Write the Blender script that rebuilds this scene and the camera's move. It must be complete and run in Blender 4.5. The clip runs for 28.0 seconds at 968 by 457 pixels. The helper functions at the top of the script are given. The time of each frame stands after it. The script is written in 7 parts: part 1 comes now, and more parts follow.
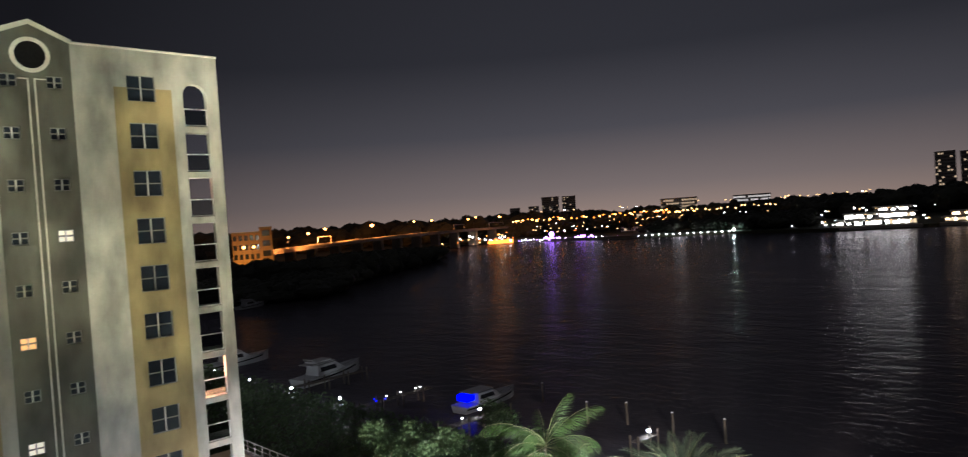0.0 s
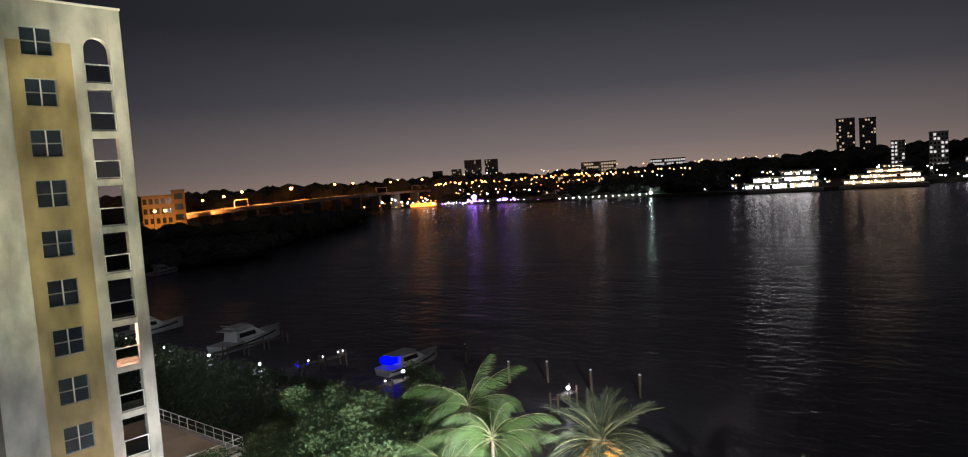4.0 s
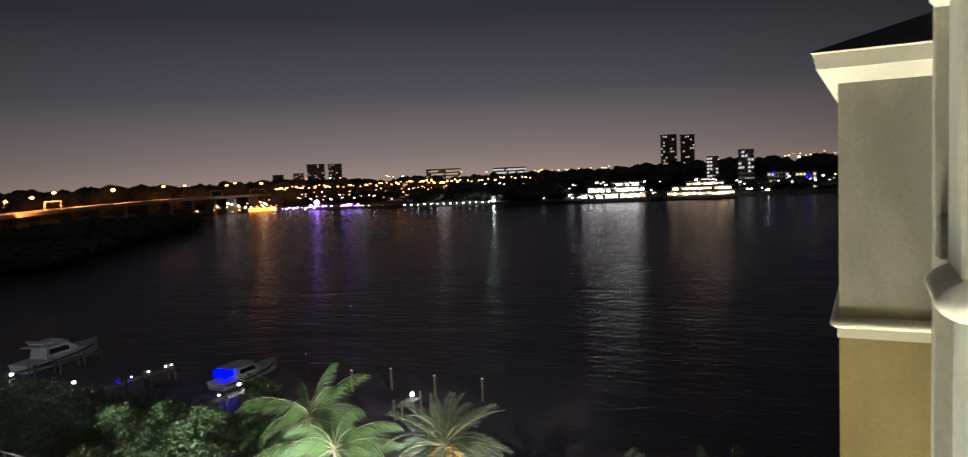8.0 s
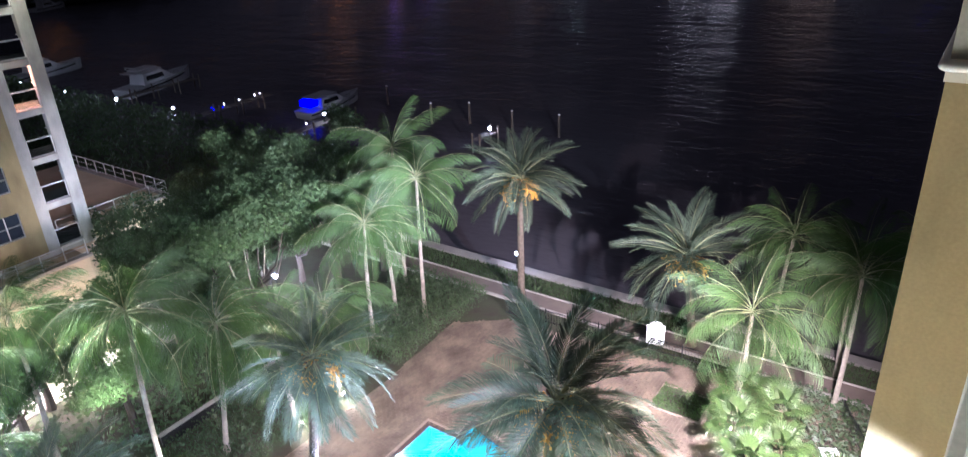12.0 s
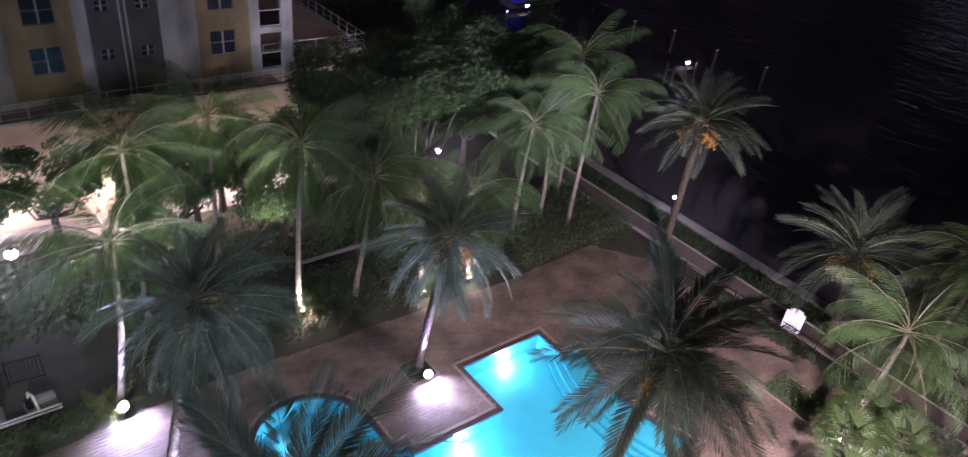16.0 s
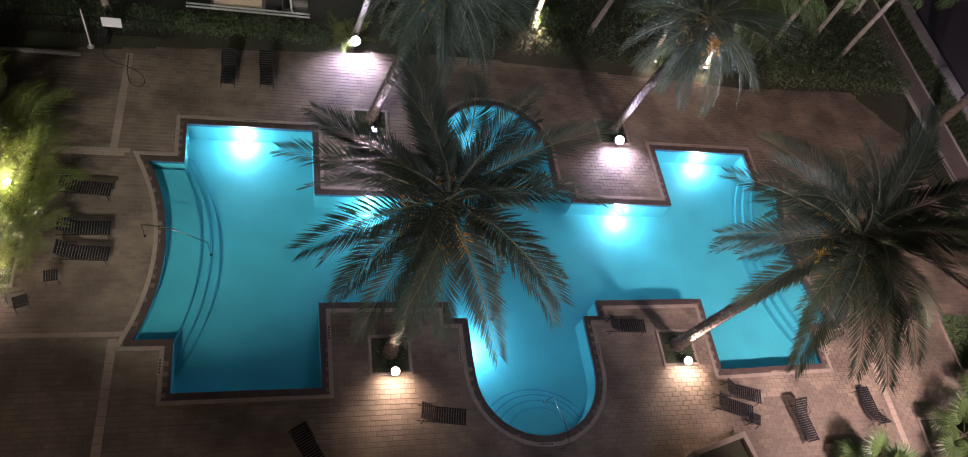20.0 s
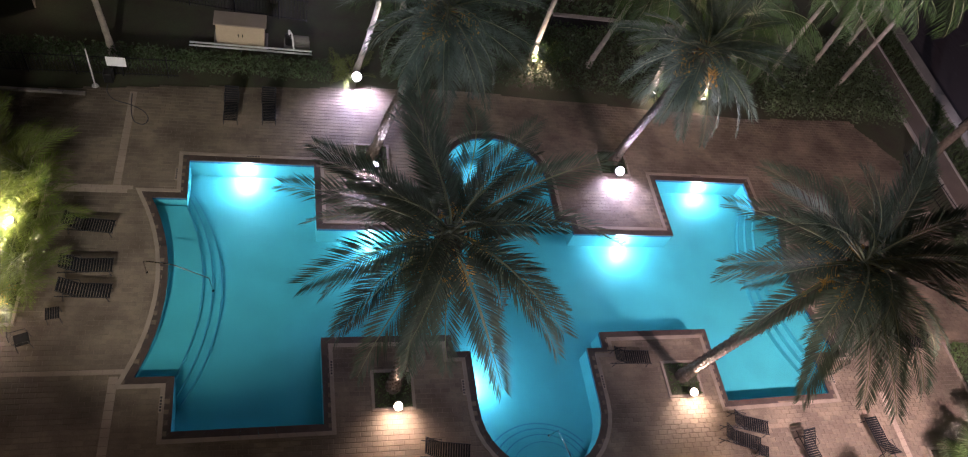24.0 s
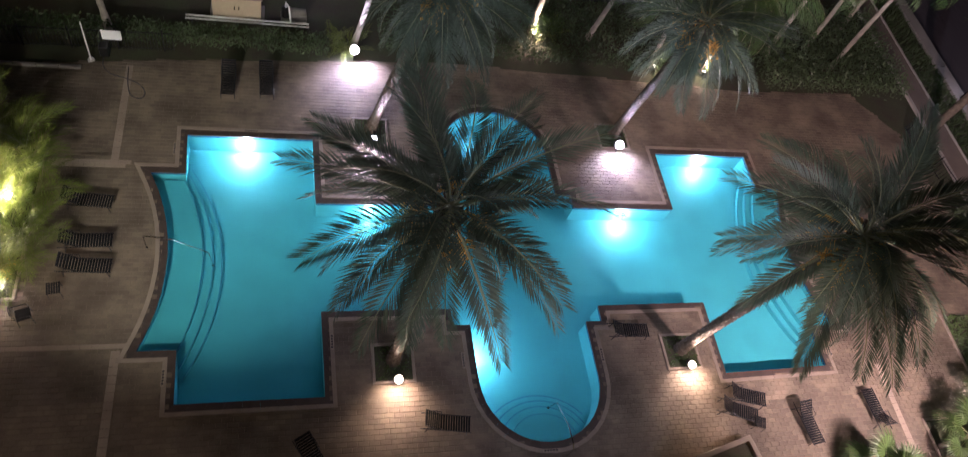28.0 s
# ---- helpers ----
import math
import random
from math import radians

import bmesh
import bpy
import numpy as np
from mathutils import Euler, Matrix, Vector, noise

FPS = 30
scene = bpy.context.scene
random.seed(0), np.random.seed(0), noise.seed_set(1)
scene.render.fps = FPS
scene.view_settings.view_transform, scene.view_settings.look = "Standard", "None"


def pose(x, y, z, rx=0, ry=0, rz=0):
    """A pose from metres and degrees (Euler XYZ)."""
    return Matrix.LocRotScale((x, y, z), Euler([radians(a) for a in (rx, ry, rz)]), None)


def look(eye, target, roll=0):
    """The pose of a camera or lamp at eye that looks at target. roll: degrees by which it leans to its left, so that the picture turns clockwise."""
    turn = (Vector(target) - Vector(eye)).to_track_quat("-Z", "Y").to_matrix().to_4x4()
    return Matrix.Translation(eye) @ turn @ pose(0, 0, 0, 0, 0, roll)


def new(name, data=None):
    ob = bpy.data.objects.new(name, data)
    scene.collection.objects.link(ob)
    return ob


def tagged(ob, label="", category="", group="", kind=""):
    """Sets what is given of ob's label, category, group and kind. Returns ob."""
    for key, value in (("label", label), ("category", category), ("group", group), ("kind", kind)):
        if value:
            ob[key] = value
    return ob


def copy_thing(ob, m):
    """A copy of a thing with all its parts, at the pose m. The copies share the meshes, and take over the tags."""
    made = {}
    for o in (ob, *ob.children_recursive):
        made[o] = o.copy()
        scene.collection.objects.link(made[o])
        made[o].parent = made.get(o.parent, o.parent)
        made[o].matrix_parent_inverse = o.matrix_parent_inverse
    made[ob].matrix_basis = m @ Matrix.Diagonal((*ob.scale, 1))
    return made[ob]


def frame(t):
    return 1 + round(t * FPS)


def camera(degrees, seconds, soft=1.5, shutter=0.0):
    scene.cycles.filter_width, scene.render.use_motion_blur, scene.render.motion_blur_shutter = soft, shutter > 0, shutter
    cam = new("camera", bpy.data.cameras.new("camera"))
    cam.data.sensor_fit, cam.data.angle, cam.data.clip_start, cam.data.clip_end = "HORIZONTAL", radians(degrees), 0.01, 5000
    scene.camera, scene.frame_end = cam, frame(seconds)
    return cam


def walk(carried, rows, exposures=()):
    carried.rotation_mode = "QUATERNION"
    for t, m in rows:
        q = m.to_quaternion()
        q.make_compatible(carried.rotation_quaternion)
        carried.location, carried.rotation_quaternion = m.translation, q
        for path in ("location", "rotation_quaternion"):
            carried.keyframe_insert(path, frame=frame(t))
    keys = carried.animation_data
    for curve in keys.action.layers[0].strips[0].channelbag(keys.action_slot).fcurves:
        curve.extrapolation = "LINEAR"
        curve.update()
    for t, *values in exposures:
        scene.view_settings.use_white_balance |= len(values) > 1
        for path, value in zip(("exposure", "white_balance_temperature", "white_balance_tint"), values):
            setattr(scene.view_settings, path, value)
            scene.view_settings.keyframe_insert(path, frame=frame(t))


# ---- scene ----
cam = camera(67.65, 28.0, soft=1.1, shutter=0.4)
PATH = [
    (0, (0, 0, 27), (68.77, 72.58, 25.34), -3.94),
    (0.5, (0, 0, 27), (73.10, 68.22, 25.49), -4.44),
    (1, (0, 0, 27), (73.92, 67.33, 25.40), -4.28),
    (1.5, (0, 0, 27), (74.72, 66.41, 24.54), -3.16),
    (2, (0, 0, 27), (75.26, 65.50, 20.27), -3.07),
    (2.5, (0, 0, 27), (75.83, 64.78, 19.65), -3.42),
    (4.5, (0, 0, 27), (75.28, 65.39, 19.47), -4.14),
    (5, (0, 0, 27), (71.52, 69.52, 19.84), -3.15),
    (5.5, (0, 0, 27), (66.26, 74.62, 20.59), -3.20),
    (6, (0, 0, 27), (65.04, 75.58, 19.42), -2.75),
    (6.5, (0, 0, 27), (67.57, 73.02, 16.86), -5.44),
    (7, (0, 0, 27), (72.63, 67.82, 15.80), -3.14),
    (7.5, (0, 0, 27), (80.97, 58.11, 18.82), -2.59),
    (8, (0, 0, 27), (87.76, 47.31, 19.24), -2.51),
    (8.5, (0, 0, 27), (89.29, 44.41, 19.60), -2.82),
    (9, (0, 0, 27), (88.97, 45.24, 20.83), -4.61),
    (9.5, (0, 0, 27), (87.31, 48.66, 23.86), -3.94),
    (10, (0, 0, 27), (83.03, 55.43, 21.21), -4.57),
    (10.5, (0, 0, 27), (80.83, 57.25, 13.26), -3.94),
    (11, (0, 0, 27), (78.01, 57.39, 2.08), -3.31),
    (11.5, (0, 0, 27), (76.45, 55.72, -5.42), -2.27),
    (12, (0, 0, 27), (73.75, 52.80, -15.10), -2.95),
    (12.5, (0, 0, 27), (72.57, 51.46, -18.67), -1.52),
    (14.5, (0, 0, 27), (67.42, 55.10, -22.18), 0.61),
    (15, (0, 0, 27), (66.13, 56.68, -22.13), 1.66),
    (15.5, (0, 0, 27), (62.63, 60.01, -22.76), 5.06),
    (16, (0, 0, 27), (55.47, 63.74, -26.48), 7.42),
    (16.5, (0, 0, 27), (50.38, 63.75, -31.29), 10.04),
    (17, (0, 0, 27), (44.91, 63.67, -35.69), 11.50),
    (17.5, (0, 0, 27), (38.86, 63.33, -39.93), 13.24),
    (18, (0, 0, 27), (34.75, 61.65, -43.65), 16.02),
    (18.5, (0, 0, 27), (31.07, 56.56, -49.39), 21.86),
    (19, (0, 0, 27), (26.08, 52.61, -53.95), 23.53),
    (19.5, (0, 0, 27), (26.02, 50.98, -55.00), 24.61),
    (20, (0, 0, 27), (26.52, 50.48, -55.15), 24.55),
    (20.5, (0, 0, 27), (27.52, 50.38, -54.88), 25.37),
    (21, (0, 0, 27), (28.65, 50.55, -54.39), 26.01),
    (21.5, (0, 0, 27), (29.62, 51.23, -53.61), 26.23),
    (23.5, (0, 0, 27), (26.72, 53.86, -52.91), 22.51),
    (24, (0, 0, 27), (26.18, 54.29, -52.79), 22.25),
    (24.5, (0, 0, 27), (26.14, 55.67, -51.85), 21.65),
    (25, (0, 0, 27), (26.10, 56.44, -51.32), 21.70),
    (25.5, (0, 0, 27), (26.70, 56.61, -50.99), 21.38),
    (26, (0, 0, 27), (27.06, 56.09, -51.24), 21.71),
    (26.5, (0, 0, 27), (26.57, 56.17, -51.35), 20.62),
    (27, (0, 0, 27), (26.82, 56.67, -50.91), 20.06),
    (27.5, (0, 0, 27), (27.08, 55.68, -51.52), 20.96),
    (28, (0, 0, 27), (26.32, 51.28, -54.72), 23.27),
]
EXPOSURES = [(0, 0.85, 5800, 14), (7, 0.9, 5900, 13), (8.5, 1.1, 5900, 12), (10, 1.05, 5800, 13), (11, 1.0, 5300, 18), (12.5, 0.75, 5000, 32), (14.5, -0.25, 5100, 44),
             (17, -1.2, 5500, 46), (18.5, -1.35, 5800, 40), (20, -1.4, 5900, 38), (24, -1.35, 5900, 38), (28, -1.28, 5900, 38)]
walk(cam, [(t, look(eye, target, roll)) for t, eye, target, roll in PATH], EXPOSURES)

# ---- night sky: city glow low over the far shore, dark above it, unseen zenith raised ----
world = bpy.data.worlds.new("night_sky")
scene.world = world
world.use_nodes = True
wn, wl = world.node_tree.nodes, world.node_tree.links
wn.clear()
w_out, w_bg = wn.new("ShaderNodeOutputWorld"), wn.new("ShaderNodeBackground")
w_co, w_sep, w_ramp = wn.new("ShaderNodeTexCoord"), wn.new("ShaderNodeSeparateXYZ"), wn.new("ShaderNodeValToRGB")
wl.new(w_co.outputs["Generated"], w_sep.inputs[0])
wl.new(w_sep.outputs["Z"], w_ramp.inputs[0])
# the last three stops brighten the unseen zenith to lift water and shadows
SKY = [(0.0, (0.250, 0.180, 0.140)), (0.03, (0.172, 0.134, 0.116)), (0.11, (0.066, 0.061, 0.064)),
       (0.21, (0.0275, 0.0268, 0.0302)), (0.36, (0.024, 0.0232, 0.0262)), (0.52, (0.055, 0.052, 0.056)), (0.75, (0.10, 0.094, 0.096)), (1.0, (0.12, 0.113, 0.114))]
w_ramp.color_ramp.elements[0].position, w_ramp.color_ramp.elements[1].position = SKY[0][0], SKY[-1][0]
w_ramp.color_ramp.elements[0].color, w_ramp.color_ramp.elements[1].color = (*SKY[0][1], 1), (*SKY[-1][1], 1)
for pos, col in SKY[1:-1]:
    w_ramp.color_ramp.elements.new(pos).color = (*col, 1)
w_dot, w_map, w_mul = wn.new("ShaderNodeVectorMath"), wn.new("ShaderNodeMapRange"), wn.new("ShaderNodeMixRGB")
w_dot.operation = "DOT_PRODUCT"
w_dot.inputs[1].default_value = (0.829, 0.559, 0.0)
wl.new(w_co.outputs["Generated"], w_dot.inputs[0])
w_map.inputs["From Min"].default_value, w_map.inputs["From Max"].default_value = 0.70, 1.0
w_map.inputs["To Min"].default_value, w_map.inputs["To Max"].default_value = 0.30, 1.0
wl.new(w_dot.outputs["Value"], w_map.inputs["Value"])
w_mul.blend_type, w_mul.inputs["Fac"].default_value = "MULTIPLY", 1.0
wl.new(w_ramp.outputs["Color"], w_mul.inputs["Color1"])
wl.new(w_map.outputs["Result"], w_mul.inputs["Color2"])
wl.new(w_mul.outputs["Color"], w_bg.inputs["Color"])
w_bg.inputs["Strength"].default_value = 0.62
wl.new(w_bg.outputs[0], w_out.inputs[0])


# ---- lamps of the place ----
def lamp(name, kind, place, power, color=(1, 1, 1), size=0.1, target=None, angle=90, blend=0.6):
    data = bpy.data.lights.new(name, kind)
    data.energy, data.color = power, color
    data.shadow_soft_size = size
    if kind == "SPOT":
        data.spot_size, data.spot_blend = radians(angle), blend
    ob = new(name, data)
    ob.matrix_world = look(place, target) if target else Matrix.Translation(place)
    return ob


WHITE, WARM, SODIUM, GREENISH, CYAN = (0.84, 0.84, 1.0), (1.0, 0.80, 0.50), (1.0, 0.48, 0.12), (1.0, 0.94, 0.62), (0.70, 0.98, 0.97)
PALM_FLOODS = {"far_left": (3.8, 22.0), "far_right": (16.45, 22.4), "near_left": (4.1, 10.3), "near_right": (16.76, 10.3)}
# uplights at the feet of the palms, each with some spill over the paving
for x, y, z, tx, ty, tz, beam, spill, col in (
        (3.85, 21.45, 0.55, 5.5, 21.6, 9, 1700, 300, WHITE), (16.45, 21.75, 0.55, 17.4, 21.8, 8.2, 3200, 380, WHITE),
        (4.2, 9.75, 0.5, 4.4, 10.2, 8.0, 2000, 150, WARM), (16.9, 9.8, 0.5, 17.3, 10.0, 8.0, 3200, 180, WARM),
        (3.2, 27.0, 0.7, 4.4, 26.5, 9, 2600, 600, WHITE), (13.27, 29.7, 0.3, 13.32, 30.0, 2.2, 4200, 110, WARM),
        (20.24, 27.85, 0.3, 20.3, 28.15, 2.2, 3600, 60, WARM), (23.42, 27.72, 0.3, 23.5, 28.05, 2.2, 3600, 60, WARM)):
    lamp("flood_light", "SPOT", (x, y, z), beam * 3.4, col, 0.08, (tx, ty, tz), 84, 0.7)
    lamp("flood_spill", "SPOT", (x, y, z + 0.35), spill * 9, col, 0.08, (x, y - 3, -1.8), 138, 1.0)
lamp("garden_light", "POINT", (-9.9, 17.0, 1.9), 4200, (1.0, 0.90, 0.55), 0.08)
lamp("garden_light", "POINT", (-10.3, 14.0, 0.75), 700, (1.0, 0.85, 0.6), 0.06)
lamp("garden_light", "POINT", (31.5, 7.2, 0.8), 800, (1.0, 0.95, 0.78), 0.08)
lamp("post_light", "POINT", (1.0, 38.1, 3.1), 1600, WHITE, 0.16)
# floods in the garden, turned up to the tower's face, and small lamps along the podium wall
for fx, fy, tx, fp in ((5.35, 27.0, 5.0, 50000), (13.2, 31.0, 12.0, 50000), (24.5, 31.0, 18.5, 17000)):
    lamp("facade_flood", "SPOT", (fx, fy, 0.8), fp, GREENISH, 0.14, (tx, 47.2, 46), 62, 1.0)
for fx, fp in ((-3.5, 700), (1.5, 800), (7.0, 1100), (12.0, 1700), (17.0, 2600)):
    lamp("wall_light", "POINT", (fx, 44.5, 1.6), fp, (1.0, 0.80, 0.54), 0.1)
lamp("wall_light", "POINT", (27.4, 48.9, 2.6), 1700, (1.0, 0.95, 0.85), 0.1)
# flood at the corner of the terrace, turned up to the wing beside the camera
lamp("facade_flood", "SPOT", (-4.0, 5.0, 0.6), 10500, GREENISH, 0.15, (9.5, 0, 28), 44, 1.0)
# unseen floods on the camera's own building, over the terrace corner and out to the gardens
lamp("unseen_flood", "SPOT", (22.0, 0.9, 12.0), 66000, (1.0, 0.80, 0.66), 0.12, (30, 16, 0), 112, 0.8)
# the floods below are fill added for trees, palms, rail and left paving
for target in ((28, 38, 7.5), (34.5, 36, 8.5)):
    lamp("unseen_flood", "SPOT", (27.0, 0.9, 16.0), 92000, (0.96, 0.98, 0.94), 0.12, target, 27, 1.0)
lamp("unseen_flood", "SPOT", (-8.0, -2.2, 13.0), 58000, (0.97, 1.0, 0.72), 0.12, (-1.5, 25, 0), 46, 1.0)
lamp("unseen_flood", "SPOT", (2.0, -2.2, 23.5), 7000, (0.97, 1.0, 0.90), 0.12, (10, 40, 5), 28, 1.0)
lamp("unseen_flood", "SPOT", (2.0, -2.2, 23.5), 32000, (0.97, 1.0, 0.92), 0.12, (29, 57, 8), 17, 1.0)
lamp("unseen_flood", "SPOT", (-9.0, -2.2, 7.0), 3200, (1.0, 0.88, 0.62), 0.12, (-9, 15, 0), 120, 1.0)
lamp("unseen_flood", "SPOT", (7.5, -2.2, 20.0), 21000, (0.92, 0.96, 1.0), 0.12, (11.5, 11, 10), 84, 1.0)
# unseen lamp added behind the camera to lift the next balcony's pillar
lamp("pillar_fill", "POINT", (-1.4, -1.9, 27.1), 205, (1.0, 0.95, 0.78), 0.3)
lamp("unseen_flood", "SPOT", (20.0, 0.9, 16.0), 33000, (0.98, 1.0, 0.92), 0.12, (41, 21, 8), 44, 1.0)
# the last lamp, in the far bay, is assumed and has no fixture
for px, py, pw in ((-1.87, 21.5, 1500), (21.6, 21.5, 1250), (3.6, 17.94, 700), (16.1, 17.94, 1350), (7.66, 11.2, 1000), (9.0, 22.6, 150)):
    lamp("pool_light", "POINT", (px, py, -0.62), pw, CYAN, 0.14)
lamp("balcony_glow", "POINT", (19.6, 48.6, 18.2), 420, (1.0, 0.45, 0.25), 0.1)
# added red lamp standing in for rosy horizon glow behind the upper balconies
lamp("balcony_glow", "POINT", (19.6, 48.9, 30.2), 30, (1.0, 0.35, 0.25), 0.1)


# ---- mesh building ----
class Mesh:
    """Collects vertices and faces of one part."""

    def __init__(self):
        self.v, self.f, self.m = [], [], []

    def face(self, pts, m=0):
        n = len(self.v)
        self.v += [tuple(p) for p in pts]
        self.f.append(tuple(range(n, n + len(pts))))
        self.m.append(m)

    def grid(self, rows, m=0, close=False):
        n, w = len(self.v), len(rows[0])
        for r in rows:
            self.v += [tuple(p) for p in r]
        for i in range(len(rows) - 1):
            for j in range(w if close else w - 1):
                k = (j + 1) % w
                self.f.append((n + i * w + j, n + i * w + k, n + (i + 1) * w + k, n + (i + 1) * w + j))
                self.m.append(m)

    def box(self, x0, x1, y0, y1, z0, z1, m=0, bevel=0.0):
        b = bevel
        if not b:
            c = [(x, y, z) for z in (z0, z1) for x, y in ((x0, y0), (x1, y0), (x1, y1), (x0, y1))]
            n = len(self.v)
            self.v += c
            for q in ((3, 2, 1, 0), (4, 5, 6, 7), (0, 1, 5, 4), (1, 2, 6, 5), (2, 3, 7, 6), (3, 0, 4, 7)):
                self.f.append(tuple(n + i for i in q))
                self.m.append(m)
            return
        ring = lambda i, z: [(x0 + i, y0 + b, z), (x0 + b, y0 + i, z), (x1 - b, y0 + i, z), (x1 - i, y0 + b, z),
                             (x1 - i, y1 - b, z), (x1 - b, y1 - i, z), (x0 + b, y1 - i, z), (x0 + i, y1 - b, z)]
        rings = [ring(b, z0), ring(0, z0 + b), ring(0, z1 - b), ring(b, z1)]
        self.grid(rings, m, True)
        self.face(rings[0][::-1], m)
        self.face(rings[-1], m)

    def tube(self, pts, radii, sides=8, m=0, caps=True):
        pts = [Vector(p) for p in pts]
        rows, up = [], None
        for i, p in enumerate(pts):
            d = (pts[min(i + 1, len(pts) - 1)] - pts[max(i - 1, 0)]).normalized()
            if up is None:
                up = d.orthogonal().normalized()
            up = (up - d * up.dot(d)).normalized()
            side = d.cross(up)
            r = radii[i] if hasattr(radii, "__len__") else radii
            rows.append([p + (up * math.cos(a) + side * math.sin(a)) * r for a in (2 * math.pi * k / sides for k in range(sides))])
        self.grid(rows, m, True)
        if caps:
            self.face(rows[0][::-1], m)
            self.face(rows[-1], m)

    def ball(self, c, r, seg=10, rings=6, m=0, squash=1.0):
        rows = []
        for i in range(rings + 1):
            a = math.pi * i / rings - math.pi / 2
            rr = max(math.cos(a), 0.02) * r
            rows.append([(c[0] + rr * math.cos(2 * math.pi * j / seg), c[1] + rr * math.sin(2 * math.pi * j / seg), c[2] + math.sin(a) * r * squash) for j in range(seg)])
        self.grid(rows, m, True)

    def data(self, name, mats, smooth=False):
        me = bpy.data.meshes.new(name)
        me.from_pydata(self.v, [], self.f)
        for mt in mats if isinstance(mats, (list, tuple)) else [mats]:
            me.materials.append(mt)
        if any(self.m):
            me.polygons.foreach_set("material_index", self.m)
        if smooth:
            me.polygons.foreach_set("use_smooth", [True] * len(self.f))
        me.update()
        return me


def part(name, mesh, material, parent=None, label="", smooth=False, at=None):
    """One mesh object, under a thing or a part if given."""
    me = mesh.data(name, material, smooth) if isinstance(mesh, Mesh) else mesh
    ob = new(name, me)
    if parent:
        ob.parent = parent
    if at is not None:
        ob.matrix_basis = at
    return tagged(ob, label)


def thing(name, label, category, group="", at=None, kind=""):
    ob = tagged(new(name), label, category, group, kind)
    ob.empty_display_size = 0.2
    if at is not None:
        ob.matrix_basis = at
    return ob


def structure(name, mesh, material, label, category, smooth=False, parent=None):
    ob = part(name, mesh, material, parent, "", smooth)
    return tagged(ob, label, category, "", "structure")


def pol(az, dist, z=0.0):
    """A place by its bearing from the camera's balcony."""
    return (dist * math.sin(radians(az)), dist * math.cos(radians(az)), z)


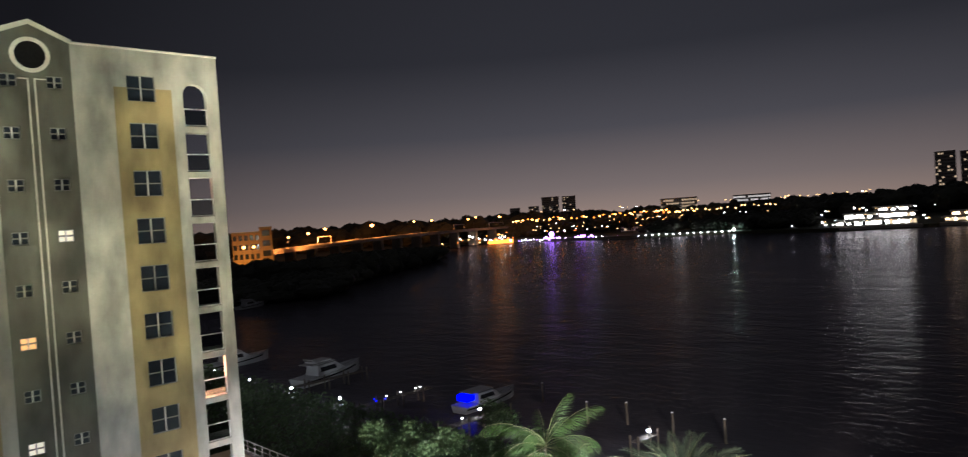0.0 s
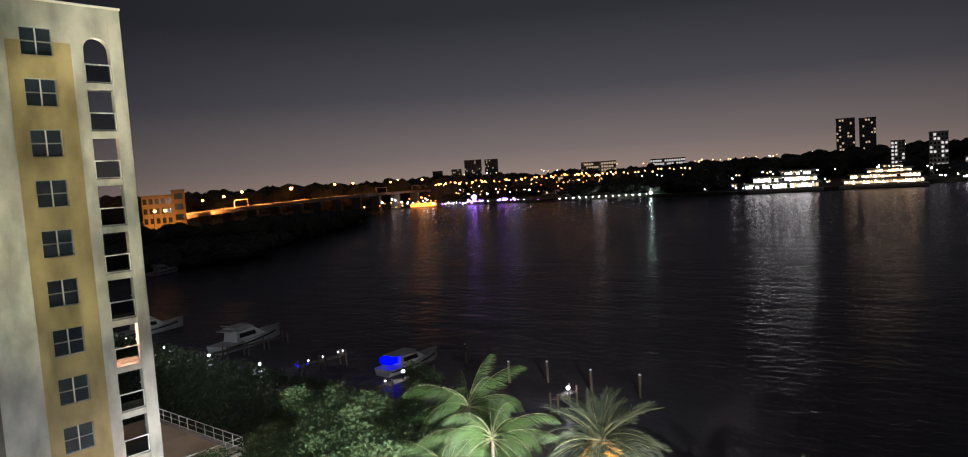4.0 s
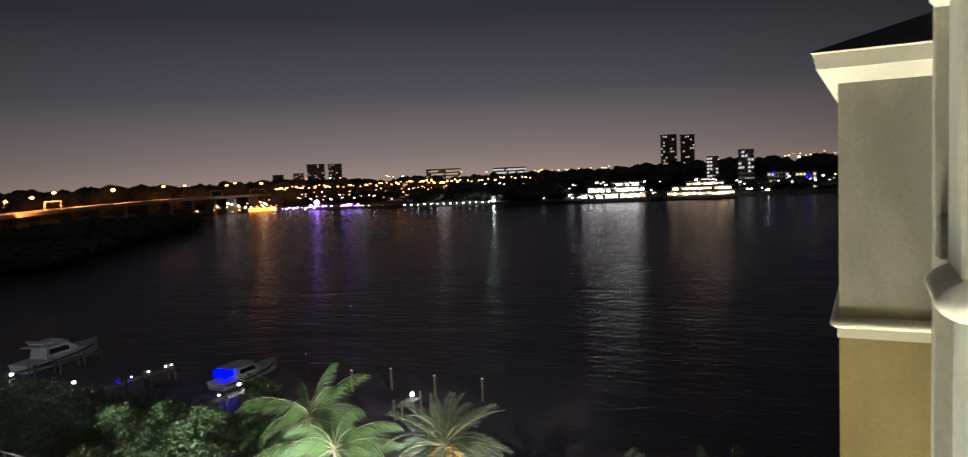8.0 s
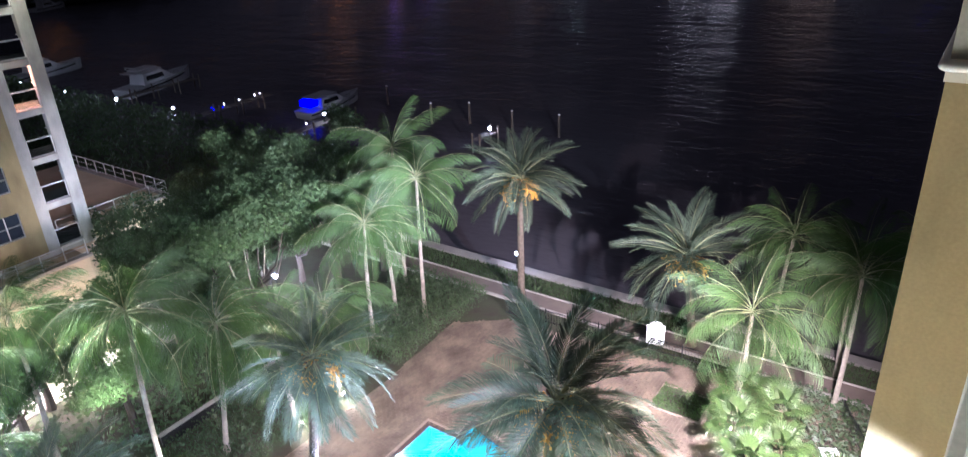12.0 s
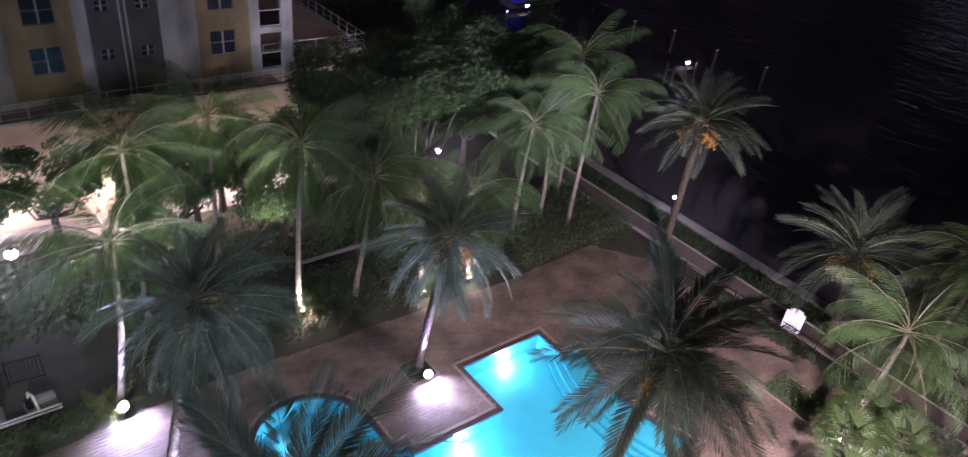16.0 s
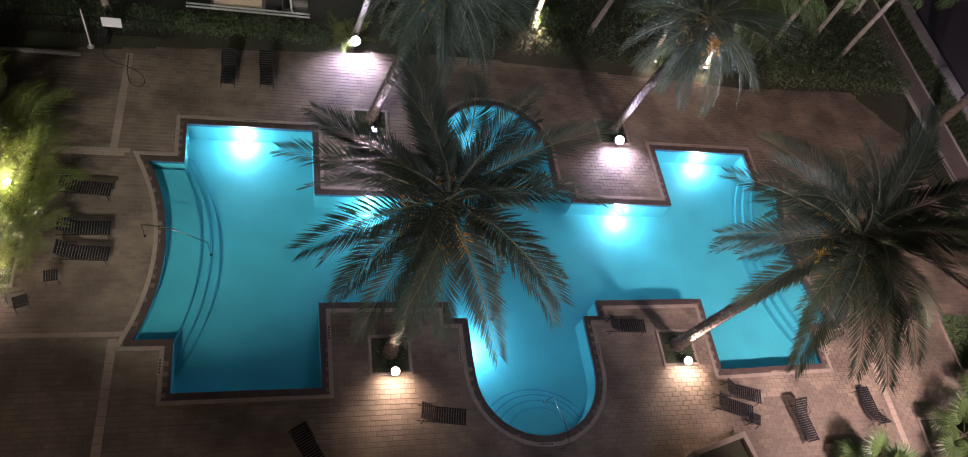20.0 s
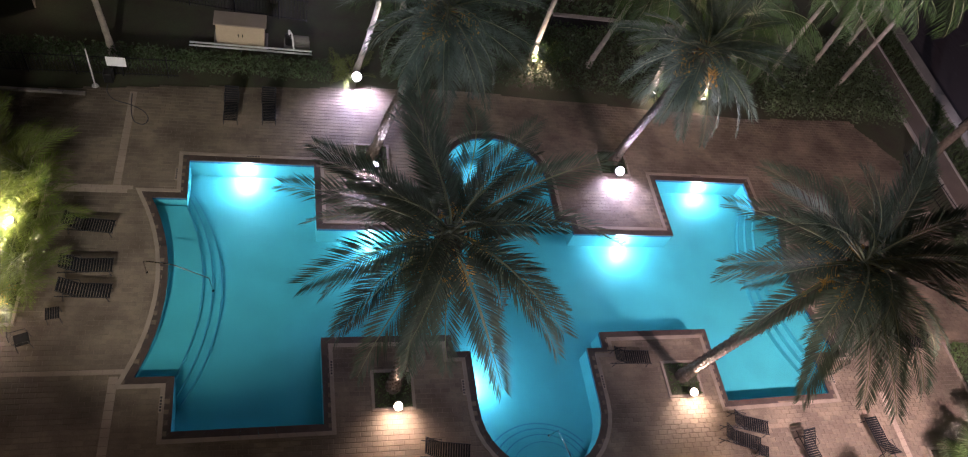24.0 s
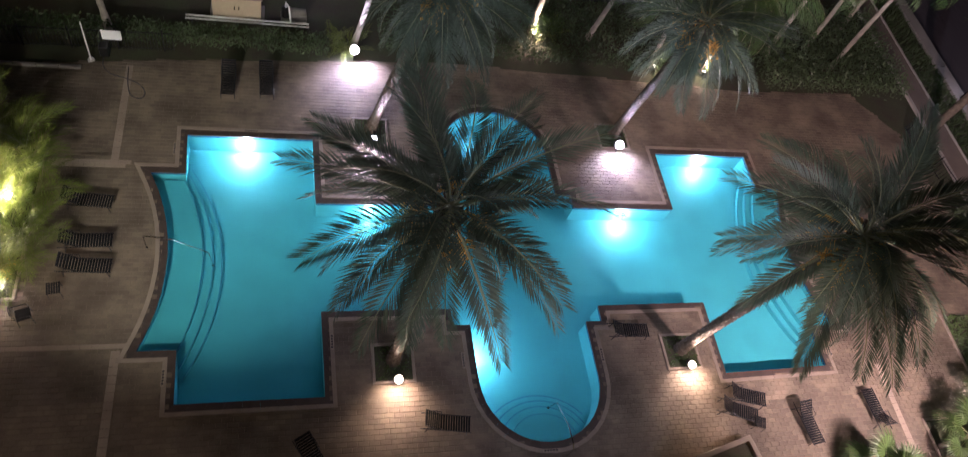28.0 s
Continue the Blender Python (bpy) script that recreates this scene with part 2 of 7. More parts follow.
# ---- materials ----
def mat(name, col, rough=0.6, metal=0.0, var=0.25, scale=1.5, fine=30.0, bump=0.15, col2=None, emit=0.0, glow=None, spec=0.5, random_tint=0.0, thin=0.0, stain_shade=0.0):
    m = bpy.data.materials.new(name)
    m.use_nodes = True
    n, l = m.node_tree.nodes, m.node_tree.links
    b = n["Principled BSDF"]
    b.inputs["Roughness"].default_value, b.inputs["Metallic"].default_value = rough, metal
    b.inputs["Specular IOR Level"].default_value = spec
    co = n.new("ShaderNodeTexCoord")
    big, small = n.new("ShaderNodeTexNoise"), n.new("ShaderNodeTexNoise")
    big.inputs["Scale"].default_value, big.inputs["Detail"].default_value = scale, 5
    small.inputs["Scale"].default_value, small.inputs["Detail"].default_value = fine, 3
    for t in (big, small):
        l.new(co.outputs["Object"], t.inputs["Vector"])
    mix, ramp = n.new("ShaderNodeMix"), n.new("ShaderNodeMapRange")
    mix.data_type = "RGBA"
    ramp.inputs["From Min"].default_value, ramp.inputs["From Max"].default_value = 0.3, 0.7
    l.new(big.outputs["Fac"], ramp.inputs["Value"])
    l.new(ramp.outputs["Result"], mix.inputs["Factor"])
    c2 = col2 or tuple(c * (1 - var) for c in col)
    mix.inputs["A"].default_value, mix.inputs["B"].default_value = (*c2, 1), (*col, 1)
    mix2 = n.new("ShaderNodeMix")
    mix2.data_type, mix2.blend_type = "RGBA", "MULTIPLY"
    mix2.inputs["Factor"].default_value = 1.0
    grain = n.new("ShaderNodeMapRange")
    grain.inputs["To Min"].default_value, grain.inputs["To Max"].default_value = 1 - var * 0.8, 1 + var * 0.4
    l.new(small.outputs["Fac"], grain.inputs["Value"])
    l.new(mix.outputs["Result"], mix2.inputs["A"])
    l.new(grain.outputs["Result"], mix2.inputs["B"])
    out = mix2.outputs["Result"]
    # large blotches: stains, and on the tower also painted palm shadow
    if stain_shade:
        mp, sn, sr, ms2 = n.new("ShaderNodeMapping"), n.new("ShaderNodeTexNoise"), n.new("ShaderNodeMapRange"), n.new("ShaderNodeMix")
        mp.inputs["Scale"].default_value = (0.55, 0.55, 0.26)
        sn.inputs["Scale"].default_value, sn.inputs["Detail"].default_value = 1.0, 6
        sr.inputs["From Min"].default_value, sr.inputs["From Max"].default_value = 0.34, 0.62
        sr.inputs["To Min"].default_value, sr.inputs["To Max"].default_value = 1 - stain_shade, 1.0
        ms2.data_type, ms2.blend_type = "RGBA", "MULTIPLY"
        ms2.inputs["Factor"].default_value = 1.0
        l.new(co.outputs["Object"], mp.inputs["Vector"])
        l.new(mp.outputs[0], sn.inputs["Vector"])
        l.new(sn.outputs["Fac"], sr.inputs["Value"])
        l.new(out, ms2.inputs["A"])
        l.new(sr.outputs["Result"], ms2.inputs["B"])
        out = ms2.outputs["Result"]
    if random_tint:
        info, rr, mix3 = n.new("ShaderNodeObjectInfo"), n.new("ShaderNodeMapRange"), n.new("ShaderNodeMix")
        mix3.data_type, mix3.blend_type = "RGBA", "MULTIPLY"
        mix3.inputs["Factor"].default_value = 1.0
        rr.inputs["To Min"].default_value, rr.inputs["To Max"].default_value = 1 - random_tint, 1 + random_tint * 0.5
        isl, add = n.new("ShaderNodeNewGeometry"), n.new("ShaderNodeMath")
        add.operation = "MULTIPLY_ADD"
        add.inputs[1].default_value = 0.5
        half = n.new("ShaderNodeMath")
        half.operation = "MULTIPLY"
        half.inputs[1].default_value = 0.5
        l.new(isl.outputs["Random Per Island"], half.inputs[0])
        l.new(info.outputs["Random"], add.inputs[0])
        l.new(half.outputs[0], add.inputs[2])
        l.new(add.outputs[0], rr.inputs["Value"])
        l.new(out, mix3.inputs["A"])
        l.new(rr.outputs["Result"], mix3.inputs["B"])
        out = mix3.outputs["Result"]
    l.new(out, b.inputs["Base Color"])
    if bump:
        bp = n.new("ShaderNodeBump")
        bp.inputs["Strength"].default_value, bp.inputs["Distance"].default_value = bump, 0.02
        l.new(small.outputs["Fac"], bp.inputs["Height"])
        l.new(bp.outputs["Normal"], b.inputs["Normal"])
    if emit:
        b.inputs["Emission Color"].default_value = (*(glow or col), 1)
        b.inputs["Emission Strength"].default_value = emit
    if thin:
        tr, ms = n.new("ShaderNodeBsdfTranslucent"), n.new("ShaderNodeMixShader")
        l.new(out, tr.inputs["Color"])
        ms.inputs["Fac"].default_value = thin
        l.new(b.outputs[0], ms.inputs[1])
        l.new(tr.outputs[0], ms.inputs[2])
        l.new(ms.outputs[0], n["Material Output"].inputs["Surface"])
    return m


def glow_mat(name, col, strength):
    m = bpy.data.materials.new(name)
    m.use_nodes = True
    n, l = m.node_tree.nodes, m.node_tree.links
    n.clear()
    o, e = n.new("ShaderNodeOutputMaterial"), n.new("ShaderNodeEmission")
    e.inputs["Color"].default_value, e.inputs["Strength"].default_value = (*col, 1), strength
    l.new(e.outputs[0], o.inputs["Surface"])
    return m


def water_mat(name, tint, rough, scales, strength, distance, clear):
    """Water: gloss by Fresnel over either a deep body or, where clear, what lies below."""
    m = bpy.data.materials.new(name)
    m.use_nodes = True
    n, l = m.node_tree.nodes, m.node_tree.links
    n.clear()
    o, gl, mix, fr = n.new("ShaderNodeOutputMaterial"), n.new("ShaderNodeBsdfGlossy"), n.new("ShaderNodeMixShader"), n.new("ShaderNodeFresnel")
    body = n.new("ShaderNodeBsdfTransparent" if clear else "ShaderNodeBsdfDiffuse")
    body.inputs["Color"].default_value = (*tint, 1)
    gl.inputs["Roughness"].default_value = rough
    gl.inputs["Color"].default_value = (0.8, 0.8, 0.8, 1) if clear else (0.36, 0.35, 0.38, 1)
    fr.inputs["IOR"].default_value = 1.33
    co, last = n.new("ShaderNodeTexCoord"), None
    for s, weight in scales:
        t, mp = n.new("ShaderNodeTexNoise"), n.new("ShaderNodeMapping")
        mp.inputs["Scale"].default_value, mp.inputs["Rotation"].default_value = (s, s * 0.45, s), (0, 0, radians(40))
        t.inputs["Scale"].default_value, t.inputs["Detail"].default_value = 1.0, 2
        l.new(co.outputs["Object"], mp.inputs["Vector"])
        l.new(mp.outputs[0], t.inputs["Vector"])
        bp = n.new("ShaderNodeBump")
        bp.inputs["Strength"].default_value, bp.inputs["Distance"].default_value = strength, distance * weight
        l.new(t.outputs["Fac"], bp.inputs["Height"])
        if last:
            l.new(last.outputs["Normal"], bp.inputs["Normal"])
        last = bp
    for node in (gl, fr):
        l.new(last.outputs["Normal"], node.inputs["Normal"])
    l.new(fr.outputs[0], mix.inputs["Fac"])
    l.new(body.outputs[0], mix.inputs[1])
    l.new(gl.outputs[0], mix.inputs[2])
    l.new(mix.outputs[0], o.inputs["Surface"])
    return m


M_PAVER = mat("paver", (0.30, 0.235, 0.165), 0.75, var=0.42, scale=0.4, fine=25, bump=0.35, random_tint=0.3, stain_shade=0.5)
M_JOINT = mat("paver_joint", (0.225, 0.175, 0.13), 0.9, var=0.35, scale=2, fine=40)
M_BAND = mat("paver_band", (0.36, 0.29, 0.225), 0.75, var=0.25, scale=0.8, fine=25, bump=0.3, random_tint=0.12)
M_COPEDGE = mat("dark_coping_tile", (0.075, 0.055, 0.045), 0.5, var=0.3, scale=3, fine=40, bump=0.2, random_tint=0.2)
M_COPING = mat("coping_stone", (0.30, 0.245, 0.19), 0.65, var=0.25, scale=1.5, fine=40, bump=0.2, random_tint=0.12)
M_PLASTER = mat("pool_plaster", (0.085, 0.415, 0.475), 0.55, var=0.16, scale=0.7, fine=9, bump=0.05)
M_TILE = mat("waterline_tile", (0.05, 0.16, 0.28), 0.25, var=0.3, scale=6, fine=14, bump=0.1)
M_STEPLINE = mat("step_edge_tile", (0.055, 0.25, 0.38), 0.3, var=0.2, scale=5)
M_POOLWATER = water_mat("pool_water", (0.48, 0.935, 0.93), 0.0, ((1.6, 1.0), (4.5, 0.4)), 0.25, 0.05, True)
M_BAY = water_mat("bay_water", (0.085, 0.077, 0.086), 0.19, ((0.06, 1.4), (0.22, 0.8), (0.9, 0.5), (3.0, 0.2)), 0.65, 0.5, False)
M_LAWN = mat("lawn_soil", (0.055, 0.07, 0.03), 0.9, var=0.5, scale=0.8, fine=18, bump=0.6, col2=(0.05, 0.04, 0.025))
M_GRASS = mat("grass", (0.06, 0.095, 0.03), 0.85, var=0.45, scale=1.2, fine=30, bump=0.5, random_tint=0.3, thin=0.2)
M_CONC = mat("concrete", (0.36, 0.33, 0.29), 0.85, var=0.3, scale=0.6, fine=20, bump=0.25)
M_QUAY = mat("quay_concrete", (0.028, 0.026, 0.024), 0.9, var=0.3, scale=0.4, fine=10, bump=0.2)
M_SEAWALL = mat("seawall_concrete", (0.27, 0.25, 0.22), 0.85, var=0.35, scale=0.5, fine=16, bump=0.3)
# tower stucco blotches carry both weathering and soft palm shadows put into colour
M_WHITE = mat("white_stucco", (0.70, 0.68, 0.58), 0.85, stain_shade=0.5, var=0.25, scale=0.22, fine=22, bump=0.25)
M_YELLOW = mat("yellow_stucco", (0.52, 0.41, 0.19), 0.85, stain_shade=0.45, var=0.25, scale=0.25, fine=22, bump=0.25)
# the middle bay's own grey; on the balcony side wall it paints shade
M_GREY = mat("grey_and_shaded_stucco", (0.19, 0.185, 0.145), 0.85, stain_shade=0.5, var=0.35, scale=0.25, fine=22, bump=0.25)
M_TRIM = mat("cream_trim", (0.78, 0.75, 0.64), 0.6, var=0.12, scale=0.8, fine=25, bump=0.1)
M_FRAME = mat("window_frame", (0.26, 0.26, 0.24), 0.45, var=0.12)
M_RAIL = mat("white_rail", (0.74, 0.73, 0.68), 0.4, var=0.15, scale=3)
M_DARKMETAL = mat("dark_metal", (0.03, 0.03, 0.03), 0.4, 0.6, var=0.3, scale=6, bump=0.1)
M_GLASS = mat("window_glass", (0.035, 0.045, 0.06), 0.08, var=0.3, scale=0.4, fine=2, bump=0.02, spec=0.8)
M_LITGLASS = mat("lit_window", (0.8, 0.6, 0.35), 0.4, var=0.2, emit=0.6, glow=(1.0, 0.44, 0.13))
M_LITWHITE = mat("lit_window_pale", (0.8, 0.75, 0.6), 0.4, var=0.2, emit=0.4, glow=(1.0, 0.88, 0.66))
M_ROOF = mat("dark_roof_tile", (0.045, 0.04, 0.04), 0.7, var=0.3, scale=2, fine=10, bump=0.5)
M_BEIGE = mat("beige_wall", (0.55, 0.44, 0.30), 0.85, var=0.25, scale=0.4, fine=20, bump=0.25)
M_TRUNK = mat("palm_trunk", (0.15, 0.115, 0.08), 0.9, var=0.5, scale=4, fine=14, bump=0.9)
M_COCOTRUNK = mat("coconut_trunk", (0.32, 0.28, 0.22), 0.85, var=0.4, scale=3, fine=16, bump=0.7)
M_FROND = mat("date_frond", (0.115, 0.15, 0.095), 0.45, var=0.35, scale=1.2, fine=6, bump=0.0, random_tint=0.4, thin=0.48)
M_COCO = mat("coconut_frond", (0.072, 0.135, 0.03), 0.62, var=0.35, scale=1.2, fine=6, bump=0.0, random_tint=0.35, thin=0.3)
M_RACHIS = mat("frond_rib", (0.20, 0.21, 0.10), 0.55, var=0.25, scale=3)
M_FRUIT = mat("date_cluster", (0.70, 0.36, 0.05), 0.6, var=0.35, scale=6, fine=30, bump=0.5)
M_LEAF = mat("tree_leaf", (0.085, 0.135, 0.05), 0.5, var=0.4, scale=0.8, fine=5, bump=0.0, random_tint=0.45, thin=0.25)
M_ARECA = mat("areca_leaf", (0.20, 0.25, 0.05), 0.45, var=0.35, scale=1.5, fine=8, bump=0.0, random_tint=0.4, thin=0.3)
M_SHRUB = mat("shrub_leaf", (0.075, 0.13, 0.03), 0.5, var=0.4, scale=1.5, fine=8, bump=0.0, random_tint=0.45, thin=0.25)
M_BARK = mat("bark", (0.075, 0.06, 0.045), 0.9, var=0.4, scale=4, fine=14, bump=0.8)
M_FARTREE = mat("far_foliage", (0.06, 0.065, 0.045), 0.8, var=0.5, scale=0.06, fine=0.5, bump=0.0)
M_HULL = mat("white_gelcoat", (0.36, 0.36, 0.36), 0.25, var=0.08, scale=0.6)
M_DARKGLASS = mat("smoked_glass", (0.015, 0.017, 0.02), 0.08, var=0.2)
M_WOOD = mat("weathered_wood", (0.10, 0.08, 0.06), 0.85, var=0.35, scale=2, fine=18, bump=0.5)
M_ASPHALT = mat("asphalt", (0.06, 0.058, 0.055), 0.9, var=0.3, scale=0.3, fine=8)
M_SIGN = mat("sign_white", (0.80, 0.80, 0.78), 0.5, var=0.06)
M_INK = mat("sign_ink", (0.03, 0.03, 0.035), 0.6, var=0.1)
M_STEEL = mat("steel_rail", (0.6, 0.6, 0.6), 0.2, 1.0, var=0.1)
G_WHITE = glow_mat("lamp_white", (0.93, 0.96, 1.0), 60)
G_WARM = glow_mat("lamp_warm", (1.0, 0.80, 0.45), 40)
G_SODIUM = glow_mat("lamp_sodium", (1.0, 0.36, 0.07), 7)
G_FARWHITE = glow_mat("far_lamp_white", (1.0, 0.95, 0.86), 8)
G_FARWIN = glow_mat("far_window_white", (1.0, 0.92, 0.80), 0.4)
G_FARWINWARM = glow_mat("far_window_warm", (1.0, 0.74, 0.42), 0.6)
G_FARWARM = glow_mat("far_lamp_warm", (1.0, 0.55, 0.18), 2.2)
G_FARORANGE = glow_mat("far_lamp_orange", (1.0, 0.27, 0.03), 2.2)
G_PURPLE = glow_mat("far_lamp_purple", (0.50, 0.22, 1.0), 5)
G_BLUE = glow_mat("blue_led", (0.002, 0.004, 1.0), 1.6)
G_GREEN = glow_mat("far_lamp_green", (0.45, 1.0, 0.55), 3)
G_POOL = glow_mat("pool_lamp_lens", (0.75, 0.97, 1.0), 14)
G_SHOP = glow_mat("lit_shopfront", (1.0, 0.95, 0.80), 6)
G_SHOPWARM = glow_mat("lit_restaurant", (1.0, 0.66, 0.34), 3.0)

# ---- bay and land ----
WATER_Z = -1.8
bay = Mesh()
bay.face([(-1500, -900, WATER_Z), (3800, -900, WATER_Z), (3800, 3800, WATER_Z), (-1500, 3800, WATER_Z)])
structure("water", bay, M_BAY, "dark rippled bay water reflecting the city lights at night", "water")

POOL_C = (10.0, 15.55)


def quarter():
    """A quarter of the pool's outline, from the middle of the round bay to the middle of the curved end."""
    pts = [(2.65 * math.sin(a), 5.85 + 2.65 * math.cos(a)) for a in (math.pi / 2 * k / 9 for k in range(10))]
    pts += [(2.65, 3.4), (3.4, 3.4), (3.4, 2.65), (8.7, 2.65), (8.7, 6.2), (14.1, 6.2), (14.1, 4.1), (15.5, 4.1)]
    pts += [(24.6 - math.sqrt(9.98 ** 2 - v * v), v) for v in (3.6, 3.0, 2.3, 1.6, 0.8)]
    return pts + [(14.62, 0.0)]


def as_built(u, v):
    """The pool's ends stand a little askew to its long axis."""
    return u - 0.017 * v * (1 - u / 14), v + 0.045 * min(max((u - 2) / 12, 0), 1) * max(0, -v)


Q = quarter()
RIM = Q[:-1] + [(u, -v) for u, v in Q[:0:-1]] + [(-u, -v) for u, v in Q[:-1]] + [(-u, v) for u, v in Q[:0:-1]]
RIM = [as_built(u, v) for u, v in RIM]
RIM = [(POOL_C[0] + u, POOL_C[1] + v) for u, v in RIM]  # runs clockwise


def offset(loop, d):
    """The loop moved outwards by d (the loop runs clockwise)."""
    out, n = [], len(loop)
    for i in range(n):
        p0, p, p1 = (Vector(loop[j % n]) for j in (i - 1, i, i + 1))
        e0, e1 = (p - p0).normalized(), (p1 - p).normalized()
        n0, n1 = Vector((-e0.y, e0.x)), Vector((-e1.y, e1.x))
        b = (n0 + n1).normalized()
        out.append(tuple(p + b * d / max(b.dot(n0), 0.3)))
    return out


def inside(p, loop):
    hit = False
    for (x0, y0), (x1, y1) in zip(loop, loop[1:] + loop[:1]):
        if (y0 > p[1]) != (y1 > p[1]) and p[0] < (x1 - x0) * (p[1] - y0) / (y1 - y0) + x0:
            hit = not hit
    return hit


COPE = 0.42
OUTER = offset(RIM, COPE)


def sheet(outline, holes, z):
    """A flat sheet with holes, as a Mesh."""
    bm = bmesh.new()
    for loop in [outline, *holes]:
        vs = [bm.verts.new((*p, z)) for p in loop]
        for a, b in zip(vs, vs[1:] + vs[:1]):
            bm.edges.new((a, b))
    bmesh.ops.triangle_fill(bm, use_beauty=True, use_dissolve=False, edges=bm.edges[:])
    bmesh.ops.recalc_face_normals(bm, faces=bm.faces[:])
    bm.verts.index_update()
    out = Mesh()
    out.v = [tuple(v.co) for v in bm.verts]
    for f in bm.faces:
        ids = [v.index for v in f.verts]
        out.f.append(tuple(ids if f.normal.z > 0 else ids[::-1]))
        out.m.append(0)
    bm.free()
    return out


SHORE_X = 42.6
land = sheet([(-200, -120), (SHORE_X, -120), (SHORE_X, 47), (58.5, 68), (58.5, 260), (-200, 260)], [OUTER], -0.03)
for a, b in (((SHORE_X, -120), (SHORE_X, 47)), ((SHORE_X, 47), (59.5, 70)), ((58.5, 68), (58.5, 260))):
    land.face([(*a, -6), (*b, -6), (*b, -0.03), (*a, -0.03)])
structure("ground", land, M_LAWN, "dark planted soil and lawn around the pool terrace", "ground")

# ---- pool ----
basin = thing("swimming_pool", "lit turquoise swimming pool with rounded bays and curved stepped ends", "swimming pool")
FLOOR_Z, SURF_Z = -1.12, -0.13
floor_m = sheet(RIM, [], FLOOR_Z)
part("pool_floor", floor_m, M_PLASTER, basin, "pale blue plaster floor")
walls = Mesh()
band = Mesh()
for a, b in zip(RIM, RIM[1:] + RIM[:1]):
    walls.face([(*b, FLOOR_Z), (*a, FLOOR_Z), (*a, -0.19), (*b, -0.19)])
    band.face([(*b, -0.19), (*a, -0.19), (*a, -0.03), (*b, -0.03)])
part("pool_wall", walls, M_PLASTER, basin, "pale blue plaster wall")
part("waterline_band", band, M_TILE, basin, "dark blue waterline tile band")


def arc_ring(sign, c, r, z0, z1, mesh, edge):
    """A curved step at one end of the pool, from the end's rim to an arc of radius r round c."""
    rows_in, rows_out, lip = [], [], []
    for k in range(41):
        v = -6.1 + 12.2 * k / 40
        u_in = c - math.sqrt(r * r - v * v)
        u_out = 14.08 if abs(v) > 4.09 else 24.6 - math.sqrt(9.96 ** 2 - v * v)
        if u_out <= u_in:
            continue
        for row, u in ((rows_in, u_in), (rows_out, u_out), (lip, u_in + 0.035)):
            a, b = as_built(sign * u, v)
            row.append((POOL_C[0] + a, POOL_C[1] + b))
    mesh.grid([[(*p, z1) for p in rows_in], [(*p, z1) for p in rows_out]])
    mesh.grid([[(*p, z0) for p in rows_in], [(*p, z1) for p in rows_in]])
    edge.grid([[(*p, z1 + 0.004) for p in rows_in], [(*p, z1 + 0.004) for p in lip]])


for sign in (-1, 1):
    for c, r, z0, z1 in ((22.2, 9.62, FLOOR_Z, -0.88), (22.9, 9.97, -0.88, -0.66), (23.3, 10.0, -0.66, -0.44)):
        st, ed = Mesh(), Mesh()
        arc_ring(sign, c, r, z0, z1, st, ed)
        step = part("pool_step", st, M_PLASTER, basin, "curved plaster pool step")
        part("step_edge", ed, M_STEPLINE, step, "dark blue tile line")
for r, z0, z1 in ((2.52, FLOOR_Z, -0.95), (2.2, -0.95, -0.78), (1.86, -0.78, -0.61), (1.45, -0.61, -0.44)):
    st, ed = Mesh(), Mesh()
    cy = POOL_C[1] - 8.45
    arc = [(10 + r * math.cos(a), cy + r * math.sin(a) * 0.88) for a in (math.pi * k / 20 for k in range(21))]
    arc = [(x, y) for x, y in arc if inside((x, y), RIM)]
    rim = [(x, POOL_C[1] - 5.85 - math.sqrt(max(2.64 ** 2 - (x - 10) ** 2, 0))) for x, _ in arc]
    st.grid([[(*p, z1) for p in arc], [(*p, z1) for p in rim]])
    st.grid([[(*p, z0) for p in arc], [(*p, z1) for p in arc]])
    ed.grid([[(x, y, z1 + 0.004) for x, y in arc], [(10 + (x - 10) * 0.975, cy + (y - cy) * 0.975, z1 + 0.004) for x, y in arc]])
    step = part("pool_step", st, M_PLASTER, basin, "curved plaster pool step")
    part("step_edge", ed, M_STEPLINE, step, "dark blue tile line")
surf = sheet(RIM, [], SURF_Z)
part("water_surface", surf, M_POOLWATER, basin, "clear rippled pool water")
bpy.data.objects["water_surface"].visible_shadow = False

